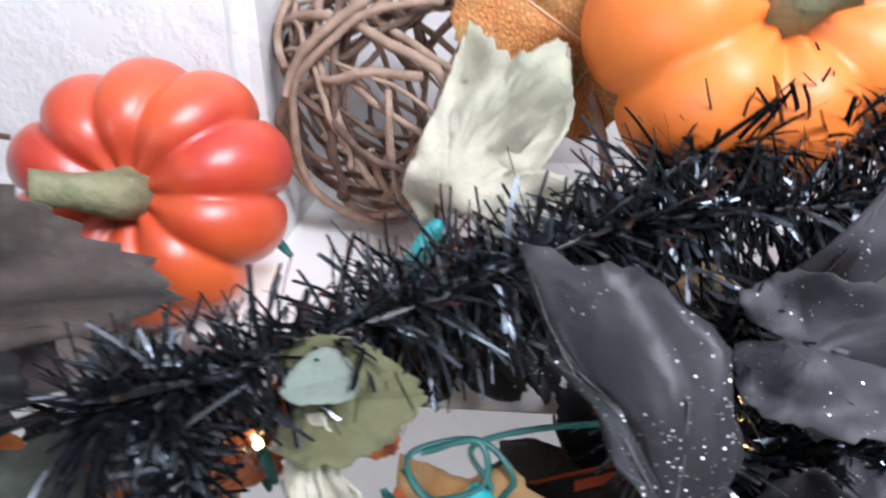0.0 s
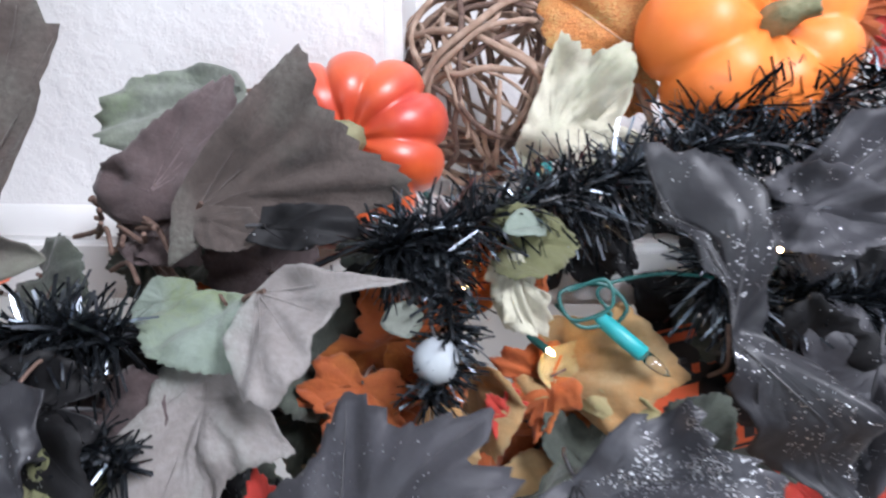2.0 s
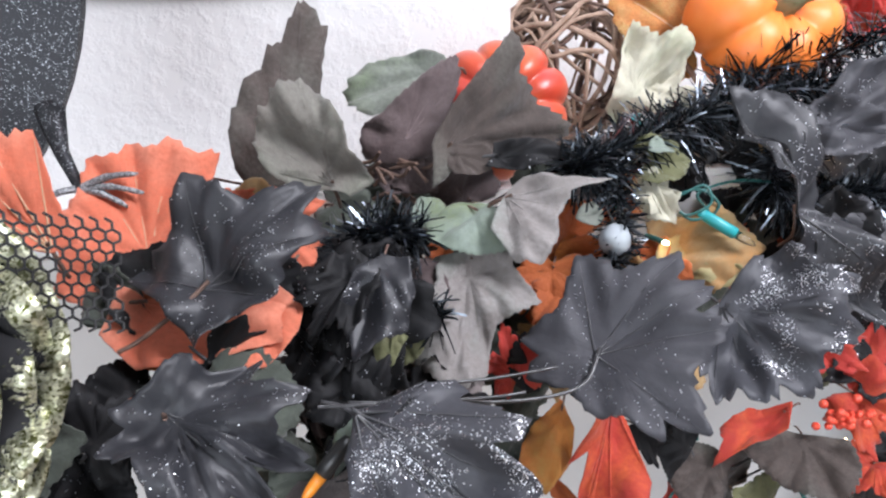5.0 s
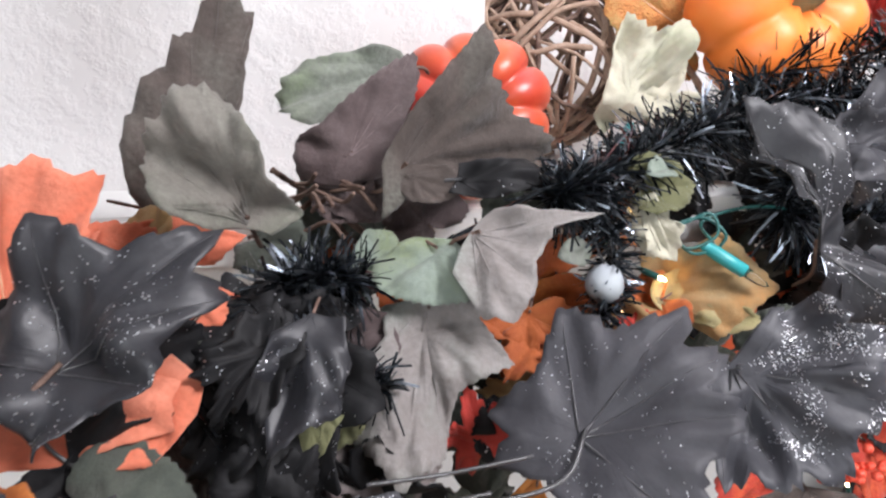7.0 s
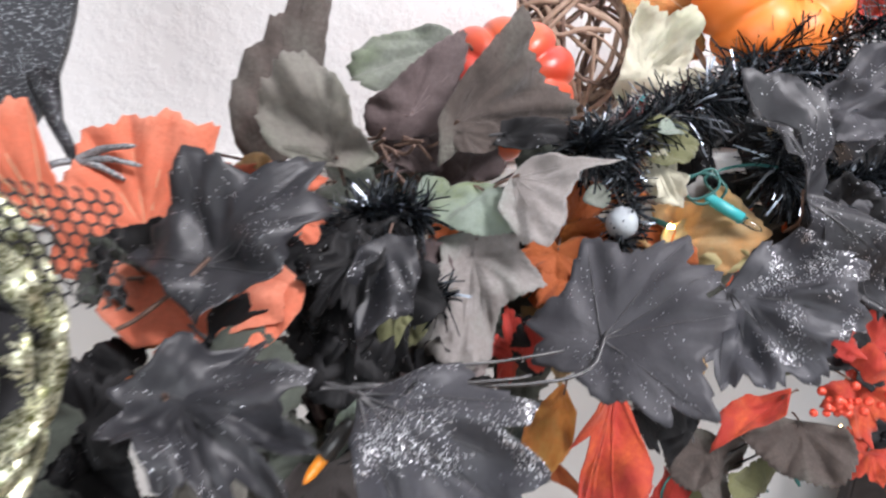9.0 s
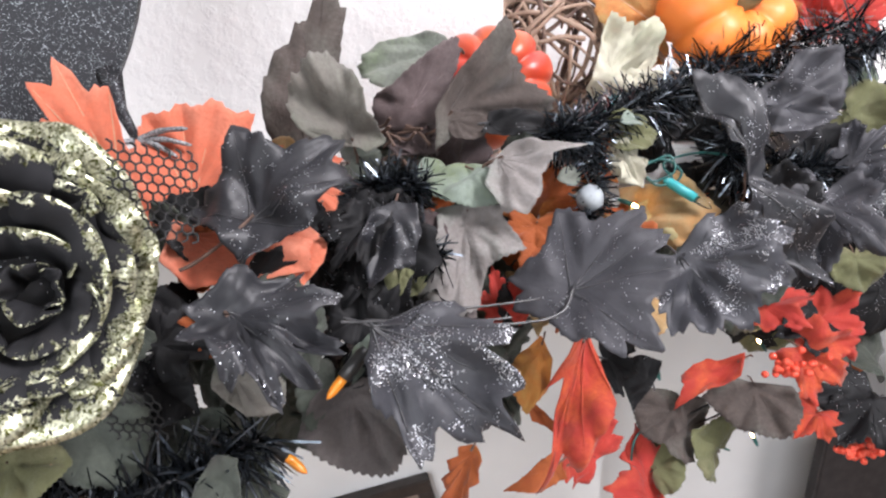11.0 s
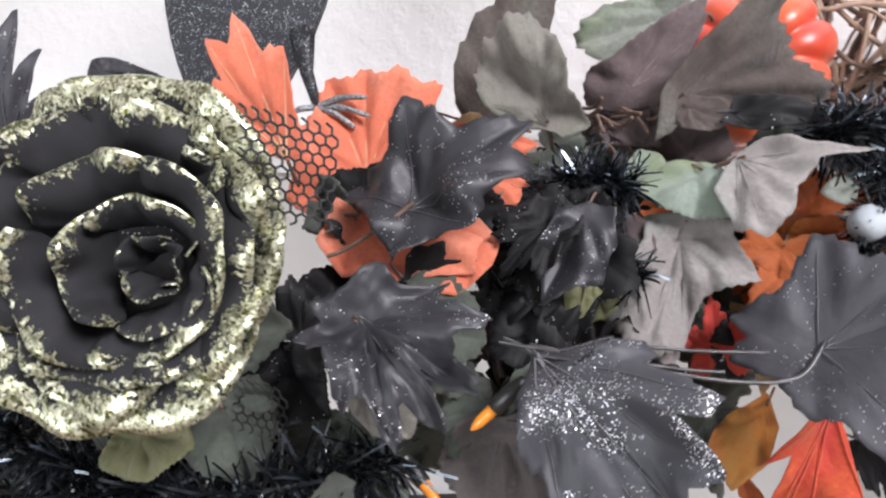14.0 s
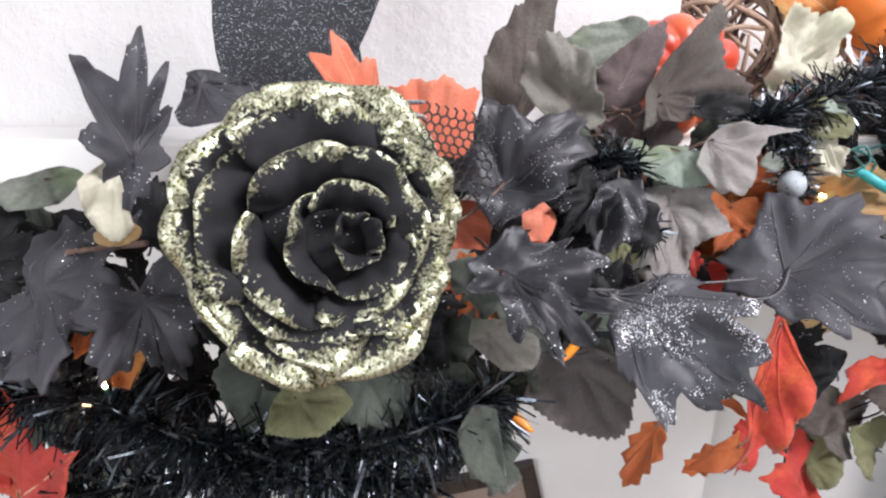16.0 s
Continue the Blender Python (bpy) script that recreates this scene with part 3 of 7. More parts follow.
def petal(ob, turn, aside, start, low, open_from, open_to, length, width, dip, seed):
    """One petal: a cupped sheet that rises from a ring of the flower, flares open, and ends in a wavy rim."""
    bm = bmesh.new()
    uv = bm.loops.layers.uv.new("UVMap")
    nu, nv = 26, 16
    off = Vector((seed * 1.7, 0, 0))
    grid, out, up = [], start, low
    for j in range(nv + 1):
        v = j / nv
        lean = open_from + (open_to - open_from) * v ** 1.6 + 0.55 * max(0.0, v - 0.80) / 0.20
        if j:
            out += length / nv * math.sin(lean)
            up += length / nv * math.cos(lean)
        spread = width * (0.45 + 0.55 * math.sin(min(1.0, v * 1.3) * math.pi / 2))
        ring = []
        for i in range(nu + 1):
            u = 2 * i / nu - 1
            drop = 0.26 * length * abs(u) ** 3 * v
            wob = (0.045 + 0.10 * min(1.0, start / 0.012)) * length * v ** 2.2 * (math.sin(u * 6.5 + seed) + 0.28 * math.sin(u * 13 + 2 * seed) + 1.8 * noise.noise(Vector((u * 2.2, v * 1.5, 0)) + off))
            r = out - drop * math.sin(lean) + wob * math.cos(lean) + 0.10 * length * u * u * v
            h = up - drop * math.cos(lean) - wob * math.sin(lean)
            w = u * spread
            ring.append((bm.verts.new((r * math.cos(w), r * math.sin(w), h)), (i / nu, v - 0.04 * abs(u) + dip)))
        grid.append(ring)
    for r, q in zip(grid, grid[1:]):
        for i in range(nu):
            quad = (r[i], r[i + 1], q[i + 1], q[i])
            f = bm.faces.new([c[0] for c in quad])
            for loop, c in zip(f.loops, quad):
                loop[uv].uv = c[1]
    p = part("petal", bm, M["rose"], ob)
    p.matrix_local = Matrix.Translation((*aside, 0)) @ Matrix.Rotation(turn, 4, "Z")
    thick = p.modifiers.new("thickness", "SOLIDIFY")
    thick.thickness = 0.0007
    return p


def rose(centre, axis, size):
    ob = thing("rose", centre, "large black velvet rose with pale gold glittered rims", "artificial flower")
    ob.matrix_world = Matrix.Translation(Vector(centre)) @ along(axis) @ Matrix.Scale(size, 4)
    rng = random.Random(8)
    k = 0
    for count, first, start, low, a, b, length, width, dip, aside in ((3, 130, 0.006, -0.011, 0.05, 0.60, 0.020, 1.25, -0.07, (0.013, -0.006)), (3, 75, 0.015, -0.012, 0.15, 0.85, 0.024, 1.15, -0.05, (0.008, -0.005)),
                                                                      (4, 205, 0.021, -0.014, 0.30, 1.00, 0.030, 0.92, -0.02, (0.001, -0.003)), (4, 262, 0.025, -0.015, 0.55, 1.20, 0.034, 0.95, 0.0, (-0.002, 0.0)),
                                                                      (5, 300, 0.027, -0.014, 0.80, 1.38, 0.036, 0.85, 0.08, (-0.003, 0.001)), (5, 268, 0.028, -0.014, 1.02, 1.48, 0.038, 0.85, 0.15, (-0.004, 0.002))):
        for i in range(count):
            k += 1
            petal(ob, radians(first) + 2 * math.pi * i / count + rng.uniform(-0.22, 0.22), aside, start, low + rng.uniform(-0.001, 0.001), a, b + rng.uniform(-0.14, 0.14),
                  length * rng.uniform(0.86, 1.12), width * rng.uniform(0.92, 1.2), dip + rng.uniform(-0.03, 0.05), k * 1.37)
    bm = bmesh.new()
    # spread wide as a dark backing for the gaps between petals
    tube(bm, [(0, 0, -0.040), (0, 0, -0.030), (0, 0, -0.021), (0, 0, -0.018)], [0.005, 0.020, 0.036, 0.030], 20)
    part("calyx", bm, M["shadeblack"], ob, "dark cloth flower base")
    return ob


def bird(body_at, foot_at):
    """A flat cut-out bird with two legs, seen from its belly down."""
    ob = thing("bird_figure", body_at, "black glittered cut-out bird standing on the shelf", "ornament")
    c, f = Vector(body_at), Vector(foot_at)
    bm = bmesh.new()
    rim = []
    for i in range(40):
        w = 2 * math.pi * i / 40
        x, z = 0.048 * math.cos(w), 0.085 * math.sin(w)
        if z < 0:
            x *= 1 - 0.25 * (z / 0.085) ** 2
        x += 0.30 * z + 0.006
        rim.append((x, 0.0, z * 1.15 + 0.022))
    low = [bm.verts.new((x, -0.003, z)) for x, y, z in rim]
    high = [bm.verts.new((x, 0.003, z)) for x, y, z in rim]
    bm.faces.new(low)
    bm.faces.new(list(reversed(high)))
    for i in range(40):
        bm.faces.new((low[(i + 1) % 40], low[i], high[i], high[(i + 1) % 40]))
    bmesh.ops.recalc_face_normals(bm, faces=bm.faces[:])
    part("body", bm, M["glitter_card"], ob, smooth=False)
    leg = bmesh.new()
    hip = Vector((0.030, 0, -0.020))
    heel = f - c + Vector((-0.022, 0, -0.004))
    tube(leg, [hip, hip.lerp(heel, 0.55) + Vector((-0.002, 0, 0)), heel], [0.007, 0.0034, 0.0022], 8)
    part("leg", leg, M["glitter_card"], ob)
    for dx, dz in ((0.027, 0.006), (0.028, -0.003), (0.020, -0.009), (-0.018, -0.006)):
        toe = bmesh.new()
        tube(toe, curved([heel, heel + Vector((dx * 0.5, -0.002, dz * 0.5 + 0.002)), heel + Vector((dx, -0.003, dz))], 4), [0.0018] * 5 + [0.0014] * 3 + [0.0007], 6)
        part("toe", toe, M["footglitter"], ob)
    return ob


def hex_net(corner, right, down):
    """A patch of open hexagon netting between three corners, sagging a little."""
    ob = thing("net_ribbon", corner, "scrap of black hexagon netting ribbon", "ribbon")
    a, x, y = Vector(corner), Vector(right) - Vector(corner), Vector(down) - Vector(corner)
    n = x.cross(y).normalized()
    cell = 0.0037
    nx, ny = int(x.length / cell), int(y.length / (cell * 0.866))
    bm = bmesh.new()

    def at(u, v):
        return x * u + y * v + n * (0.004 * math.sin(u * 3.1) * math.sin(v * 3.1) + 0.002 * math.sin(v * 7))

    for j in range(ny):
        for i in range(nx):
            cx, cy = (i + 0.5 * (j % 2)) / nx, j / ny
            corners = [(cx + math.sin(w) * 0.577 / nx, cy + math.cos(w) * 0.667 / ny) for w in [math.pi / 3 * k for k in range(6)]]
            for k in (0, 1, 2):
                p, q = at(*corners[k]), at(*corners[k + 1])
                tube(bm, [p, q], 0.0005, 3)
    part("netting", bm, M["net"], ob)
    return ob


def tinsel(points, radius, count, seed, label):
    """A twisted wire with hundreds of short foil strips standing out all round it."""
    ob = thing("tinsel_garland", points[0], label, "tinsel", "tinsel ropes")
    rng = random.Random(seed)
    base = Vector(points[0])
    run = [p - base for p in curved(points, 14)]
    bm = bmesh.new()
    tube(bm, run, 0.0011, 6)
    part("wire", bm, M["stem"], ob)
    verts, faces, shiny = [], [], []
    for k in range(count):
        f = rng.uniform(0, len(run) - 1.001)
        i = int(f)
        p = run[i].lerp(run[i + 1], f - i)
        d = (run[i + 1] - run[i]).normalized()
        side = d.orthogonal().normalized()
        w = rng.uniform(0, 2 * math.pi)
        way = side * math.cos(w) + d.cross(side) * math.sin(w) + d * rng.gauss(0, 0.45)
        way = (way + Vector((rng.gauss(0, 0.25), rng.gauss(0, 0.25), rng.gauss(-0.05, 0.25)))).normalized()
        long = radius * rng.uniform(0.6, 1.5)
        across = way.cross(Vector((rng.gauss(0, 1), rng.gauss(0, 1), rng.gauss(0, 1)))).normalized() * rng.uniform(0.00045, 0.00105)
        sag = Vector((0, 0, -1)) * long * rng.uniform(0, 0.3) + d * long * rng.gauss(0, 0.15)
        n = len(verts)
        for s in (0.05, 0.4, 0.72, 1.0):
            q = p + way * long * s + sag * s * s
            verts += [q - across * (1 - 0.35 * s), q + across * (1 - 0.35 * s)]
        faces += [(n, n + 1, n + 3, n + 2), (n + 2, n + 3, n + 5, n + 4), (n + 4, n + 5, n + 7, n + 6)]
        shiny += [1 if rng.random() < 0.20 else 0] * 3
    me = bpy.data.meshes.new("foil_fringe")
    me.from_pydata(verts, [], faces)
    me.materials.append(M["tinsel"])
    me.materials.append(M["silver"])
    me.polygons.foreach_set("material_index", shiny)
    strips = new("foil_fringe", me)
    strips.parent = ob
    tagged(strips, kind="stuff")
    return ob


def mini_light(socket_at, bulb_at, colour, lit):
    a, b = Vector(socket_at), Vector(bulb_at)
    words = {"teal": "teal plastic socket with a clear unlit bulb", "blackplastic": "black socket with an orange bulb", "orangebulb": "small orange bulb among the leaves", "greenwire": "green socket with a lit warm bulb"}
    ob = thing("string_light", a, words[colour], "string light", "string lights")
    ob.matrix_world = Matrix.Translation(a) @ along(b - a)
    long = (b - a).length * (0.5 if colour == "blackplastic" else 1.0) if not lit else 0.008
    bm = bmesh.new()
    tube(bm, [(0, 0, -0.004), (0, 0, 0), (0, 0, long * 0.3), (0, 0, long), (0, 0, long + 0.0004)], [0.0022, 0.0034, 0.0036, 0.0036, 0.0025] if not lit else [0.001, 0.0017, 0.0018, 0.0018, 0.0014], 12)
    socket = part("socket", bm, M["blackplastic" if colour == "blackplastic" else colour], ob)
    bm = bmesh.new()
    top = long
    r, s = (0.0026, 0.8) if not lit else (0.0011, 0.28)
    tube(bm, [(0, 0, top), (0, 0, top + 0.005 * s), (0, 0, top + 0.010 * s), (0, 0, top + 0.014 * s), (0, 0, top + 0.016 * s)], [r, r, r * 0.9, r * 0.55, r * 0.12], 12)
    if lit:
        glass = M["bulb"]
    elif colour == "teal":
        glass = M["clear"]
    else:
        glass = M["orangebulb"]
    part("bulb", bm, glass, ob)
    return ob


def clear_glass():
    m, t, s = nodes_of("clear_bulb_glass")
    s.inputs["Transmission Weight"].default_value, s.inputs["Roughness"].default_value = 1.0, 0.02
    s.inputs["Base Color"].default_value = (0.95, 0.93, 0.9, 1)
    return m


M["clear"] = clear_glass()


def wire(points, colour, radius):
    names = {"greenwire": ("light_cable", "dark green cable of the string lights", "cable"), "stem": ("leaf_wire", "black wrapped wire of a leaf spray", "wire"),
             "tinsel": ("foil_wire", "twisted black foil wire", "wire"), "twig": ("twig", "thin brown twig of a leaf spray", "twig"),
             "vine": ("vine_stalk", "brown dried stalk beside the pumpkin", "twig"), "blackplastic": ("light_cable", "black cable of the string lights", "cable")}
    name, label, category = names[colour]
    bm = bmesh.new()
    base = Vector(points[0])
    run = [p - base for p in curved(points, 10)]
    tube(bm, run, [radius * (1 + 0.25 * noise.noise(Vector((k * 0.7, radius * 900, 2)))) for k in range(len(run))], 6)
    ob = part(name, bm, M[colour])
    ob.location = base
    return tagged(ob, label, category)


def text_on(parent, words, size, at, material):
    data = bpy.data.curves.new("lettering", "FONT")
    data.body, data.size, data.extrude = words, size, 0.0001
    data.align_x = "CENTER"
    data.materials.append(material)
    ob = new("lettering", data)
    ob.parent = parent
    ob.location = at
    return ob


def tag_sign(corner, right, down):
    a, x, y = Vector(corner), Vector(right) - Vector(corner), Vector(down) - Vector(corner)
    ob = thing("party_tag", corner, "orange card tag with black lettering and border", "tag")
    n = y.cross(x).normalized()
    x_axis = x.normalized()
    y_axis = n.cross(x_axis)
    ob.matrix_world = Matrix.Translation(a) @ Matrix((x_axis, y_axis, n)).transposed().to_4x4()
    w = x.length
    h = 0.45 * w
    box("card", (0, -h, -0.0008), (w, h, 0), M["tag"], ob, bevel=0.0003)
    box("print_band", (0.002, 0.16 * h, 0), (w - 0.002, 0.80 * h, 0.0002), M["ink_print"], ob)
    for lo, hi in (((0.002, 0.92 * h, 0), (w - 0.002, 0.97 * h, 0.0003)), ((0.002, -0.97 * h, 0), (w - 0.002, -0.93 * h, 0.0003)), ((0.0, -0.56 * h, 0), (w, -0.50 * h, 0.0003))):
        box("border", lo, hi, M["ink_print"], ob)
    text_on(ob, "the", 0.10 * w, (0.14 * w, -0.34 * h, 0.0003), M["ink_print"])
    text_on(ob, "ROOM", 0.235 * w, (w * 0.60, -0.42 * h, 0.0003), M["ink_print"])
    for k in range(9):
        u = (0.06 + 0.1 * k) * w
        if k % 3:
            box("print_bar", (u, (0.30 + 0.08 * (k % 2)) * h, 0.0002), (u + 0.05 * w, (0.44 + 0.10 * (k % 2)) * h, 0.0005), M["tag"], ob)
        box("print_bar", (u, -0.86 * h, 0), (u + (0.05 + 0.02 * (k % 2)) * w, -0.64 * h, 0.0003), M["ink_print"], ob)
    return ob


def dark_frame(corner):
    ob = thing("framed_board", corner, "dark wooden frame round a brown board, against the lower wall", "frame")
    ob.matrix_world = Matrix.Translation(corner) @ pose(0, 0, 0, 0, -13, 0)
    w, h, b = 0.34, 0.42, 0.022
    box("frame_rail", (-w, 0, -b), (0, 0.02, 0), M["wood"], ob, bevel=0.002)
    box("frame_rail", (-w, 0, -h), (0, 0.02, -h + b), M["wood"], ob, bevel=0.002)
    box("frame_stile", (-b, 0, -h + b), (0, 0.02, -b), M["wood"], ob, bevel=0.002)
    box("frame_stile", (-w, 0, -h + b), (-w + b, 0.02, -b), M["wood"], ob, bevel=0.002)
    box("board", (-w + b, 0.008, -h + b), (-b, 0.014, -b), M["card"], ob)
    return ob


def plaque(corner):
    """The foot of a cast plaque that hangs on the wall."""
    ob = thing("wall_plaque", corner, "dark cast metal plaque with raised scrollwork on the wall", "plaque")
    box("slab", (-0.26, -0.004, 0), (0, 0.006, 0.16), M["plaque"], ob, bevel=0.003)
    box("rim", (-0.256, -0.008, 0.004), (-0.004, -0.004, 0.009), M["plaque"], ob, bevel=0.0015)
    rng = random.Random(3)
    for k in range(16):
        bm = bmesh.new()
        x, z = -0.02 - 0.015 * k, 0.022 + rng.uniform(-0.003, 0.003)
        run = [(x + (0.007 - 0.0006 * i) * math.cos(i * 0.75 + k), -0.005, z + (0.007 - 0.0006 * i) * math.sin(i * 0.75 + k)) for i in range(10)]
        tube(bm, run, 0.0014, 6)
        part("scroll", bm, M["plaque"], ob)
    return ob



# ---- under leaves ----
# filler leaves; the near-black ones carry the gaps' shade in their colour
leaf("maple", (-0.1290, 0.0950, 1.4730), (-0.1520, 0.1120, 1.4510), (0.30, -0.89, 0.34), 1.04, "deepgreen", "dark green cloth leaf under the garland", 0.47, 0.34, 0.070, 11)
leaf("maple", (-0.1070, 0.1450, 1.4570), (-0.0990, 0.1400, 1.4180), (0.11, -0.77, 0.63), 0.89, "shadeblack", "deep black cloth leaf with the shade of the garland in its colour", 0.63, 0.64, 0.070, 12)
leaf("maple", (-0.0790, 0.1520, 1.4460), (-0.0950, 0.1430, 1.4790), (0.21, -0.85, 0.48), 1.08, "shadeblack", "deep black cloth leaf with the shade of the garland in its colour", 0.35, 0.65, 0.070, 13)
leaf("grape", (-0.0370, 0.1680, 1.4350), (-0.0170, 0.1700, 1.4660), (-0.22, -0.76, 0.62), 0.85, "shadeblack", "deep black cloth leaf with the shade of the garland in its colour", 0.22, 0.22, 0.070, 14)
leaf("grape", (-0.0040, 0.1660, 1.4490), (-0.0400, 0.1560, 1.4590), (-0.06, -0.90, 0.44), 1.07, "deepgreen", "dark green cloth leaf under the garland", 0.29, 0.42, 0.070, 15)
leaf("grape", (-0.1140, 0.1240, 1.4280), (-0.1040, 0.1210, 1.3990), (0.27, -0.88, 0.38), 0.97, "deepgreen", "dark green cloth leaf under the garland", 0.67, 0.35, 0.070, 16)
leaf("grape", (-0.0950, 0.1300, 1.4310), (-0.0610, 0.1190, 1.4150), (0.24, -0.71, 0.66), 0.89, "shadeblack", "deep black cloth leaf with the shade of the garland in its colour", 0.41, 0.67, 0.070, 17)
leaf("grape", (-0.0530, 0.1390, 1.4190), (-0.0600, 0.1390, 1.3870), (-0.17, -0.93, 0.33), 1.09, "shadeblack", "deep black cloth leaf with the shade of the garland in its colour", 0.22, 0.28, 0.070, 18)
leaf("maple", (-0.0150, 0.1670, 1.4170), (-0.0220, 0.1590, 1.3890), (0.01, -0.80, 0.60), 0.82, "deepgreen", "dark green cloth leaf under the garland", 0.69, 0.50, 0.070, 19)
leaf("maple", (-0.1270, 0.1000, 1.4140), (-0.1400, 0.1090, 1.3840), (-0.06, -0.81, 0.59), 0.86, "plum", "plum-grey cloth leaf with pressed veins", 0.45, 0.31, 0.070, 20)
leaf("grape", (-0.1000, 0.0730, 1.4250), (-0.1220, 0.0690, 1.4150), (0.23, -0.79, 0.57), 0.96, "shadeblack", "deep black cloth leaf with the shade of the garland in its colour", 0.33, 0.36, 0.070, 21)
leaf("grape", (-0.0630, 0.1400, 1.4000), (-0.0350, 0.1440, 1.3710), (-0.22, -0.62, 0.75), 0.83, "shadeblack", "deep black cloth leaf with the shade of the garland in its colour", 0.65, 0.66, 0.070, 22)
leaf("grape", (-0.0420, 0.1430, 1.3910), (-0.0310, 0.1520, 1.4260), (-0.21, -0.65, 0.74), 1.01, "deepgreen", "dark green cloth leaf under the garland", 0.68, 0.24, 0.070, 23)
leaf("grape", (-0.0040, 0.1130, 1.4000), (-0.0170, 0.1220, 1.4210), (-0.34, -0.69, 0.64), 0.82, "shadeblack", "deep black cloth leaf with the shade of the garland in its colour", 0.48, 0.57, 0.070, 24)
leaf("maple", (-0.1050, 0.0660, 1.4120), (-0.0710, 0.0660, 1.4110), (-0.06, -0.86, 0.50), 1.03, "shadeblack", "deep black cloth leaf with the shade of the garland in its colour", 0.23, 0.68, 0.070, 25)
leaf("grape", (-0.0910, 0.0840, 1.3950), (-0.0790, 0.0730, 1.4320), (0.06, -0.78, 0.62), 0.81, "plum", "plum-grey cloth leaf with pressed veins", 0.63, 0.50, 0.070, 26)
leaf("maple", (-0.0640, 0.0960, 1.3930), (-0.0620, 0.0870, 1.4310), (-0.11, -0.68, 0.73), 0.96, "shadeblack", "deep black cloth leaf with the shade of the garland in its colour", 0.36, 0.32, 0.070, 27)
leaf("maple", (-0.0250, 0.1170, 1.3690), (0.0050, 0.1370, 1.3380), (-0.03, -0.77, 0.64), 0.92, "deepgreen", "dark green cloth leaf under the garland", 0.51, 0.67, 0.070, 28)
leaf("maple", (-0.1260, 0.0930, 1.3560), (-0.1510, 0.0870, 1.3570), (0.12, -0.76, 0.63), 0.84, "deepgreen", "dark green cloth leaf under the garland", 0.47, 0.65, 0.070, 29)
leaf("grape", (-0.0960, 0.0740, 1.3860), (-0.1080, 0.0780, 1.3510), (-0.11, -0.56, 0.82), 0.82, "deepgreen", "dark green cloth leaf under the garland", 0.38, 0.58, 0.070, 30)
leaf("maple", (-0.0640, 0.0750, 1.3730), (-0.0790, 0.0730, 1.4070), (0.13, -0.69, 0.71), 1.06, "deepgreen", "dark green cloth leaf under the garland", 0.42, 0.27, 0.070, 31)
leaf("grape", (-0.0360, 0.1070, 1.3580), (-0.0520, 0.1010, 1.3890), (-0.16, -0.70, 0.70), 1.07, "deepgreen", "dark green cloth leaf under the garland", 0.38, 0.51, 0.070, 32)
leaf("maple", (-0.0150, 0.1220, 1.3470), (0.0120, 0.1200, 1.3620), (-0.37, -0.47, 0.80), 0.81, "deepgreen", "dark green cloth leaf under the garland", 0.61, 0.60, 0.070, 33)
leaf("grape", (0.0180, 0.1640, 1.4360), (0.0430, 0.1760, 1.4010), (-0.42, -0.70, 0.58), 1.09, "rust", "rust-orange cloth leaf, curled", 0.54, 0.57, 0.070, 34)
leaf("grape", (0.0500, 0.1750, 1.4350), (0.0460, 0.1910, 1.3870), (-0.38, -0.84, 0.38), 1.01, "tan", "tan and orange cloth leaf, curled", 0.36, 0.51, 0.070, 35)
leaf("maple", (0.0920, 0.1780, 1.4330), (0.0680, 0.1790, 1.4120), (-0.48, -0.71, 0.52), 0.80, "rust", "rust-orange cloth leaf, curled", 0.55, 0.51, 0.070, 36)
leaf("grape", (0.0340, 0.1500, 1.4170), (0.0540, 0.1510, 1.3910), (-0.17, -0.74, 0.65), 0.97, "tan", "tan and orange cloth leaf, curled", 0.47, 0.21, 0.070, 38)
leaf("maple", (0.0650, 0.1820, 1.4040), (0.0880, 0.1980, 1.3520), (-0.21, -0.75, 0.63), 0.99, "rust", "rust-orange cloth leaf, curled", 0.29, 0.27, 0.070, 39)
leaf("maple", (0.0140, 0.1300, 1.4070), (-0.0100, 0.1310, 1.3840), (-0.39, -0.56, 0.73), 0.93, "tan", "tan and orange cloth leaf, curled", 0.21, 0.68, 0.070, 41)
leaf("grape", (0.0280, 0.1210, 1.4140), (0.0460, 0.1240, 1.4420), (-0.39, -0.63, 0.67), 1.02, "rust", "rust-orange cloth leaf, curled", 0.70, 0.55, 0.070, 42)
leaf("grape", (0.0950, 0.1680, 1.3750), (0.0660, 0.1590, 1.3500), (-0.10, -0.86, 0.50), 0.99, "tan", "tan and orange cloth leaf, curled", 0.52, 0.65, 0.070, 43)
leaf("maple", (0.1150, 0.2340, 1.4940), (0.1020, 0.2380, 1.4590), (-0.15, -0.83, 0.54), 1.07, "shadeblack", "deep black cloth leaf with the shade of the garland in its colour", 0.24, 0.31, 0.070, 45)
leaf("grape", (0.1560, 0.2300, 1.4890), (0.1830, 0.2250, 1.5180), (-0.34, -0.91, 0.24), 0.87, "shadeblack", "deep black cloth leaf with the shade of the garland in its colour", 0.69, 0.63, 0.070, 46)
leaf("grape", (0.2030, 0.2370, 1.5010), (0.2260, 0.2350, 1.4680), (-0.33, -0.83, 0.45), 1.01, "shadeblack", "deep black cloth leaf with the shade of the garland in its colour", 0.42, 0.29, 0.070, 47)
leaf("maple", (0.2420, 0.2570, 1.4870), (0.2840, 0.2750, 1.4990), (-0.43, -0.89, 0.16), 0.92, "shadeblack", "deep black cloth leaf with the shade of the garland in its colour", 0.34, 0.24, 0.070, 48)
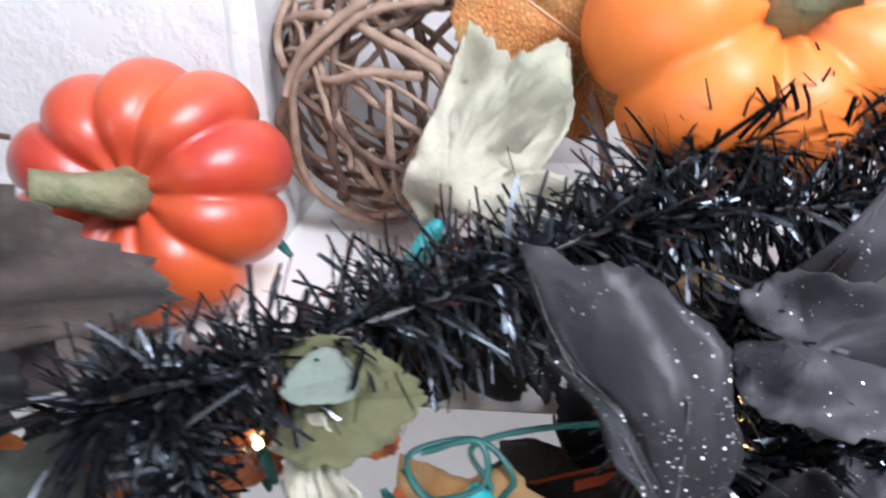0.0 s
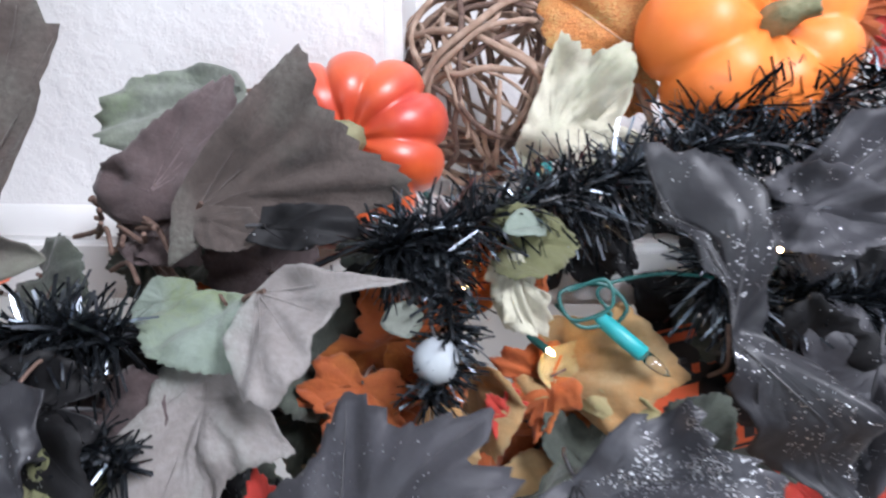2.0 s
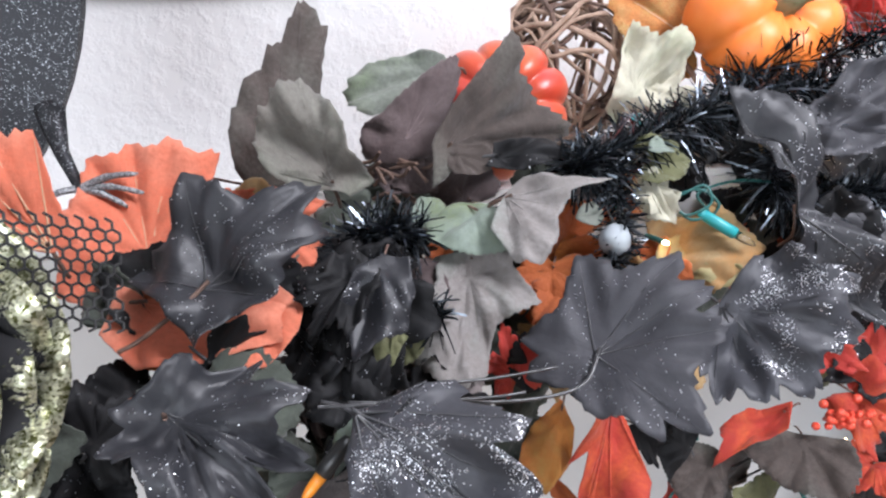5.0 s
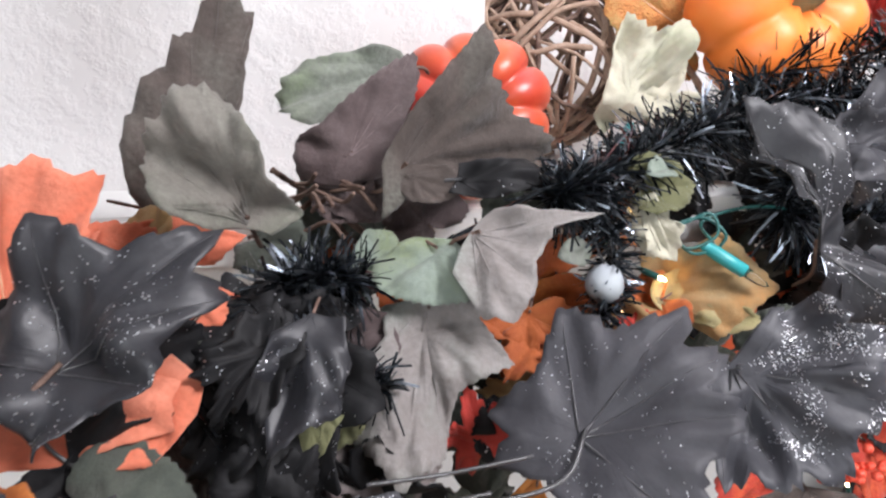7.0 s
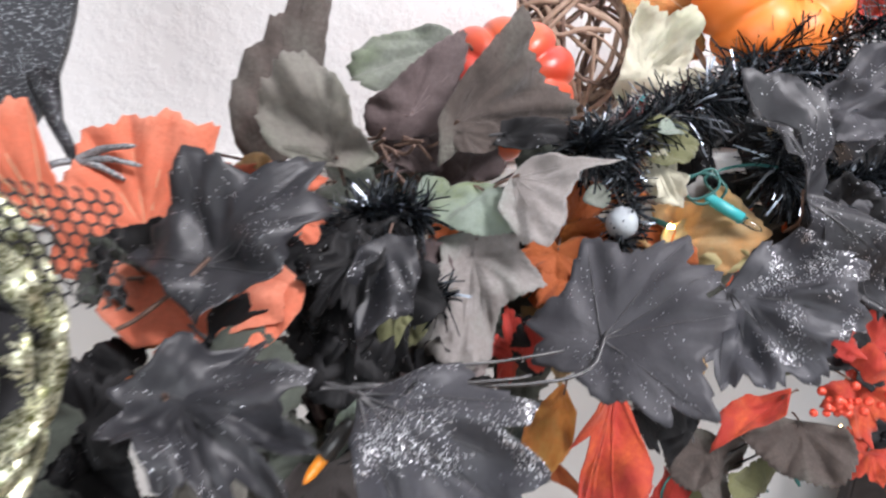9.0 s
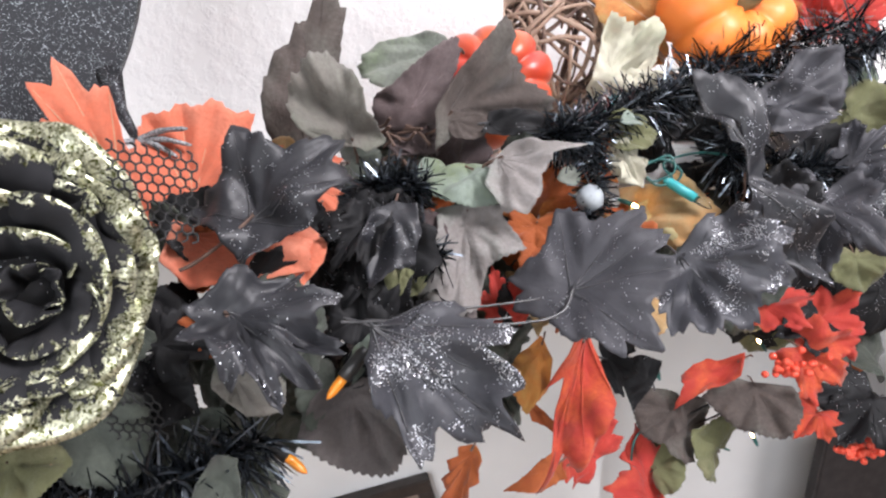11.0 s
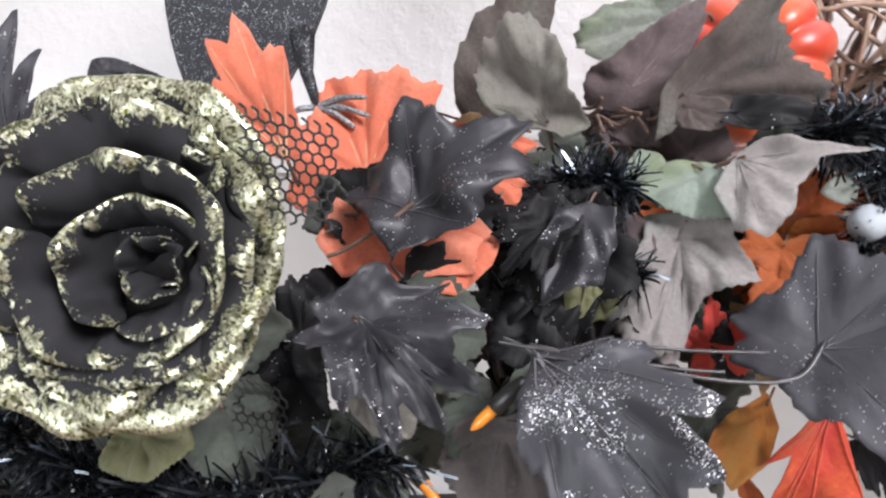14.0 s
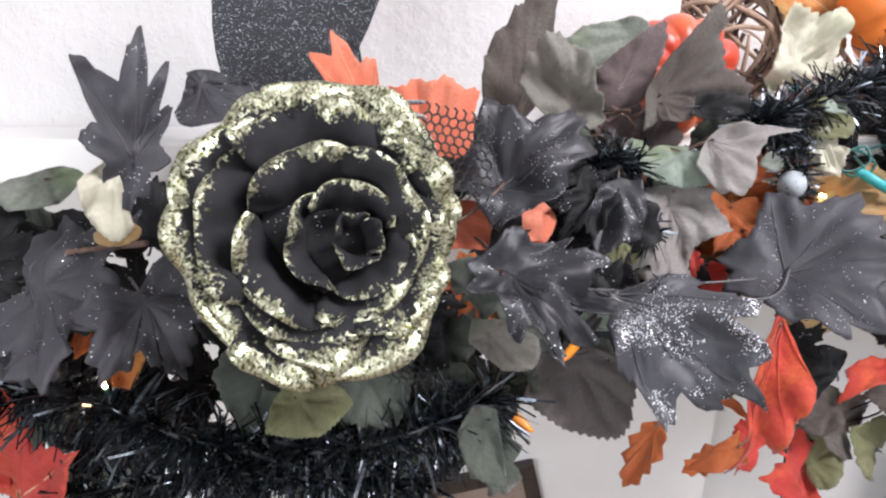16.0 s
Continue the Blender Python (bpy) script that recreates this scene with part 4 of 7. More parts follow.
leaf("maple", (0.3000, 0.2720, 1.4920), (0.2840, 0.2900, 1.5260), (-0.48, -0.78, 0.40), 1.03, "shadeblack", "deep black cloth leaf with the shade of the garland in its colour", 0.67, 0.33, 0.070, 49)
leaf("grape", (0.1010, 0.2220, 1.4660), (0.0960, 0.2160, 1.5050), (-0.17, -0.97, 0.15), 0.87, "shadeblack", "deep black cloth leaf with the shade of the garland in its colour", 0.69, 0.35, 0.070, 50)
leaf("grape", (0.1560, 0.2460, 1.4610), (0.1860, 0.2580, 1.4760), (-0.25, -0.85, 0.46), 1.03, "shadeblack", "deep black cloth leaf with the shade of the garland in its colour", 0.33, 0.50, 0.070, 51)
leaf("grape", (0.1800, 0.2170, 1.4670), (0.1840, 0.2290, 1.5060), (-0.70, -0.70, 0.16), 0.81, "shadeblack", "deep black cloth leaf with the shade of the garland in its colour", 0.67, 0.66, 0.070, 52)
leaf("grape", (0.2180, 0.2210, 1.4770), (0.2490, 0.2210, 1.4960), (-0.55, -0.79, 0.25), 0.98, "shadeblack", "deep black cloth leaf with the shade of the garland in its colour", 0.41, 0.40, 0.070, 53)
leaf("maple", (0.2430, 0.2200, 1.4630), (0.2790, 0.2350, 1.4250), (-0.47, -0.81, 0.35), 1.08, "shadeblack", "deep black cloth leaf with the shade of the garland in its colour", 0.47, 0.26, 0.070, 54)
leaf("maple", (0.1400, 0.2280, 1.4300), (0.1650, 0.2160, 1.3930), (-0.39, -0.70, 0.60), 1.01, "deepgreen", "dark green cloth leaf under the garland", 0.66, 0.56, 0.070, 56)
leaf("grape", (0.1600, 0.2230, 1.4420), (0.1340, 0.2280, 1.4580), (-0.33, -0.82, 0.47), 0.85, "shadeblack", "deep black cloth leaf with the shade of the garland in its colour", 0.50, 0.56, 0.070, 57)
leaf("grape", (0.1800, 0.2010, 1.4470), (0.1820, 0.1980, 1.4770), (-0.54, -0.69, 0.47), 0.93, "shadeblack", "deep black cloth leaf with the shade of the garland in its colour", 0.29, 0.37, 0.070, 58)
leaf("maple", (0.2390, 0.2120, 1.4420), (0.2710, 0.2010, 1.4570), (-0.46, -0.67, 0.58), 0.85, "shadeblack", "deep black cloth leaf with the shade of the garland in its colour", 0.45, 0.61, 0.070, 59)
leaf("grape", (0.2790, 0.2320, 1.4340), (0.3110, 0.2470, 1.3960), (-0.54, -0.55, 0.64), 0.96, "shadeblack", "deep black cloth leaf with the shade of the garland in its colour", 0.55, 0.22, 0.070, 60)
leaf("maple", (0.1090, 0.1940, 1.4240), (0.1360, 0.2020, 1.3840), (-0.32, -0.71, 0.63), 1.03, "shadeblack", "deep black cloth leaf with the shade of the garland in its colour", 0.23, 0.27, 0.070, 61)
leaf("maple", (0.1630, 0.2260, 1.4150), (0.1430, 0.2210, 1.3820), (-0.20, -0.75, 0.63), 1.00, "shadeblack", "deep black cloth leaf with the shade of the garland in its colour", 0.22, 0.30, 0.070, 62)
leaf("grape", (0.1940, 0.2220, 1.4140), (0.2150, 0.2100, 1.3790), (-0.56, -0.66, 0.50), 0.80, "shadeblack", "deep black cloth leaf with the shade of the garland in its colour", 0.41, 0.25, 0.070, 63)
leaf("grape", (0.2250, 0.2090, 1.4070), (0.1870, 0.1990, 1.4390), (-0.70, -0.68, 0.24), 0.93, "shadeblack", "deep black cloth leaf with the shade of the garland in its colour", 0.58, 0.36, 0.070, 64)
leaf("grape", (0.2640, 0.2230, 1.4120), (0.2450, 0.2410, 1.4230), (-0.38, -0.80, 0.47), 0.85, "shadeblack", "deep black cloth leaf with the shade of the garland in its colour", 0.41, 0.35, 0.070, 65)
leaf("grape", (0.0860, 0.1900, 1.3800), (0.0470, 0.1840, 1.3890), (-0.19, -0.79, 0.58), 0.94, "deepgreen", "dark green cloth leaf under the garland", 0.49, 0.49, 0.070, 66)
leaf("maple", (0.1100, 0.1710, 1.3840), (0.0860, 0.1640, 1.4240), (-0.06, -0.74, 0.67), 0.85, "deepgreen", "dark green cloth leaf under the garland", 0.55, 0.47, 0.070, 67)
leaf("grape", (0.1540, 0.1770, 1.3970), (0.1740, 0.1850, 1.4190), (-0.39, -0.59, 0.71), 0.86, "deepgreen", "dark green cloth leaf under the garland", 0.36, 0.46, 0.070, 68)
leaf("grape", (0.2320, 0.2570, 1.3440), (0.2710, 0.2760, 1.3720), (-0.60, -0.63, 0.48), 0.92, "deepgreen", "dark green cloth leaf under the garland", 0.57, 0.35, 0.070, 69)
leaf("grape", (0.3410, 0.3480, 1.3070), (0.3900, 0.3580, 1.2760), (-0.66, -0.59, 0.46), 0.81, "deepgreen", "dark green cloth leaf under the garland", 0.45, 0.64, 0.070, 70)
leaf("maple", (0.3320, 0.2770, 1.3520), (0.3770, 0.2790, 1.3250), (-0.67, -0.69, 0.29), 1.02, "shadeblack", "deep black cloth leaf with the shade of the garland in its colour", 0.39, 0.31, 0.070, 71)
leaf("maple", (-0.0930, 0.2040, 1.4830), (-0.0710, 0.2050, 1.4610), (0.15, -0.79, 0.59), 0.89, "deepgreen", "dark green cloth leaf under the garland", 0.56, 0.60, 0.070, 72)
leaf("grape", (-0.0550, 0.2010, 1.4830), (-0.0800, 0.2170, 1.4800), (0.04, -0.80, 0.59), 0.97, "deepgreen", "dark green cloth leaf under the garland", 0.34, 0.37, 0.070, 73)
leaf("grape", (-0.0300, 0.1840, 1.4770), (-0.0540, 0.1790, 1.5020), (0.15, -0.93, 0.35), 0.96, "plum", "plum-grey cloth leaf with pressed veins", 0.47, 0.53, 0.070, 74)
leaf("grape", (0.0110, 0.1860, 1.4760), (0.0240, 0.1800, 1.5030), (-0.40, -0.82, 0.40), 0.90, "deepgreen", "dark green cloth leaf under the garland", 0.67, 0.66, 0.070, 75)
leaf("maple", (0.0440, 0.1610, 1.4910), (0.0230, 0.1600, 1.5050), (-0.10, -0.85, 0.51), 0.95, "plum", "plum-grey cloth leaf with pressed veins", 0.65, 0.57, 0.070, 76)
leaf("grape", (-0.0640, 0.2050, 1.4560), (-0.0840, 0.2080, 1.4740), (0.02, -0.97, 0.22), 1.01, "rust", "rust-orange cloth leaf, curled", 0.20, 0.32, 0.070, 77)
leaf("grape", (-0.0400, 0.1800, 1.4610), (-0.0540, 0.1700, 1.4370), (0.06, -0.94, 0.33), 0.83, "rust", "rust-orange cloth leaf, curled", 0.44, 0.47, 0.070, 78)
leaf("grape", (-0.0030, 0.1850, 1.4640), (0.0160, 0.2030, 1.4220), (-0.29, -0.89, 0.34), 0.95, "shadeblack", "deep black cloth leaf with the shade of the garland in its colour", 0.40, 0.27, 0.070, 79)
leaf("maple", (0.0320, 0.1750, 1.4520), (0.0090, 0.1650, 1.4830), (-0.01, -0.98, 0.18), 1.09, "rust", "rust-orange cloth leaf, curled", 0.59, 0.23, 0.070, 80)
leaf("grape", (0.0670, 0.1900, 1.4660), (0.0660, 0.2050, 1.4920), (-0.11, -0.87, 0.49), 1.02, "rust", "rust-orange cloth leaf, curled", 0.41, 0.61, 0.070, 81)
leaf("grape", (0.2330, 0.2560, 1.3360), (0.2720, 0.2710, 1.2970), (-0.47, -0.77, 0.44), 0.91, "deepgreen", "dark green cloth leaf under the garland", 0.52, 0.34, 0.070, 82)
leaf("grape", (0.3330, 0.3690, 1.2700), (0.2700, 0.3620, 1.2980), (-0.16, -0.68, 0.72), 1.03, "shadeblack", "deep black cloth leaf with the shade of the garland in its colour", 0.55, 0.40, 0.070, 83)
leaf("grape", (0.4120, 0.3710, 1.2600), (0.3810, 0.3850, 1.2840), (-0.48, -0.62, 0.62), 0.81, "shadeblack", "deep black cloth leaf with the shade of the garland in its colour", 0.52, 0.20, 0.070, 84)
leaf("maple", (0.2840, 0.3110, 1.2590), (0.2810, 0.3150, 1.2990), (-0.65, -0.57, 0.50), 0.88, "shadeblack", "deep black cloth leaf with the shade of the garland in its colour", 0.60, 0.57, 0.070, 85)
leaf("maple", (0.4150, 0.3910, 1.1910), (0.4630, 0.3840, 1.2150), (-0.68, -0.65, 0.34), 1.03, "rust", "rust-orange cloth leaf, curled", 0.31, 0.56, 0.070, 86)
leaf("grape", (0.4230, 0.3390, 1.2300), (0.4770, 0.3530, 1.1860), (-0.51, -0.42, 0.75), 0.93, "deepgreen", "dark green cloth leaf under the garland", 0.55, 0.58, 0.070, 87)
leaf("grape", (-0.4370, 0.1070, 1.4360), (-0.4570, 0.1240, 1.3980), (0.49, -0.72, 0.49), 1.08, "shadeblack", "deep black cloth leaf with the shade of the garland in its colour", 0.68, 0.24, 0.070, 88)
leaf("grape", (-0.4050, 0.0910, 1.4410), (-0.4330, 0.1000, 1.4590), (0.27, -0.92, 0.29), 0.94, "deepgreen", "dark green cloth leaf under the garland", 0.32, 0.47, 0.070, 89)
leaf("grape", (-0.3750, 0.0830, 1.4400), (-0.4120, 0.0950, 1.4270), (0.56, -0.65, 0.52), 0.97, "shadeblack", "deep black cloth leaf with the shade of the garland in its colour", 0.57, 0.62, 0.070, 90)
leaf("maple", (-0.3280, 0.0580, 1.4560), (-0.3250, 0.0680, 1.4900), (0.52, -0.79, 0.31), 0.92, "shadeblack", "deep black cloth leaf with the shade of the garland in its colour", 0.42, 0.40, 0.070, 91)
leaf("grape", (-0.3080, 0.0510, 1.4520), (-0.2940, 0.0560, 1.4260), (0.28, -0.69, 0.67), 0.91, "shadeblack", "deep black cloth leaf with the shade of the garland in its colour", 0.29, 0.35, 0.070, 92)
leaf("grape", (-0.4240, 0.1030, 1.4050), (-0.4210, 0.1200, 1.3640), (0.54, -0.73, 0.41), 1.01, "shadeblack", "deep black cloth leaf with the shade of the garland in its colour", 0.58, 0.42, 0.070, 93)
leaf("maple", (-0.3930, 0.0860, 1.4230), (-0.3710, 0.0910, 1.4560), (0.51, -0.57, 0.65), 1.08, "shadeblack", "deep black cloth leaf with the shade of the garland in its colour", 0.52, 0.33, 0.070, 94)
leaf("maple", (-0.3490, 0.0700, 1.4190), (-0.3220, 0.0660, 1.4330), (0.08, -0.81, 0.58), 0.92, "shadeblack", "deep black cloth leaf with the shade of the garland in its colour", 0.41, 0.33, 0.070, 95)
leaf("grape", (-0.3290, 0.0650, 1.4230), (-0.3100, 0.0840, 1.3900), (0.25, -0.72, 0.64), 0.93, "shadeblack", "deep black cloth leaf with the shade of the garland in its colour", 0.49, 0.67, 0.070, 96)
leaf("grape", (-0.2880, 0.0550, 1.4290), (-0.2760, 0.0570, 1.3930), (0.26, -0.61, 0.75), 0.96, "shadeblack", "deep black cloth leaf with the shade of the garland in its colour", 0.55, 0.35, 0.070, 97)
leaf("grape", (-0.4540, 0.1080, 1.3720), (-0.4160, 0.0980, 1.3970), (0.43, -0.69, 0.59), 1.04, "shadeblack", "deep black cloth leaf with the shade of the garland in its colour", 0.62, 0.27, 0.070, 98)
leaf("maple", (-0.4290, 0.1080, 1.3790), (-0.4100, 0.1160, 1.3570), (0.48, -0.69, 0.54), 0.95, "shadeblack", "deep black cloth leaf with the shade of the garland in its colour", 0.63, 0.65, 0.070, 99)
leaf("grape", (-0.3810, 0.0960, 1.3760), (-0.3510, 0.0870, 1.4020), (0.20, -0.87, 0.46), 0.95, "shadeblack", "deep black cloth leaf with the shade of the garland in its colour", 0.50, 0.27, 0.070, 100)
leaf("maple", (-0.3480, 0.0780, 1.3940), (-0.3190, 0.0710, 1.4070), (0.26, -0.81, 0.52), 0.90, "shadeblack", "deep black cloth leaf with the shade of the garland in its colour", 0.48, 0.48, 0.070, 101)
leaf("grape", (-0.3090, 0.0560, 1.4030), (-0.3290, 0.0570, 1.4240), (0.09, -0.80, 0.60), 1.06, "shadeblack", "deep black cloth leaf with the shade of the garland in its colour", 0.35, 0.52, 0.070, 102)
leaf("maple", (-0.4370, 0.1000, 1.3450), (-0.4750, 0.1080, 1.3620), (0.29, -0.86, 0.41), 0.84, "deepgreen", "dark green cloth leaf under the garland", 0.47, 0.32, 0.070, 103)
leaf("grape", (-0.4020, 0.0990, 1.3570), (-0.4090, 0.0880, 1.4010), (0.32, -0.76, 0.56), 0.95, "shadeblack", "deep black cloth leaf with the shade of the garland in its colour", 0.56, 0.57, 0.070, 104)
leaf("grape", (-0.3790, 0.0940, 1.3580), (-0.3440, 0.0870, 1.3440), (0.63, -0.65, 0.42), 0.84, "shadeblack", "deep black cloth leaf with the shade of the garland in its colour", 0.49, 0.64, 0.070, 105)
leaf("grape", (-0.3420, 0.0780, 1.3570), (-0.3680, 0.0820, 1.3180), (0.28, -0.47, 0.84), 1.09, "shadeblack", "deep black cloth leaf with the shade of the garland in its colour", 0.53, 0.23, 0.070, 106)
leaf("maple", (-0.3120, 0.0700, 1.3540), (-0.3300, 0.0810, 1.3860), (0.03, -0.76, 0.64), 0.99, "shadeblack", "deep black cloth leaf with the shade of the garland in its colour", 0.66, 0.48, 0.070, 107)
leaf("grape", (-0.3110, 0.0640, 1.4330), (-0.3370, 0.0620, 1.4180), (0.14, -0.77, 0.62), 0.81, "deepgreen", "dark green cloth leaf under the garland", 0.28, 0.49, 0.070, 108)
leaf("maple", (-0.2740, 0.0410, 1.4330), (-0.2970, 0.0470, 1.4300), (0.04, -0.91, 0.41), 1.06, "shadeblack", "deep black cloth leaf with the shade of the garland in its colour", 0.41, 0.55, 0.070, 109)
leaf("grape", (-0.2540, 0.0410, 1.4340), (-0.2330, 0.0500, 1.4040), (0.23, -0.62, 0.75), 1.02, "shadeblack", "deep black cloth leaf with the shade of the garland in its colour", 0.40, 0.25, 0.070, 110)
leaf("grape", (-0.2210, 0.0320, 1.4380), (-0.1910, 0.0240, 1.4430), (-0.12, -0.93, 0.36), 1.01, "deepgreen", "dark green cloth leaf under the garland", 0.63, 0.56, 0.070, 111)
leaf("maple", (-0.1970, 0.0330, 1.4310), (-0.1800, 0.0480, 1.4470), (0.24, -0.91, 0.34), 0.92, "shadeblack", "deep black cloth leaf with the shade of the garland in its colour", 0.42, 0.51, 0.070, 112)
leaf("grape", (-0.1710, 0.0410, 1.4340), (-0.1520, 0.0350, 1.4520), (0.05, -0.91, 0.40), 0.95, "deepgreen", "dark green cloth leaf under the garland", 0.44, 0.42, 0.070, 113)
leaf("grape", (-0.2980, 0.0660, 1.3970), (-0.2840, 0.0590, 1.4270), (0.25, -0.75, 0.61), 0.99, "shadeblack", "deep black cloth leaf with the shade of the garland in its colour", 0.51, 0.37, 0.070, 114)
leaf("grape", (-0.2670, 0.0380, 1.4130), (-0.2890, 0.0320, 1.4330), (0.49, -0.78, 0.39), 0.86, "shadeblack", "deep black cloth leaf with the shade of the garland in its colour", 0.60, 0.35, 0.070, 115)
leaf("maple", (-0.2470, 0.0180, 1.4160), (-0.2310, 0.0260, 1.3820), (0.40, -0.81, 0.42), 0.91, "shadeblack", "deep black cloth leaf with the shade of the garland in its colour", 0.39, 0.31, 0.070, 116)
leaf("grape", (-0.2100, 0.0340, 1.4160), (-0.2390, 0.0250, 1.4050), (0.24, -0.81, 0.53), 0.92, "shadeblack", "deep black cloth leaf with the shade of the garland in its colour", 0.29, 0.56, 0.070, 117)
leaf("grape", (-0.1830, 0.0500, 1.4030), (-0.1610, 0.0520, 1.4230), (-0.04, -0.69, 0.72), 0.94, "deepgreen", "dark green cloth leaf under the garland", 0.56, 0.40, 0.070, 118)
leaf("maple", (-0.1500, 0.0700, 1.3970), (-0.1620, 0.0770, 1.4250), (0.01, -0.64, 0.77), 1.06, "shadeblack", "deep black cloth leaf with the shade of the garland in its colour", 0.21, 0.69, 0.070, 119)
leaf("maple", (-0.3410, 0.0830, 1.3580), (-0.3670, 0.0810, 1.3240), (0.44, -0.46, 0.77), 0.94, "shadeblack", "deep black cloth leaf with the shade of the garland in its colour", 0.39, 0.27, 0.070, 120)
leaf("maple", (-0.2970, 0.0560, 1.3730), (-0.2990, 0.0600, 1.3990), (0.37, -0.82, 0.45), 0.83, "shadeblack", "deep black cloth leaf with the shade of the garland in its colour", 0.45, 0.64, 0.070, 121)
leaf("grape", (-0.2560, 0.0220, 1.3920), (-0.2360, 0.0220, 1.3640), (0.24, -0.64, 0.73), 1.08, "shadeblack", "deep black cloth leaf with the shade of the garland in its colour", 0.43, 0.48, 0.070, 122)
leaf("grape", (-0.2280, 0.0220, 1.3850), (-0.2260, 0.0310, 1.3510), (-0.18, -0.80, 0.58), 0.94, "deepgreen", "dark green cloth leaf under the garland", 0.60, 0.34, 0.070, 123)
leaf("grape", (-0.2010, 0.0410, 1.3820), (-0.1910, 0.0370, 1.3600), (0.05, -0.60, 0.80), 0.95, "deepgreen", "dark green cloth leaf under the garland", 0.28, 0.41, 0.070, 124)
leaf("grape", (-0.1670, 0.0880, 1.3480), (-0.2020, 0.0790, 1.3480), (0.08, -0.64, 0.76), 0.84, "deepgreen", "dark green cloth leaf under the garland", 0.42, 0.55, 0.070, 125)
leaf("maple", (-0.4930, 0.1260, 1.2970), (-0.5240, 0.1160, 1.2700), (0.64, -0.65, 0.41), 0.93, "shadeblack", "deep black cloth leaf with the shade of the garland in its colour", 0.60, 0.59, 0.070, 126)
leaf("grape", (-0.4410, 0.1120, 1.2990), (-0.4380, 0.1310, 1.3240), (0.54, -0.54, 0.65), 1.01, "deepgreen", "dark green cloth leaf under the garland", 0.54, 0.67, 0.070, 127)
leaf("maple", (-0.3880, 0.0990, 1.3010), (-0.4090, 0.1180, 1.3280), (0.47, -0.49, 0.73), 1.00, "shadeblack", "deep black cloth leaf with the shade of the garland in its colour", 0.25, 0.42, 0.070, 128)
leaf("grape", (-0.3640, 0.0950, 1.3020), (-0.3790, 0.1100, 1.3300), (0.29, -0.56, 0.78), 1.06, "shadeblack", "deep black cloth leaf with the shade of the garland in its colour", 0.64, 0.58, 0.070, 129)
leaf("grape", (-0.3140, 0.0720, 1.3200), (-0.3420, 0.0760, 1.2900), (0.49, -0.68, 0.55), 0.84, "deepgreen", "dark green cloth leaf under the garland", 0.56, 0.35, 0.070, 130)
leaf("grape", (-0.2700, 0.0470, 1.3440), (-0.3070, 0.0660, 1.3340), (-0.03, -0.83, 0.55), 0.84, "deepgreen", "dark green cloth leaf under the garland", 0.36, 0.69, 0.070, 131)
leaf("grape", (-0.2490, 0.0340, 1.3560), (-0.2290, 0.0240, 1.3880), (0.17, -0.79, 0.58), 0.97, "shadeblack", "deep black cloth leaf with the shade of the garland in its colour", 0.48, 0.45, 0.070, 132)
leaf("grape", (-0.2100, 0.0570, 1.3440), (-0.2050, 0.0490, 1.3040), (-0.06, -0.74, 0.67), 0.85, "deepgreen", "dark green cloth leaf under the garland", 0.23, 0.65, 0.070, 133)
leaf("grape", (-0.1860, 0.0740, 1.3330), (-0.1910, 0.0680, 1.2940), (-0.24, -0.58, 0.77), 1.04, "shadeblack", "deep black cloth leaf with the shade of the garland in its colour", 0.61, 0.21, 0.070, 134)
leaf("maple", (-0.4830, 0.1190, 1.2510), (-0.4740, 0.1120, 1.2960), (0.41, -0.45, 0.79), 1.07, "shadeblack", "deep black cloth leaf with the shade of the garland in its colour", 0.45, 0.42, 0.070, 135)
leaf("maple", (-0.4250, 0.1180, 1.2470), (-0.4170, 0.1160, 1.2990), (0.39, -0.45, 0.80), 1.04, "deepgreen", "dark green cloth leaf under the garland", 0.56, 0.40, 0.070, 136)
leaf("grape", (-0.3960, 0.1030, 1.2630), (-0.3600, 0.0930, 1.3050), (0.02, -0.57, 0.82), 1.09, "shadeblack", "deep black cloth leaf with the shade of the garland in its colour", 0.51, 0.36, 0.070, 137)
leaf("grape", (-0.3490, 0.0980, 1.2770), (-0.3650, 0.0920, 1.3150), (0.39, -0.37, 0.84), 0.84, "deepgreen", "dark green cloth leaf under the garland", 0.45, 0.46, 0.070, 138)
leaf("maple", (-0.2950, 0.0740, 1.2940), (-0.3290, 0.0740, 1.2820), (0.16, -0.50, 0.85), 0.82, "shadeblack", "deep black cloth leaf with the shade of the garland in its colour", 0.64, 0.26, 0.070, 139)
leaf("grape", (-0.2720, 0.0730, 1.2830), (-0.2410, 0.0820, 1.2870), (-0.03, -0.60, 0.80), 0.88, "deepgreen", "dark green cloth leaf under the garland", 0.21, 0.54, 0.070, 140)
leaf("grape", (-0.2300, 0.0780, 1.2960), (-0.2270, 0.0740, 1.2590), (0.04, -0.79, 0.61), 1.01, "shadeblack", "deep black cloth leaf with the shade of the garland in its colour", 0.27, 0.50, 0.070, 141)
leaf("grape", (-0.2060, 0.0840, 1.2930), (-0.1950, 0.0940, 1.3180), (-0.08, -0.76, 0.64), 0.80, "shadeblack", "deep black cloth leaf with the shade of the garland in its colour", 0.46, 0.48, 0.070, 142)
leaf("maple", (0.2340, 0.2380, 1.4780), (0.2670, 0.2440, 1.4800), (-0.64, -0.65, 0.42), 0.99, "shadeblack", "deep black cloth leaf with the shade of the garland in its colour", 0.53, 0.33, 0.070, 143)
leaf("grape", (0.2470, 0.2280, 1.4730), (0.2510, 0.2310, 1.4400), (-0.64, -0.71, 0.27), 0.92, "olive", "olive-green cloth leaf with a toothed rim", 0.51, 0.40, 0.070, 144)
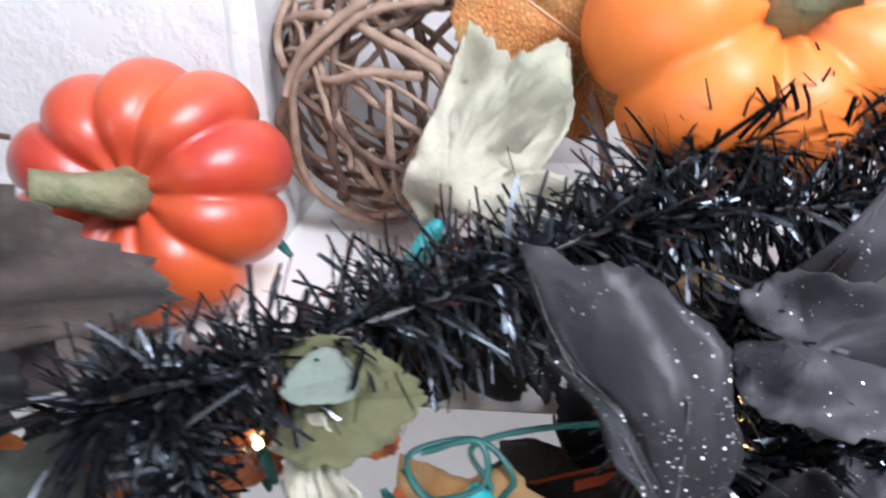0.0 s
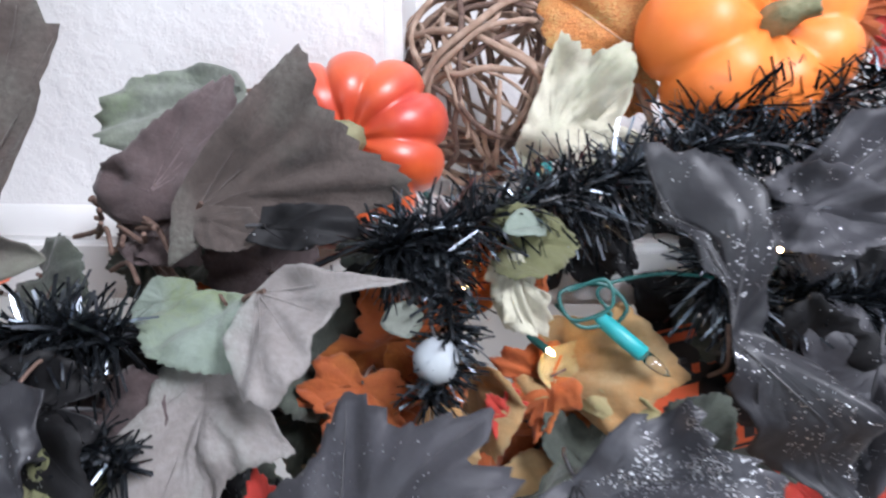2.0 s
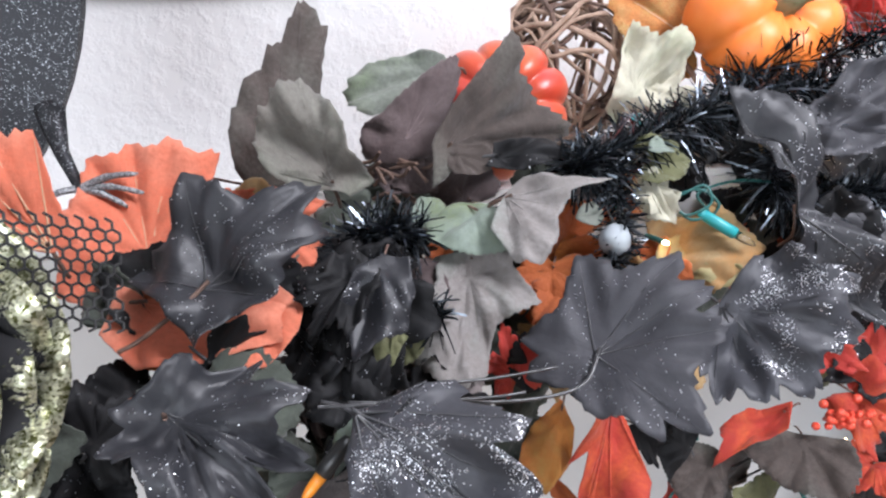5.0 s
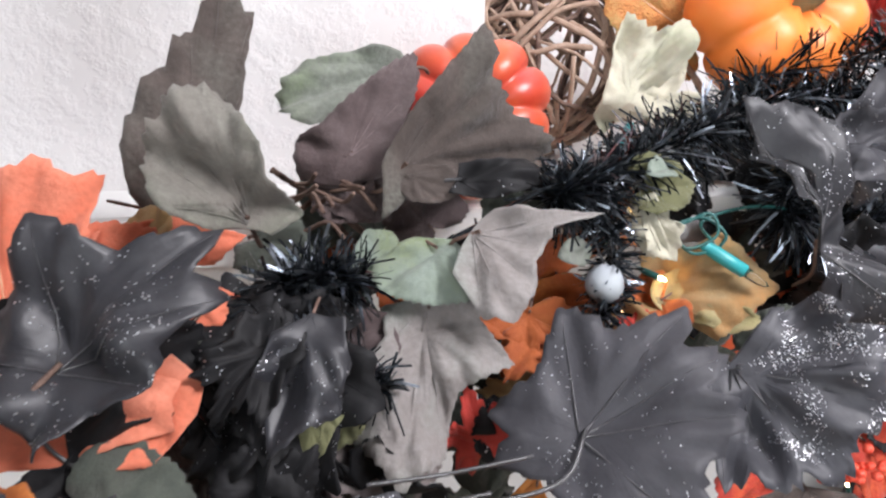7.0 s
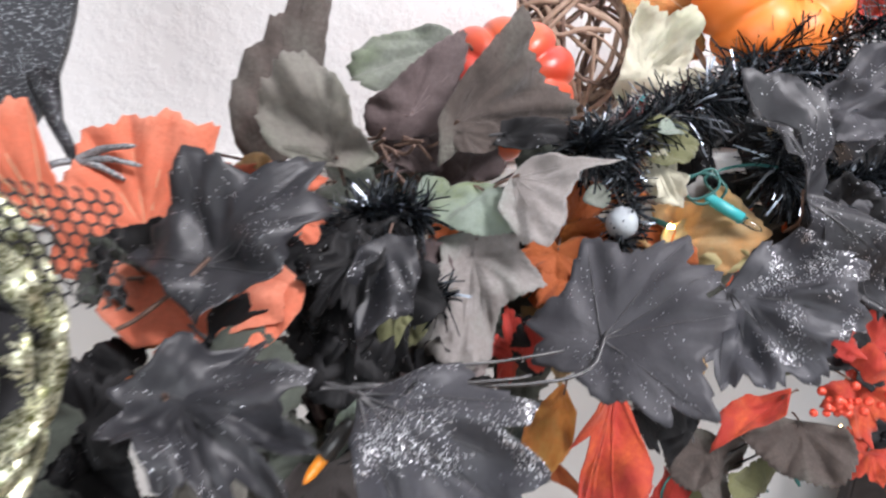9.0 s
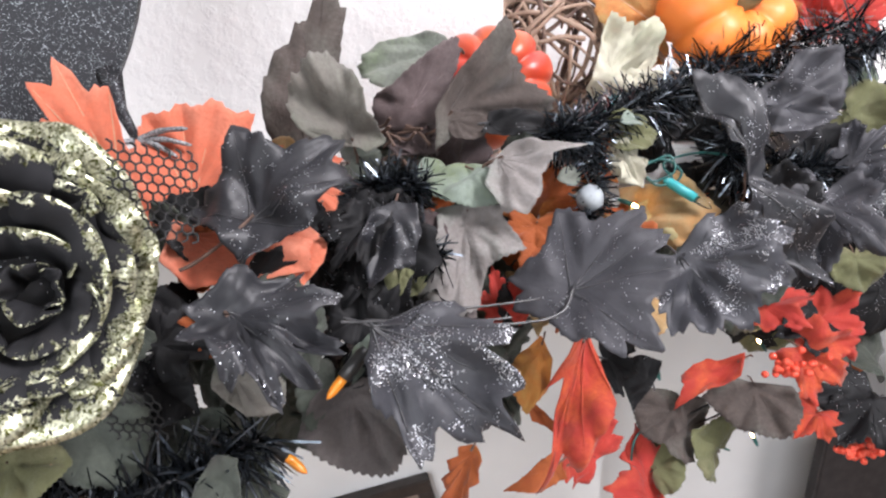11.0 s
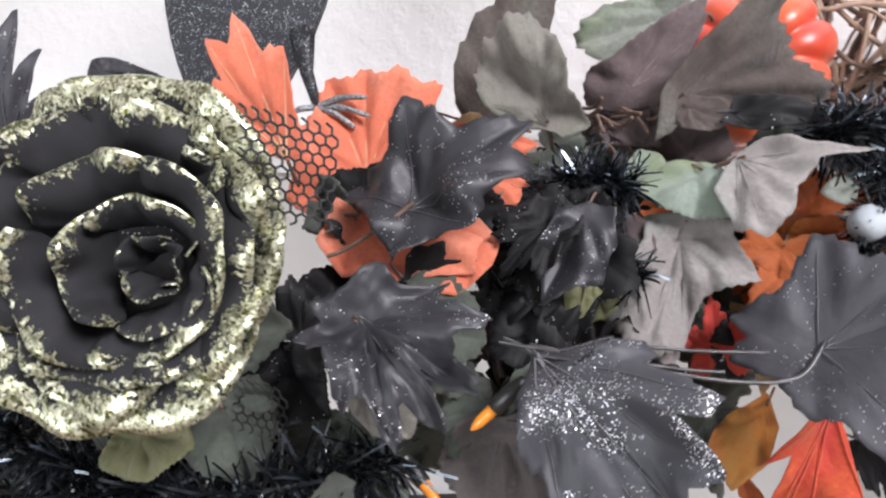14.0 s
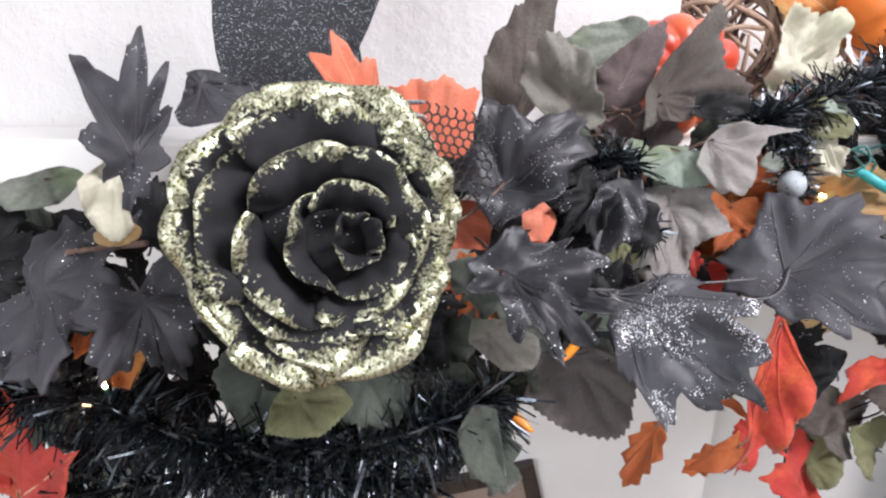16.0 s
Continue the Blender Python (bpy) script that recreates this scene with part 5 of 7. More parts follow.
leaf("grape", (0.2980, 0.2540, 1.4610), (0.2590, 0.2480, 1.4730), (-0.34, -0.93, 0.12), 0.85, "deepgreen", "dark green cloth leaf under the garland", 0.65, 0.62, 0.070, 145)
leaf("grape", (0.3410, 0.2560, 1.4750), (0.3250, 0.2540, 1.5160), (-0.53, -0.64, 0.55), 0.85, "shadeblack", "deep black cloth leaf with the shade of the garland in its colour", 0.58, 0.42, 0.070, 146)
leaf("grape", (0.2340, 0.2250, 1.4530), (0.2270, 0.2310, 1.4220), (-0.56, -0.75, 0.37), 1.08, "deepgreen", "dark green cloth leaf under the garland", 0.48, 0.50, 0.070, 147)
leaf("grape", (0.2940, 0.2490, 1.4340), (0.2700, 0.2540, 1.4610), (-0.22, -0.92, 0.33), 1.04, "shadeblack", "deep black cloth leaf with the shade of the garland in its colour", 0.41, 0.40, 0.070, 148)
leaf("grape", (0.3090, 0.2430, 1.4480), (0.3480, 0.2630, 1.4000), (-0.28, -0.91, 0.31), 0.92, "olive", "olive-green cloth leaf with a toothed rim", 0.38, 0.27, 0.070, 149)
leaf("grape", (0.2050, 0.1900, 1.4330), (0.1990, 0.1790, 1.4730), (-0.23, -0.91, 0.34), 1.03, "shadeblack", "deep black cloth leaf with the shade of the garland in its colour", 0.29, 0.57, 0.070, 150)
leaf("grape", (0.2610, 0.2320, 1.4210), (0.2650, 0.2440, 1.4480), (-0.42, -0.80, 0.43), 1.00, "shadeblack", "deep black cloth leaf with the shade of the garland in its colour", 0.54, 0.47, 0.070, 151)
leaf("grape", (0.3060, 0.2560, 1.4040), (0.3300, 0.2540, 1.4370), (-0.54, -0.76, 0.37), 0.83, "olive", "olive-green cloth leaf with a toothed rim", 0.32, 0.61, 0.070, 152)
leaf("grape", (0.3620, 0.2660, 1.4120), (0.3670, 0.2610, 1.3610), (-0.68, -0.68, 0.28), 0.90, "olive", "olive-green cloth leaf with a toothed rim", 0.51, 0.32, 0.070, 153)
leaf("grape", (0.2730, 0.2510, 1.3750), (0.2930, 0.2580, 1.3250), (-0.30, -0.58, 0.76), 1.07, "shadeblack", "deep black cloth leaf with the shade of the garland in its colour", 0.44, 0.35, 0.070, 154)
leaf("grape", (0.3580, 0.3300, 1.3390), (0.3520, 0.3320, 1.2980), (-0.59, -0.70, 0.39), 1.02, "shadeblack", "deep black cloth leaf with the shade of the garland in its colour", 0.61, 0.48, 0.070, 155)
leaf("grape", (0.3810, 0.3230, 1.3440), (0.4140, 0.3390, 1.3640), (-0.70, -0.60, 0.38), 0.96, "shadeblack", "deep black cloth leaf with the shade of the garland in its colour", 0.40, 0.50, 0.070, 156)
leaf("grape", (0.3060, 0.3370, 1.2840), (0.3320, 0.3500, 1.2180), (-0.33, -0.70, 0.63), 0.87, "olive", "olive-green cloth leaf with a toothed rim", 0.47, 0.63, 0.070, 157)
leaf("grape", (0.3740, 0.4110, 1.2620), (0.4280, 0.4130, 1.2740), (-0.51, -0.68, 0.52), 0.88, "olive", "olive-green cloth leaf with a toothed rim", 0.57, 0.26, 0.070, 158)
leaf("grape", (0.4220, 0.3920, 1.2700), (0.3700, 0.3850, 1.2940), (-0.49, -0.67, 0.56), 0.95, "shadeblack", "deep black cloth leaf with the shade of the garland in its colour", 0.45, 0.25, 0.070, 159)
leaf("grape", (0.4240, 0.3210, 1.3020), (0.4630, 0.3310, 1.2430), (-0.32, -0.82, 0.47), 1.08, "shadeblack", "deep black cloth leaf with the shade of the garland in its colour", 0.38, 0.22, 0.070, 160)
leaf("grape", (-0.1660, 0.0600, 1.4110), (-0.1440, 0.0740, 1.4200), (-0.07, -0.92, 0.39), 0.85, "shadeblack", "deep black cloth leaf with the shade of the garland in its colour", 0.55, 0.41, 0.070, 161)
leaf("grape", (-0.1320, 0.0610, 1.4180), (-0.1570, 0.0730, 1.4120), (-0.37, -0.82, 0.43), 1.05, "deepgreen", "dark green cloth leaf under the garland", 0.50, 0.36, 0.070, 162)
leaf("grape", (-0.1510, 0.0850, 1.3690), (-0.1300, 0.1020, 1.3260), (-0.30, -0.59, 0.75), 1.01, "deepgreen", "dark green cloth leaf under the garland", 0.48, 0.56, 0.070, 163)
leaf("maple", (-0.1030, 0.1000, 1.3720), (-0.1260, 0.0930, 1.3970), (-0.26, -0.89, 0.37), 0.94, "shadeblack", "deep black cloth leaf with the shade of the garland in its colour", 0.34, 0.22, 0.070, 164)
leaf("grape", (-0.2040, 0.0860, 1.4740), (-0.1820, 0.0780, 1.4640), (0.13, -0.95, 0.28), 0.80, "deepgreen", "dark green cloth leaf under the garland", 0.36, 0.57, 0.070, 165)
leaf("grape", (-0.1780, 0.0860, 1.4700), (-0.2020, 0.0900, 1.4850), (0.45, -0.74, 0.50), 1.06, "shadeblack", "deep black cloth leaf with the shade of the garland in its colour", 0.58, 0.54, 0.070, 166)
leaf("grape", (-0.1450, 0.0840, 1.4730), (-0.1190, 0.0930, 1.4540), (0.04, -0.96, 0.28), 1.04, "shadeblack", "deep black cloth leaf with the shade of the garland in its colour", 0.51, 0.59, 0.070, 167)
leaf("grape", (-0.1780, 0.0760, 1.4510), (-0.1890, 0.0860, 1.4750), (0.10, -0.77, 0.62), 0.81, "rust", "rust-orange cloth leaf, curled", 0.40, 0.26, 0.070, 168)
leaf("maple", (-0.1570, 0.0600, 1.4510), (-0.1420, 0.0700, 1.4270), (-0.01, -0.80, 0.60), 1.09, "shadeblack", "deep black cloth leaf with the shade of the garland in its colour", 0.64, 0.48, 0.070, 169)
leaf("grape", (-0.1400, 0.0910, 1.4490), (-0.1460, 0.0880, 1.4800), (0.12, -0.91, 0.39), 0.97, "shadeblack", "deep black cloth leaf with the shade of the garland in its colour", 0.32, 0.50, 0.070, 170)
leaf("grape", (-0.1890, 0.0620, 1.4340), (-0.2130, 0.0510, 1.4320), (0.26, -0.76, 0.60), 1.02, "shadeblack", "deep black cloth leaf with the shade of the garland in its colour", 0.43, 0.66, 0.070, 171)
leaf("maple", (-0.1620, 0.0460, 1.4410), (-0.1790, 0.0390, 1.4220), (0.23, -0.78, 0.58), 0.88, "rust", "rust-orange cloth leaf, curled", 0.26, 0.53, 0.070, 172)
leaf("grape", (-0.1490, 0.0510, 1.4360), (-0.1200, 0.0600, 1.4250), (0.32, -0.73, 0.61), 1.08, "deepgreen", "dark green cloth leaf under the garland", 0.29, 0.57, 0.070, 173)

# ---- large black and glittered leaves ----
leaf("maple", (-0.0900, 0.0950, 1.4640), (-0.1300, 0.0850, 1.4200), (0.02, -0.83, 0.55), 0.85, "shadeblack", "deep black cloth leaf with the shade of the garland in its colour", 0.40, 0.40, 0.080, 180)
leaf("maple", (-0.1070, 0.1000, 1.4650), (-0.1300, 0.0850, 1.4320), (0.18, -0.71, 0.68), 0.60, "shadeblack", "deep black cloth leaf with the shade of the garland in its colour", 0.40, 0.40, 0.080, 181)
leaf("maple", (-0.0960, 0.0850, 1.4740), (-0.1180, 0.0750, 1.4480), (0.12, -0.73, 0.67), 0.50, "shadeblack", "deep black cloth leaf with the shade of the garland in its colour", 0.40, 0.50, 0.060, 182)
leaf("grape", (-0.0780, 0.1000, 1.4650), (-0.1250, 0.0900, 1.4680), (0.19, -0.75, 0.63), 0.50, "shadeblack", "deep black cloth leaf with the shade of the garland in its colour", 0.30, 0.40, 0.040, 185)
leaf("grape", (-0.1030, 0.0980, 1.4660), (-0.1190, 0.0900, 1.4470), (0.22, -0.72, 0.65), 0.70, "shadeblack", "deep black cloth leaf with the shade of the garland in its colour", 0.30, 0.40, 0.040, 186)
leaf("grape", (-0.0780, 0.0900, 1.4510), (-0.0730, 0.0900, 1.4620), (0.09, -0.73, 0.67), 0.80, "olive", "olive-green cloth leaf with a toothed rim", 0.30, 0.40, 0.040, 187)
leaf("grape", (-0.0750, 0.1200, 1.4540), (-0.0680, 0.1050, 1.4150), (0.02, -0.72, 0.69), 0.80, "plum", "plum-grey cloth leaf with pressed veins", 0.30, 0.40, 0.050, 188)
leaf("grape", (0.1840, 0.1830, 1.5090), (0.2270, 0.1700, 1.5050), (-0.32, -0.85, 0.41), 0.60, "black", "black satin cloth maple leaf with silver glitter specks", 0.40, 0.50, 0.080, 191)
leaf("maple", (0.2320, 0.1800, 1.4470), (0.2170, 0.1500, 1.3850), (-0.42, -0.73, 0.54), 0.70, "black", "black satin cloth maple leaf with silver glitter specks", 0.40, 0.50, 0.080, 192)
leaf("maple", (0.2470, 0.1800, 1.4440), (0.2670, 0.1500, 1.4070), (-0.47, -0.72, 0.51), 0.95, "glitter", "black cloth maple leaf thick with silver glitter", 0.40, 0.50, 0.090, 193)
leaf("maple", (0.2620, 0.2000, 1.4590), (0.2950, 0.2000, 1.4920), (-0.50, -0.76, 0.41), 0.55, "black", "black satin cloth maple leaf with silver glitter specks", 0.40, 0.50, 0.080, 194)

# ---- orange leaves beside the bird ----
leaf("grape", (-0.1660, 0.1250, 1.4830), (-0.1400, 0.1300, 1.5020), (0.35, -0.80, 0.48), 0.90, "orange", "bright orange cloth maple leaf with pale veins", 0.30, 0.40, 0.050, 202)
leaf("round", (-0.1410, 0.1300, 1.4980), (-0.1510, 0.1400, 1.5040), (0.15, -0.94, 0.29), 1.30, "tan", "tan and orange cloth leaf, curled", 0.40, 0.40, 0.050, 203)

# ---- grey-brown leaf sprays ----
leaf("grape", (-0.0670, 0.1700, 1.5040), (-0.0510, 0.1600, 1.4900), (-0.02, -0.88, 0.47), 1.00, "plum", "plum-grey cloth leaf with pressed veins", 0.30, 0.50, 0.060, 216)
leaf("grape", (-0.1080, 0.1500, 1.4890), (-0.0830, 0.1400, 1.4840), (0.10, -0.85, 0.52), 0.90, "deepgreen", "dark green cloth leaf under the garland", 0.30, 0.40, 0.050, 226)

# ---- cream, tan and olive leaves ----
leaf("round", (0.1090, 0.2700, 1.5210), (0.1330, 0.2800, 1.5630), (-0.35, -0.88, 0.31), 0.70, "cream", "cream cloth leaf, curled and creased", 0.40, 0.60, 0.080, 228)
leaf("grape", (0.1490, 0.3000, 1.5590), (0.0900, 0.3150, 1.5970), (-0.24, -0.95, 0.19), 0.75, "netleaf", "gold and orange cloth leaf with raised veins", 0.30, 0.50, 0.060, 231, veins="palevein")
leaf("grape", (0.1470, 0.3100, 1.5680), (0.1330, 0.3150, 1.6170), (-0.29, -0.95, 0.14), 0.60, "netleaf", "gold and orange cloth leaf with raised veins", 0.30, 0.50, 0.060, 232, veins="palevein")
leaf("grape", (0.0690, 0.1650, 1.4980), (0.0970, 0.1700, 1.4960), (-0.39, -0.76, 0.53), 0.80, "olive", "olive-green cloth leaf with a toothed rim", 0.60, 0.70, 0.060, 233)
leaf("oval", (0.0810, 0.1650, 1.5060), (0.0650, 0.1550, 1.5070), (-0.12, -0.60, 0.79), 1.00, "mint", "pale mint-green curled cloth leaf", 0.50, 0.50, 0.050, 234)
leaf("slim", (0.0640, 0.1650, 1.4920), (0.0850, 0.1550, 1.4640), (-0.38, -0.78, 0.50), 1.30, "cream", "cream cloth leaf, curled and creased", 0.50, 1.20, 0.080, 235)
leaf("round", (0.1790, 0.2200, 1.4860), (0.1720, 0.2150, 1.5140), (-0.22, -0.88, 0.41), 0.80, "tan", "tan and orange cloth leaf, curled", 0.40, 0.60, 0.070, 239)
leaf("oval", (0.1990, 0.2100, 1.4820), (0.2190, 0.2000, 1.4820), (-0.30, -0.84, 0.45), 1.00, "tan", "tan and orange cloth leaf, curled", 0.40, 0.60, 0.070, 240)
leaf("round", (0.2890, 0.2500, 1.5280), (0.2850, 0.2450, 1.4960), (-0.49, -0.81, 0.33), 1.20, "mint", "pale mint-green curled cloth leaf", 0.40, 0.60, 0.060, 241)
leaf("grape", (0.2790, 0.2350, 1.4960), (0.3090, 0.2250, 1.4590), (-0.50, -0.77, 0.39), 1.00, "olive", "olive-green cloth leaf with a toothed rim", 0.40, 0.60, 0.070, 242)
leaf("grape", (0.3280, 0.2500, 1.3670), (0.3370, 0.2400, 1.3340), (-0.48, -0.67, 0.56), 1.00, "olive", "olive-green cloth leaf with a toothed rim", 0.40, 0.60, 0.070, 243)
leaf("oval", (0.0360, 0.1420, 1.4780), (0.0200, 0.1400, 1.4760), (-0.30, -0.84, 0.45), 1.10, "sage", "sage grey-green cloth leaf with a toothed rim", 0.30, 0.30, 0.030, 244)

# ---- red and rust leaves ----
leaf("maple", (0.0180, 0.1500, 1.4330), (-0.0050, 0.1300, 1.4200), (-0.20, -0.72, 0.66), 0.90, "rust", "rust-orange cloth leaf, curled", 0.50, 0.50, 0.060, 245)
leaf("maple", (0.0120, 0.1500, 1.4460), (0.0050, 0.1400, 1.4230), (-0.20, -0.83, 0.52), 1.10, "rust", "rust-orange cloth leaf, curled", 0.50, 0.50, 0.060, 246)
leaf("maple", (-0.0160, 0.1150, 1.3970), (-0.0240, 0.1200, 1.4290), (-0.15, -0.80, 0.58), 0.60, "red", "red cloth maple leaf with an orange tinge", 0.50, 0.80, 0.080, 247)
leaf("maple", (0.0710, 0.1600, 1.4230), (0.0610, 0.1650, 1.4310), (-0.33, -0.72, 0.62), 1.00, "red", "red cloth maple leaf with an orange tinge", 0.50, 0.50, 0.100, 248)
leaf("maple", (0.0530, 0.1200, 1.3580), (0.0770, 0.1200, 1.3450), (-0.29, -0.69, 0.66), 0.90, "shadeblack", "deep black cloth leaf with the shade of the garland in its colour", 0.50, 0.50, 0.060, 252)
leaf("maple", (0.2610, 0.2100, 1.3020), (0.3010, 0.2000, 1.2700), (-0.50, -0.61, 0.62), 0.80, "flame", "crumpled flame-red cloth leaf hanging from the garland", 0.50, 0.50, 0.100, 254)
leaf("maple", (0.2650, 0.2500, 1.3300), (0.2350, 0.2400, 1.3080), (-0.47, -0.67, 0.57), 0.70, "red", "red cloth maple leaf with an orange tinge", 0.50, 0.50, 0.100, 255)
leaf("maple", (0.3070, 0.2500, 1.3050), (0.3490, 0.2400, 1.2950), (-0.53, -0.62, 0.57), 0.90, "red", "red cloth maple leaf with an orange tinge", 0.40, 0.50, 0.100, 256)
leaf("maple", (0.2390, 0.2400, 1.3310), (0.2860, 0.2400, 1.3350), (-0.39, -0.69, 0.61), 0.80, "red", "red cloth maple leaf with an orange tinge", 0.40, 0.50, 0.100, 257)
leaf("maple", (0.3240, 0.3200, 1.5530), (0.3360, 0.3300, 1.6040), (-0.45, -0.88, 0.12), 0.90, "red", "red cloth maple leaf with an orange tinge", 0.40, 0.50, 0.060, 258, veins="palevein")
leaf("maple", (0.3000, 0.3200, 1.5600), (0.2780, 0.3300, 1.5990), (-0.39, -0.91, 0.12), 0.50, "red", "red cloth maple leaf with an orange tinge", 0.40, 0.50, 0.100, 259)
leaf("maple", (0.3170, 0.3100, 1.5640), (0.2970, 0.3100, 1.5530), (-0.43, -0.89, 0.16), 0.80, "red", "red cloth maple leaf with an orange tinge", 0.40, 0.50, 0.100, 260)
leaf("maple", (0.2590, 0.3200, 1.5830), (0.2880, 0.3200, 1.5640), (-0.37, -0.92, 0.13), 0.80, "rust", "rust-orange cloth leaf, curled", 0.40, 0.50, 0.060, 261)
leaf("maple", (0.2860, 0.2300, 1.3160), (0.2420, 0.2200, 1.3060), (-0.49, -0.65, 0.59), 0.80, "shadeblack", "deep black cloth leaf with the shade of the garland in its colour", 0.40, 0.50, 0.060, 263)
leaf("maple", (0.3370, 0.2000, 1.2480), (0.2990, 0.1900, 1.2110), (-0.51, -0.55, 0.67), 0.90, "shadeblack", "deep black cloth leaf with the shade of the garland in its colour", 0.40, 0.50, 0.060, 264)
leaf("maple", (0.3420, 0.2200, 1.2450), (0.3000, 0.2100, 1.2410), (-0.51, -0.57, 0.64), 0.90, "shadeblack", "deep black cloth leaf with the shade of the garland in its colour", 0.40, 0.50, 0.060, 265)
leaf("grape", (0.1680, 0.2000, 1.2340), (0.1310, 0.2000, 1.2620), (-0.33, -0.63, 0.70), 0.90, "brown", "grey-brown cloth leaf with a toothed rim", 0.40, 0.50, 0.060, 266)
leaf("grape", (0.1900, 0.1900, 1.2190), (0.1630, 0.1900, 1.2420), (-0.36, -0.59, 0.72), 1.20, "olive", "olive-green cloth leaf with a toothed rim", 0.40, 0.50, 0.060, 267)
leaf("grape", (0.1340, 0.1900, 1.2060), (0.1590, 0.1900, 1.2230), (-0.43, -0.58, 0.69), 1.20, "olive", "olive-green cloth leaf with a toothed rim", 0.40, 0.50, 0.060, 268)
leaf("maple", (0.0680, 0.1600, 1.2470), (0.0500, 0.1600, 1.2740), (-0.20, -0.71, 0.68), 1.20, "red", "red cloth maple leaf with an orange tinge", 0.40, 0.50, 0.100, 269)
leaf("slim", (0.0410, 0.1500, 1.2500), (0.0060, 0.1500, 1.2330), (-0.32, -0.61, 0.73), 1.30, "rust", "rust-orange cloth leaf, curled", 0.40, 0.50, 0.060, 270)
leaf("maple", (0.1370, 0.1800, 1.1850), (0.0800, 0.1700, 1.2060), (-0.39, -0.57, 0.73), 1.00, "red", "red cloth maple leaf with an orange tinge", 0.40, 0.50, 0.100, 271)
leaf("slim", (-0.0380, 0.1000, 1.3130), (-0.0550, 0.1000, 1.2610), (-0.25, -0.63, 0.74), 1.00, "rust", "rust-orange cloth leaf, curled", 0.40, 0.50, 0.060, 272)
leaf("maple", (0.2920, 0.2100, 1.2350), (0.2650, 0.2000, 1.2150), (-0.46, -0.57, 0.68), 0.80, "flame", "crumpled flame-red cloth leaf hanging from the garland", 0.40, 0.50, 0.100, 273)

# ---- leaves below the glittered ones ----
leaf("slim", (-0.1660, 0.0200, 1.3820), (-0.1500, 0.0100, 1.3360), (0.11, -0.74, 0.67), 1.60, "deepgreen", "dark green cloth leaf under the garland", 0.30, 0.50, 0.050, 276)
leaf("oval", (-0.0860, 0.0550, 1.4200), (-0.1050, 0.0500, 1.4150), (0.03, -0.77, 0.64), 0.90, "mint", "pale mint-green curled cloth leaf", 0.40, 0.50, 0.050, 277)
leaf("grape", (-0.0830, 0.0700, 1.4030), (-0.1110, 0.0500, 1.3920), (0.03, -0.74, 0.67), 0.90, "deepgreen", "dark green cloth leaf under the garland", 0.30, 0.50, 0.050, 278)
leaf("grape", (-0.1180, 0.0600, 1.3930), (-0.1330, 0.0400, 1.3760), (0.10, -0.70, 0.70), 0.90, "deepgreen", "dark green cloth leaf under the garland", 0.30, 0.50, 0.050, 279)
leaf("grape", (-0.0770, 0.1000, 1.4390), (-0.0870, 0.0900, 1.4200), (-0.01, -0.82, 0.58), 0.90, "olive", "olive-green cloth leaf with a toothed rim", 0.30, 0.50, 0.050, 280)

# ---- leaves round the rose ----
leaf("oval", (-0.3200, 0.0300, 1.4720), (-0.3420, 0.0300, 1.4670), (0.33, -0.70, 0.63), 0.70, "tan", "tan and orange cloth leaf, curled", 0.40, 0.50, 0.060, 285)
leaf("maple", (-0.3680, 0.0200, 1.4490), (-0.3170, 0.0100, 1.4390), (0.37, -0.69, 0.62), 1.00, "black", "black satin cloth maple leaf with silver glitter specks", 0.40, 0.40, 0.070, 287, veins="vein")
leaf("maple", (-0.3160, 0.0100, 1.4500), (-0.2970, 0.0000, 1.4120), (0.29, -0.68, 0.68), 0.90, "black", "black satin cloth maple leaf with silver glitter specks", 0.40, 0.50, 0.080, 288, veins="vein")
leaf("maple", (-0.3810, 0.0200, 1.4350), (-0.3590, 0.0000, 1.4050), (0.41, -0.62, 0.66), 1.20, "black", "black satin cloth maple leaf with silver glitter specks", 0.40, 0.50, 0.080, 289)
leaf("maple", (-0.4100, 0.0400, 1.4490), (-0.3630, 0.0450, 1.4580), (0.44, -0.69, 0.57), 0.90, "shadeblack", "deep black cloth leaf with the shade of the garland in its colour", 0.40, 0.50, 0.080, 290)
leaf("maple", (-0.3450, 0.0300, 1.4320), (-0.3350, 0.0200, 1.4100), (0.37, -0.72, 0.59), 0.80, "rust", "rust-orange cloth leaf, curled", 0.40, 0.50, 0.050, 291)
leaf("grape", (-0.2620, 0.0100, 1.4120), (-0.2730, 0.0000, 1.3820), (0.20, -0.70, 0.69), 1.00, "deepgreen", "dark green cloth leaf under the garland", 0.40, 0.40, 0.050, 293)
leaf("grape", (-0.2200, 0.0100, 1.4110), (-0.2050, 0.0000, 1.3840), (0.06, -0.71, 0.70), 1.00, "deepgreen", "dark green cloth leaf under the garland", 0.40, 0.40, 0.050, 294)
leaf("maple", (-0.3890, 0.0000, 1.3450), (-0.3460, -0.0100, 1.3820), (0.40, -0.58, 0.71), 0.90, "red", "red cloth maple leaf with an orange tinge", 0.30, 0.40, 0.050, 295, veins="palevein")
leaf("grape", (-0.3250, 0.0000, 1.3440), (-0.3230, 0.0000, 1.3700), (0.31, -0.60, 0.74), 1.00, "sage", "sage grey-green cloth leaf with a toothed rim", 0.40, 0.40, 0.050, 296)
leaf("maple", (-0.4090, 0.0200, 1.3560), (-0.3860, 0.0200, 1.3630), (0.44, -0.59, 0.68), 0.90, "red", "red cloth maple leaf with an orange tinge", 0.40, 0.40, 0.090, 297)

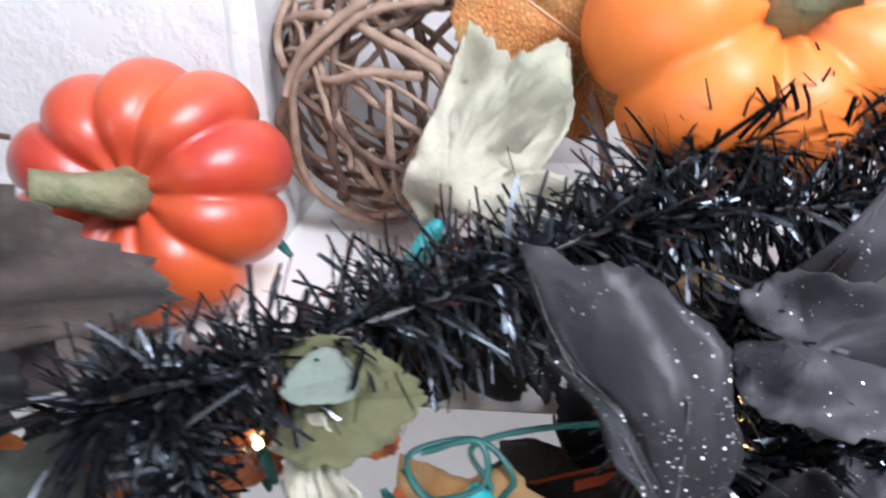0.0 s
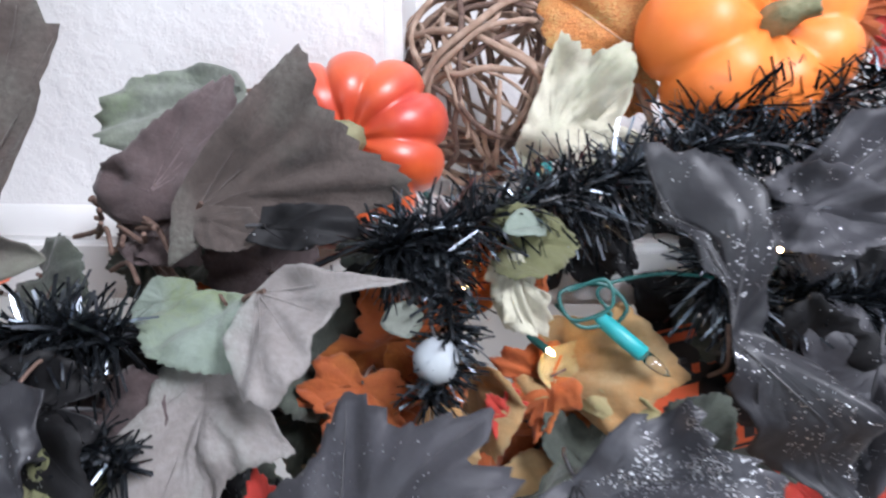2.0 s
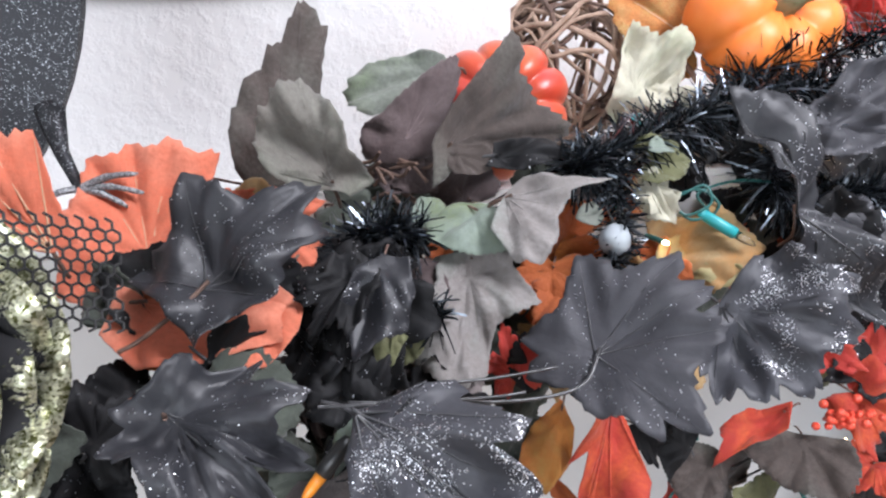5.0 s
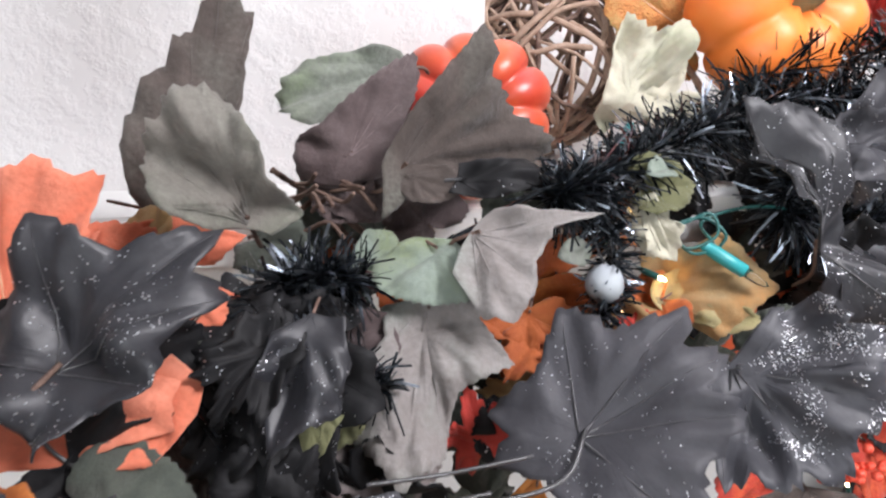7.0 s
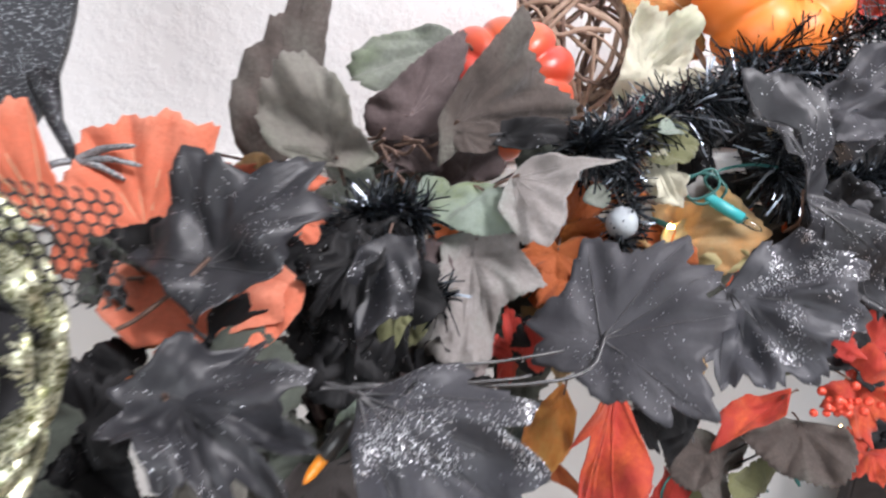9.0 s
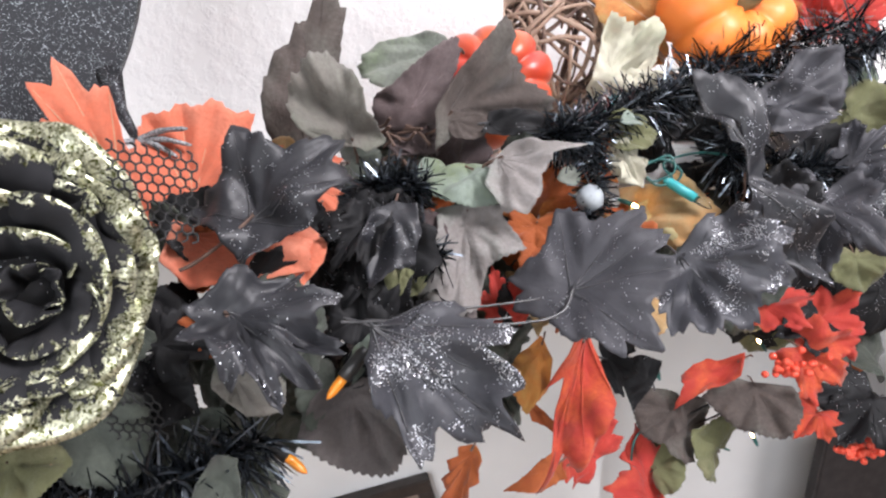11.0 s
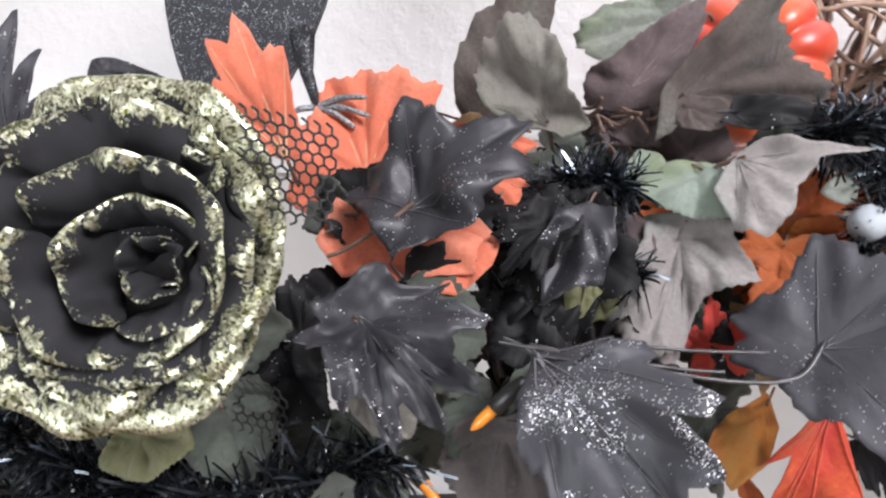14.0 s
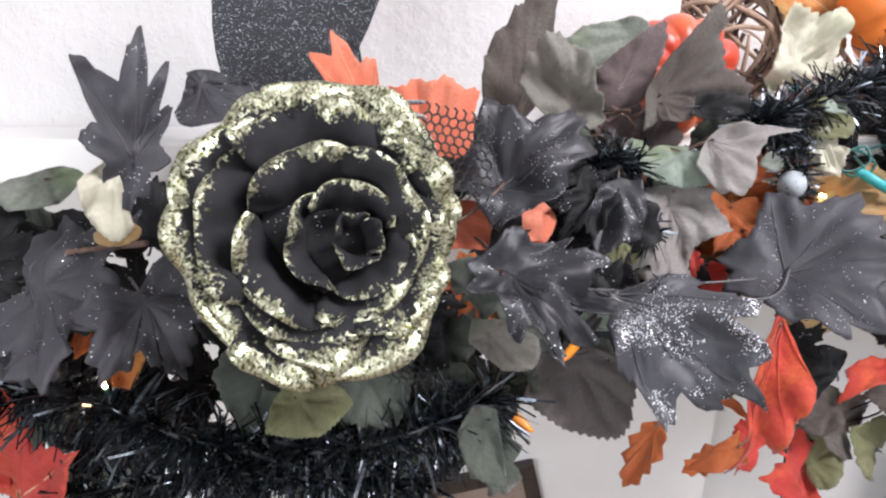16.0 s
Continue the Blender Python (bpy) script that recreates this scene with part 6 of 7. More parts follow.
# ---- large black and glittered maple leaves ----
leaf("lobed", (0.0119, 0.0760, 1.4293), (0.0598, 0.0964, 1.4689), (-0.34, -0.60, 0.72), 1.0, "black", "black satin cloth maple leaf with silver glitter specks", 0.12, 0.12, 0.040, 401, veins="vein", stalk=[(0.0030, 0.0640, 1.4215), (-0.0247, 0.0580, 1.4201), (-0.0670, 0.0520, 1.4268), (-0.1009, 0.0480, 1.4327)], lobes=((-148, 0.52), (-114, 0.55), (-47, 0.77), (0, 1.0), (20, 0.97), (41, 0.9), (89, 0.91), (106, 0.73), (139, 0.45)), notch=0.79, teeth=0.040, pleat=0.03)
leaf("lobed", (0.0890, 0.1070, 1.4343), (0.1190, 0.0682, 1.3992), (-0.34, -0.76, 0.55), 1.0, "glitter", "black cloth maple leaf thick with silver glitter", 0.30, 0.30, 0.090, 402, veins="vein", lobes=((-106, 0.5), (-92, 0.78), (-61, 1.08), (-37, 1.07), (0, 1.0), (22, 0.85), (47, 0.85), (60, 0.6), (97, 0.2)), notch=0.84, teeth=0.050)
leaf("lobed", (-0.0983, 0.0400, 1.4334), (-0.0326, -0.0065, 1.3938), (-0.10, -0.72, 0.68), 1.0, "glitter", "black cloth maple leaf thick with silver glitter", 0.20, 0.20, 0.080, 403, veins="vein", stalk=[(-0.1037, 0.0460, 1.4327), (-0.1119, 0.0480, 1.4344)], lobes=((-57, 0.35), (-54, 0.47), (-32, 0.77), (-13, 0.87), (0, 1.0), (8, 0.85), (32, 0.79), (48, 0.44), (58, 0.21)), notch=0.79, teeth=0.050)
leaf("lobed", (-0.1577, 0.0060, 1.4620), (-0.1334, -0.0273, 1.4314), (0.08, -0.64, 0.76), 1.0, "jet", "jet black satin cloth leaf, deeply creased", 0.30, 0.30, 0.100, 404, veins="vein", lobes=((-131, 0.34), (-87, 0.69), (-64, 0.95), (-36, 1.06), (-19, 1.02), (0, 1.0), (22, 0.68), (76, 0.44), (120, 0.3)), notch=0.69, teeth=0.060, pleat=0.22)
leaf("lobed", (-0.1532, 0.0570, 1.4839), (-0.1059, 0.0814, 1.5162), (-0.10, -0.72, 0.69), 1.0, "jet", "jet black satin cloth leaf, deeply creased", 0.20, 0.30, 0.100, 405, veins="vein", stalk=[(-0.1608, 0.0500, 1.4788), (-0.1764, 0.0460, 1.4687), (-0.1838, 0.0440, 1.4657)], lobes=((-125, 0.54, 0.76), (-54, 0.73, 0.76), (0, 1.0), (22, 0.86), (54, 0.51), (133, 0.39, 0.72)), notch=0.84, teeth=0.030, pleat=0.05)
leaf("lobed", (0.1920, 0.2050, 1.4978), (0.2429, 0.2017, 1.5486), (-0.31, -0.92, 0.25), 1.0, "black", "black satin cloth maple leaf with silver glitter specks", 0.20, 0.40, 0.060, 406, veins="vein", lobes=((-59, 0.19), (-22, 0.7), (0, 1.0), (18, 0.85), (38, 0.72), (108, 0.43), (142, 0.22)), notch=0.97, teeth=0.015)
leaf("lobed", (-0.0825, 0.0920, 1.4789), (-0.0985, 0.0643, 1.4420), (0.05, -0.81, 0.59), 1.0, "jet", "jet black satin cloth leaf, deeply creased", 0.20, 0.50, 0.080, 407, lobes=((-101, 0.24), (-55, 0.45), (-33, 0.73), (0, 1.0), (27, 0.6), (49, 0.29)), notch=0.93, teeth=0.020)
leaf("lobed", (-0.3191, 0.0320, 1.5046), (-0.3145, 0.0513, 1.5609), (0.42, -0.87, 0.26), 1.0, "black", "black satin cloth maple leaf with silver glitter specks", 0.25, 0.35, 0.050, 408, veins="vein", lobes=((-178, 0.51), (-135, 0.27), (-73, 0.38), (-33, 0.82), (0, 1.0), (15, 0.78), (30, 0.49), (86, 0.26), (155, 0.3)), notch=0.62, teeth=0.040)

# ---- orange maple leaves beside the bird ----
leaf("lobed", (-0.1894, 0.1080, 1.4791), (-0.1954, 0.1302, 1.5288), (0.15, -0.90, 0.42), 1.0, "orange", "bright orange cloth maple leaf with pale veins", 0.10, 0.15, 0.030, 410, veins="palevein", lobes=((-168, 0.6), (-103, 0.75), (-54, 0.73), (-20, 0.99), (0, 1.0), (19, 1.05), (40, 1.1), (58, 0.65), (108, 0.55)), notch=0.93, teeth=0.030)
leaf("lobed", (-0.2135, 0.0750, 1.4973), (-0.2357, 0.0822, 1.5581), (0.40, -0.88, 0.25), 1.0, "orange", "bright orange cloth maple leaf with pale veins", 0.15, 0.20, 0.030, 411, veins="palevein", lobes=((-57, 0.36), (-27, 0.65), (-14, 0.92), (0, 1.0), (19, 0.73), (97, 0.15)), notch=0.82, teeth=0.030)
leaf("lobed", (-0.1850, 0.0750, 1.4730), (-0.1259, 0.0829, 1.4650), (0.18, -0.85, 0.50), 1.0, "orange", "bright orange cloth maple leaf with pale veins", 0.15, 0.20, 0.030, 412, lobes=((-140, 0.18), (0, 1.0), (17, 1.02), (44, 0.64), (87, 0.47), (138, 0.33)), notch=0.97, teeth=0.010)
leaf("lobed", (-0.1292, 0.1060, 1.4844), (-0.1008, 0.1084, 1.4767), (0.20, -0.85, 0.48), 1.0, "orange", "bright orange cloth maple leaf with pale veins", 0.10, 0.10, 0.020, 413, lobes=((-21, 0.42), (0, 1.0), (51, 0.59), (99, 0.51)), notch=0.97, teeth=0.010)
leaf("lobed", (-0.1535, 0.1280, 1.4968), (-0.1093, 0.1393, 1.4937), (0.25, -0.85, 0.46), 1.0, "orange", "bright orange cloth maple leaf with pale veins", 0.15, 0.25, 0.040, 414, lobes=((-151, 0.21), (-28, 0.46), (0, 1.0), (19, 0.74), (53, 0.29), (158, 0.37)), notch=1.00, teeth=0.015)
leaf("lobed", (-0.1291, 0.0800, 1.4632), (-0.1505, 0.0638, 1.4461), (0.18, -0.82, 0.55), 1.0, "orange", "bright orange cloth maple leaf with pale veins", 0.10, 0.10, 0.030, 415, lobes=((-133, 0.32), (-79, 0.41), (-31, 0.81), (0, 1.0), (34, 0.49), (136, 0.32)), notch=1.04, teeth=0.010)

# ---- grey-brown leaf sprays ----
leaf("lobed", (-0.1316, 0.1500, 1.5027), (-0.1147, 0.1838, 1.5901), (0.10, -0.93, 0.34), 1.0, "brown", "grey-brown cloth leaf with a toothed rim", 0.15, 0.25, 0.040, 420, lobes=((-102, 0.19, 1.07), (-66, 0.3, 1.07), (-35, 0.48, 1.06), (-17, 0.61, 1.06), (-7, 0.75, 1.06), (0, 1.0, 0.97), (9, 0.92, 0.98), (15, 0.56, 1.07), (35, 0.21, 1.07)), notch=1.06, teeth=0.035, ruffle=0.60)
leaf("lobed", (-0.1028, 0.1100, 1.5081), (-0.1168, 0.1207, 1.5546), (0.10, -0.96, 0.25), 1.0, "moss", "mossy grey cloth leaf with a toothed rim", 0.35, 0.35, 0.110, 421, lobes=((-84, 0.23), (-55, 0.63), (-35, 0.83), (-18, 0.93), (0, 1.0), (9, 0.86), (24, 0.62), (37, 0.37), (107, 0.39), (141, 0.18)), notch=1.07, teeth=0.035, fold=-0.25, ruffle=0.90)
leaf("lobed", (-0.0460, 0.1500, 1.5145), (-0.0083, 0.1655, 1.5719), (0.30, -0.95, 0.06), 1.0, "brown", "grey-brown cloth leaf with a toothed rim", 0.15, 0.10, 0.040, 422, lobes=((-103, 0.12, 1.04), (-30, 0.25, 1.06), (-13, 0.49, 1.04), (0, 1.0, 1.01), (17, 0.83, 1.04), (39, 0.91, 1.07), (54, 1.16, 1.07), (61, 0.96, 1.07), (71, 0.51, 1.04), (135, 0.15, 1.04), (176, 0.3, 0.97)), notch=1.05, teeth=0.030, fold=-0.30, ruffle=0.90, pleat=0.05)
leaf("lobed", (-0.0392, 0.1980, 1.5517), (-0.0972, 0.1928, 1.5371), (-0.05, -0.86, 0.50), 1.0, "sage", "sage grey-green cloth leaf with a toothed rim", 0.20, 0.50, 0.060, 423, lobes=((-85, 0.09), (-23, 0.53), (-17, 0.87), (0, 1.0), (18, 0.77), (30, 0.42), (85, 0.1)), notch=1.07, teeth=0.035, fold=0.25, ruffle=0.50)
leaf("lobed", (-0.0671, 0.1640, 1.5181), (-0.0371, 0.1766, 1.5601), (-0.02, -0.95, 0.30), 1.0, "plum", "plum-grey cloth leaf with pressed veins", 0.25, 0.40, 0.060, 424, veins="plumvein", lobes=((-146, 0.45), (-106, 0.46), (-69, 0.35), (-14, 0.69), (0, 1.0), (11, 0.82), (26, 0.54), (89, 0.31), (177, 0.28)), notch=1.04, teeth=0.030, fold=-0.30, ruffle=0.40)
leaf("lobed", (-0.0439, 0.1500, 1.5121), (-0.0222, 0.1458, 1.5067), (-0.05, -0.88, 0.47), 1.0, "brown", "grey-brown cloth leaf with a toothed rim", 0.30, 0.30, 0.050, 425, lobes=((-130, 0.22), (-29, 0.81), (0, 1.0), (21, 0.82), (64, 0.48), (134, 0.28)), notch=1.07, teeth=0.030)
leaf("lobed", (-0.0688, 0.1650, 1.4993), (-0.0578, 0.1604, 1.4904), (-0.02, -0.90, 0.44), 1.0, "plum", "plum-grey cloth leaf with pressed veins", 0.30, 0.30, 0.060, 426, lobes=((-174, 1.1), (-85, 1.12), (0, 1.0), (81, 0.91), (132, 1.09)), notch=1.04, teeth=0.030)
leaf("lobed", (-0.0196, 0.1280, 1.4933), (0.0327, 0.1210, 1.5015), (-0.20, -0.75, 0.63), 1.0, "grey", "warm grey cloth leaf fading to green", 0.15, 0.30, 0.040, 427, lobes=((-36, 0.25, 0.9), (0, 1.0, 0.79), (21, 0.55, 0.93), (50, 0.64, 1.04), (75, 0.78, 0.97), (91, 0.68, 0.97), (121, 0.35)), notch=1.00, teeth=0.015)
leaf("lobed", (-0.0343, 0.1360, 1.4859), (-0.0125, 0.1216, 1.4705), (-0.12, -0.80, 0.58), 1.0, "mint", "pale mint-green curled cloth leaf", 0.55, 0.50, 0.070, 428, lobes=((-65, 0.27), (0, 1.0), (47, 0.85), (93, 1.02), (123, 0.77), (170, 0.31)), notch=1.06, teeth=0.030)
leaf("lobed", (-0.0586, 0.1420, 1.4830), (-0.0709, 0.1383, 1.4782), (0.05, -0.85, 0.52), 1.0, "mint", "pale mint-green curled cloth leaf", 0.40, 0.40, 0.060, 429, lobes=((-157, 0.81), (-39, 0.87), (0, 1.0), (90, 0.66), (164, 0.93)), notch=1.05, teeth=0.030)
leaf("lobed", (-0.0394, 0.1260, 1.4638), (-0.0054, 0.1078, 1.4432), (-0.10, -0.82, 0.56), 1.0, "grey", "warm grey cloth leaf fading to green", 0.20, 0.20, 0.090, 430, lobes=((-99, 0.08), (-34, 0.55, 0.97), (-18, 0.53, 1.0), (0, 1.0, 0.97), (35, 0.86, 0.97), (49, 1.4, 0.97), (63, 1.66), (84, 1.42), (98, 1.07, 0.93), (105, 0.48, 0.97), (143, 0.42, 0.97)), notch=0.97, teeth=0.022, ruffle=0.30)
leaf("lobed", (-0.0620, 0.1120, 1.4283), (-0.0519, 0.0873, 1.3957), (-0.02, -0.80, 0.60), 1.0, "mauve", "mauve-grey cloth leaf with soft veins", 0.20, 0.30, 0.050, 431, lobes=((-163, 0.1), (-55, 0.69), (-24, 0.91), (0, 1.0), (43, 0.88), (72, 0.72), (93, 0.36)), notch=1.00, teeth=0.025)
leaf("lobed", (-0.0760, 0.0920, 1.4581), (-0.0791, 0.0850, 1.4489), (0.05, -0.80, 0.60), 1.0, "olive", "olive-green cloth leaf with a toothed rim", 0.30, 0.40, 0.050, 432, lobes=((-114, 0.35), (-39, 0.7), (0, 1.0), (29, 0.79), (101, 0.42)), notch=1.06, teeth=0.040)
leaf("lobed", (-0.0767, 0.0880, 1.4453), (-0.0827, 0.0795, 1.4345), (0.05, -0.80, 0.60), 1.0, "olive", "olive-green cloth leaf with a toothed rim", 0.30, 0.40, 0.050, 433, lobes=((-142, 0.22), (-48, 0.41), (0, 1.0), (85, 0.26)), notch=1.06, teeth=0.040)
leaf("lobed", (-0.1111, 0.0520, 1.3919), (-0.1160, 0.0288, 1.3606), (-0.15, -0.78, 0.60), 1.0, "mauvedark", "dark mauve-grey cloth leaf with a toothed rim", 0.25, 0.30, 0.050, 434, veins="plumvein", lobes=((-128, 0.25), (-85, 0.83), (-50, 1.06), (-33, 1.23), (0, 1.0), (44, 0.91), (88, 0.39)), notch=1.03, teeth=0.030)
leaf("lobed", (-0.1616, 0.0180, 1.4234), (-0.1540, 0.0066, 1.4098), (0.05, -0.75, 0.66), 1.0, "moss", "mossy grey cloth leaf with a toothed rim", 0.30, 0.40, 0.050, 435, lobes=((-103, 0.62), (-57, 1.29), (-30, 1.42), (0, 1.0), (85, 0.48), (160, 0.48)), notch=1.04, teeth=0.020)

# ---- cream and tan leaves ----
leaf("lobed", (0.0905, 0.2620, 1.5112), (0.1003, 0.2793, 1.5727), (-0.08, -0.96, 0.28), 1.0, "cream", "cream cloth leaf, curled and creased", 0.30, 0.50, 0.160, 440, lobes=((-151, 0.15), (-83, 0.21, 1.0), (-12, 0.49, 1.04), (0, 1.0, 1.0), (18, 0.85, 0.97), (27, 1.07, 1.04), (42, 0.89, 1.0), (49, 0.53, 0.97), (79, 0.28, 0.97)), notch=1.00, teeth=0.030, ruffle=1.30)
leaf("lobed", (0.1042, 0.2520, 1.5129), (0.1421, 0.2467, 1.5219), (-0.23, -0.85, 0.47), 1.0, "cream", "cream cloth leaf, curled and creased", 0.30, 0.40, 0.060, 441, lobes=((-67, 0.22), (-23, 0.67), (0, 1.0), (27, 0.93), (54, 0.66), (65, 0.32)), notch=1.06, teeth=0.030, ruffle=0.50)
leaf("lobed", (0.0867, 0.1880, 1.4311), (0.1444, 0.1607, 1.4420), (-0.44, -0.71, 0.55), 1.0, "tan", "tan and orange cloth leaf, curled", 0.30, 0.40, 0.070, 442, lobes=((-95, 0.35), (-40, 0.51), (-37, 0.75), (-18, 0.85), (0, 1.0), (27, 0.71), (38, 0.67), (42, 0.27), (92, 0.27), (139, 0.24)), notch=1.00, teeth=0.020)
leaf("lobed", (0.0892, 0.1800, 1.4302), (0.1327, 0.1523, 1.4291), (-0.44, -0.71, 0.55), 1.0, "olivetan", "olive and tan cloth leaf, curled", 0.40, 0.50, 0.090, 443, lobes=((-100, 0.22), (-60, 0.48), (-12, 0.66), (0, 1.0), (14, 0.77), (35, 0.22)), notch=1.04, teeth=0.025)
leaf("lobed", (0.0658, 0.1680, 1.4878), (0.0795, 0.1493, 1.4665), (-0.35, -0.80, 0.48), 1.0, "cream", "cream cloth leaf, curled and creased", 0.40, 0.70, 0.060, 444, lobes=((-75, 0.24), (0, 1.0), (23, 0.78), (44, 0.45), (125, 0.12)), notch=1.00, teeth=0.025)

# ---- red and rust leaves below the garland ----
leaf("lobed", (0.0326, 0.1040, 1.3869), (-0.0031, 0.0734, 1.2935), (-0.12, -0.93, 0.35), 1.0, "flame", "crumpled flame-red cloth leaf hanging from the garland", 0.30, 0.30, 0.100, 450, lobes=((-44, 0.15), (-36, 0.42, 0.97), (-11, 0.79, 1.0), (-3, 0.69, 1.07), (0, 1.0, 0.97), (12, 0.29), (21, 0.41, 0.83), (124, 0.05)), notch=0.97, teeth=0.020, ruffle=0.90, pleat=0.04)
leaf("lobed", (0.0090, 0.1150, 1.3773), (-0.0078, 0.0866, 1.3434), (-0.17, -0.71, 0.68), 1.0, "amber", "amber and orange cloth leaf, curled", 0.30, 0.40, 0.080, 451, lobes=((-38, 0.29), (-19, 0.64), (0, 1.0, 0.97), (25, 0.81), (40, 0.47), (141, 0.09)), notch=1.03, teeth=0.020)
leaf("lobed", (-0.0004, 0.1160, 1.3338), (0.0231, 0.0898, 1.3162), (-0.20, -0.66, 0.72), 1.0, "rust", "rust-orange cloth leaf, curled", 0.30, 0.40, 0.080, 452, lobes=((-152, 0.15), (-15, 0.37, 0.97), (0, 1.0, 0.83), (30, 0.34, 0.9)), notch=0.97, teeth=0.020)
leaf("lobed", (0.2011, 0.1960, 1.3025), (0.1419, 0.1853, 1.2665), (-0.33, -0.60, 0.72), 1.0, "flame", "crumpled flame-red cloth leaf hanging from the garland", 0.30, 0.30, 0.100, 453, lobes=((-41, 0.22), (-9, 0.48, 0.97), (0, 1.0, 0.9), (20, 0.72), (38, 0.39), (146, 0.06)), notch=1.00, teeth=0.020, fold=0.30)
leaf("lobed", (0.2129, 0.1920, 1.2816), (0.2208, 0.1540, 1.2529), (-0.42, -0.60, 0.68), 1.0, "brown", "grey-brown cloth leaf with a toothed rim", 0.25, 0.30, 0.050, 454, lobes=((-63, 0.56), (-32, 0.86), (0, 1.0), (45, 0.85), (95, 0.89), (126, 0.41)), notch=1.05, teeth=0.030)
leaf("lobed", (0.1452, 0.1900, 1.2647), (0.1291, 0.1757, 1.2420), (-0.42, -0.60, 0.68), 1.0, "brown", "grey-brown cloth leaf with a toothed rim", 0.25, 0.30, 0.050, 455, lobes=((-43, 0.53), (0, 1.0), (29, 1.11), (74, 1.04), (110, 0.75), (170, 0.41)), notch=1.04, teeth=0.030)
leaf("lobed", (0.0197, 0.1000, 1.2943), (-0.0179, 0.0983, 1.2767), (-0.12, -0.93, 0.35), 1.0, "rust", "rust-orange cloth leaf, curled", 0.20, 0.30, 0.060, 456, lobes=((-87, 0.24), (-33, 0.49), (0, 1.0, 0.9), (23, 0.35), (115, 0.23)), notch=1.00, teeth=0.020)

# ---- crumpled black leaf beside the tinsel ----
leaf("lobed", (0.1528, 0.1500, 1.4674), (0.1167, 0.1743, 1.5375), (0.42, -0.77, 0.48), 1.0, "jet", "long crumpled black cloth leaf beside the tinsel", 0.20, 0.20, 0.140, 460, veins="vein", lobes=((-175, 0.58), (-143, 0.23), (-5, 0.39), (0, 0.73), (0, 1.0), (15, 0.84), (39, 0.53), (109, 0.16), (146, 0.55), (170, 1.1)), notch=0.96, teeth=0.030, ruffle=0.80)

# ---- smaller leaves in the garland ----
leaf("lobed", (-0.1020, 0.0500, 1.4122), (-0.0881, 0.0510, 1.4144), (-0.05, -0.75, 0.66), 1.0, "mint", "pale mint-green curled cloth leaf", 0.40, 0.40, 0.060, 470, lobes=((-137, 0.52), (-58, 0.61), (0, 1.0), (45, 0.6), (148, 0.42)), notch=1.06, teeth=0.030)
leaf("lobed", (-0.0851, 0.0840, 1.4387), (-0.0964, 0.0765, 1.4278), (-0.05, -0.80, 0.60), 1.0, "olive", "olive-green cloth leaf with a toothed rim", 0.30, 0.40, 0.050, 471, lobes=((-137, 0.5), (-51, 0.74), (0, 1.0), (62, 0.62), (143, 0.46)), notch=1.06, teeth=0.040)
leaf("lobed", (-0.2484, -0.0040, 1.4048), (-0.2606, -0.0154, 1.3938), (0.12, -0.75, 0.65), 1.0, "olive", "olive-green cloth leaf with a toothed rim", 0.35, 0.40, 0.060, 472, veins="palevein", lobes=((-149, 0.86), (-117, 1.29), (-71, 1.1), (0, 1.0), (45, 0.49), (147, 0.44)), notch=1.06, teeth=0.030)
leaf("lobed", (-0.3032, 0.0750, 1.5382), (-0.2945, 0.0781, 1.5391), (0.30, -0.92, 0.25), 1.0, "black", "black satin cloth maple leaf with silver glitter specks", 0.30, 0.30, 0.070, 473, lobes=((0, 1.0), (21, 3.45), (51, 3.98), (94, 3.54), (117, 2.3), (123, 0.8)), notch=1.07, teeth=0.020)
leaf("lobed", (-0.3361, 0.0120, 1.4186), (-0.3336, 0.0271, 1.4342), (0.35, -0.70, 0.62), 1.0, "amber", "amber and orange cloth leaf, curled", 0.30, 0.40, 0.070, 474, lobes=((-51, 0.64), (0, 1.0), (80, 0.76), (135, 0.87), (179, 0.6)), notch=1.04, teeth=0.020)
leaf("lobed", (-0.1633, -0.0050, 1.3902), (-0.1547, -0.0246, 1.3686), (-0.05, -0.75, 0.66), 1.0, "deepgreen", "dark green cloth leaf under the garland", 0.30, 0.40, 0.060, 475, lobes=((-116, 0.24), (0, 1.0), (37, 0.77), (86, 0.45), (163, 0.3)), notch=1.06, teeth=0.020)
leaf("lobed", (0.0883, 0.1200, 1.3364), (0.0843, 0.1345, 1.3503), (-0.25, -0.70, 0.66), 1.0, "shadeblack", "deep black cloth leaf with the shade of the garland in its colour", 0.30, 0.30, 0.070, 476, lobes=((-121, 1.16), (-46, 1.33), (0, 1.0), (44, 0.79)), notch=1.00, teeth=0.030)
leaf("lobed", (-0.0222, 0.1460, 1.5112), (0.0135, 0.1476, 1.5068), (0.10, -0.86, 0.50), 1.0, "shadeblack", "deep black cloth leaf with the shade of the garland in its colour", 0.30, 0.30, 0.060, 477, lobes=((-90, 0.19), (-19, 0.88), (0, 1.0), (27, 0.5), (127, 0.21)), notch=1.04, teeth=0.020)
leaf("lobed", (-0.1974, 0.0300, 1.4162), (-0.1786, 0.0224, 1.4029), (0.10, -0.80, 0.60), 1.0, "shadeblack", "deep black cloth leaf with the shade of the garland in its colour", 0.30, 0.30, 0.070, 478, lobes=((-166, 0.7), (-82, 0.81), (0, 1.0), (55, 0.93), (119, 0.73)), notch=1.00, teeth=0.030)
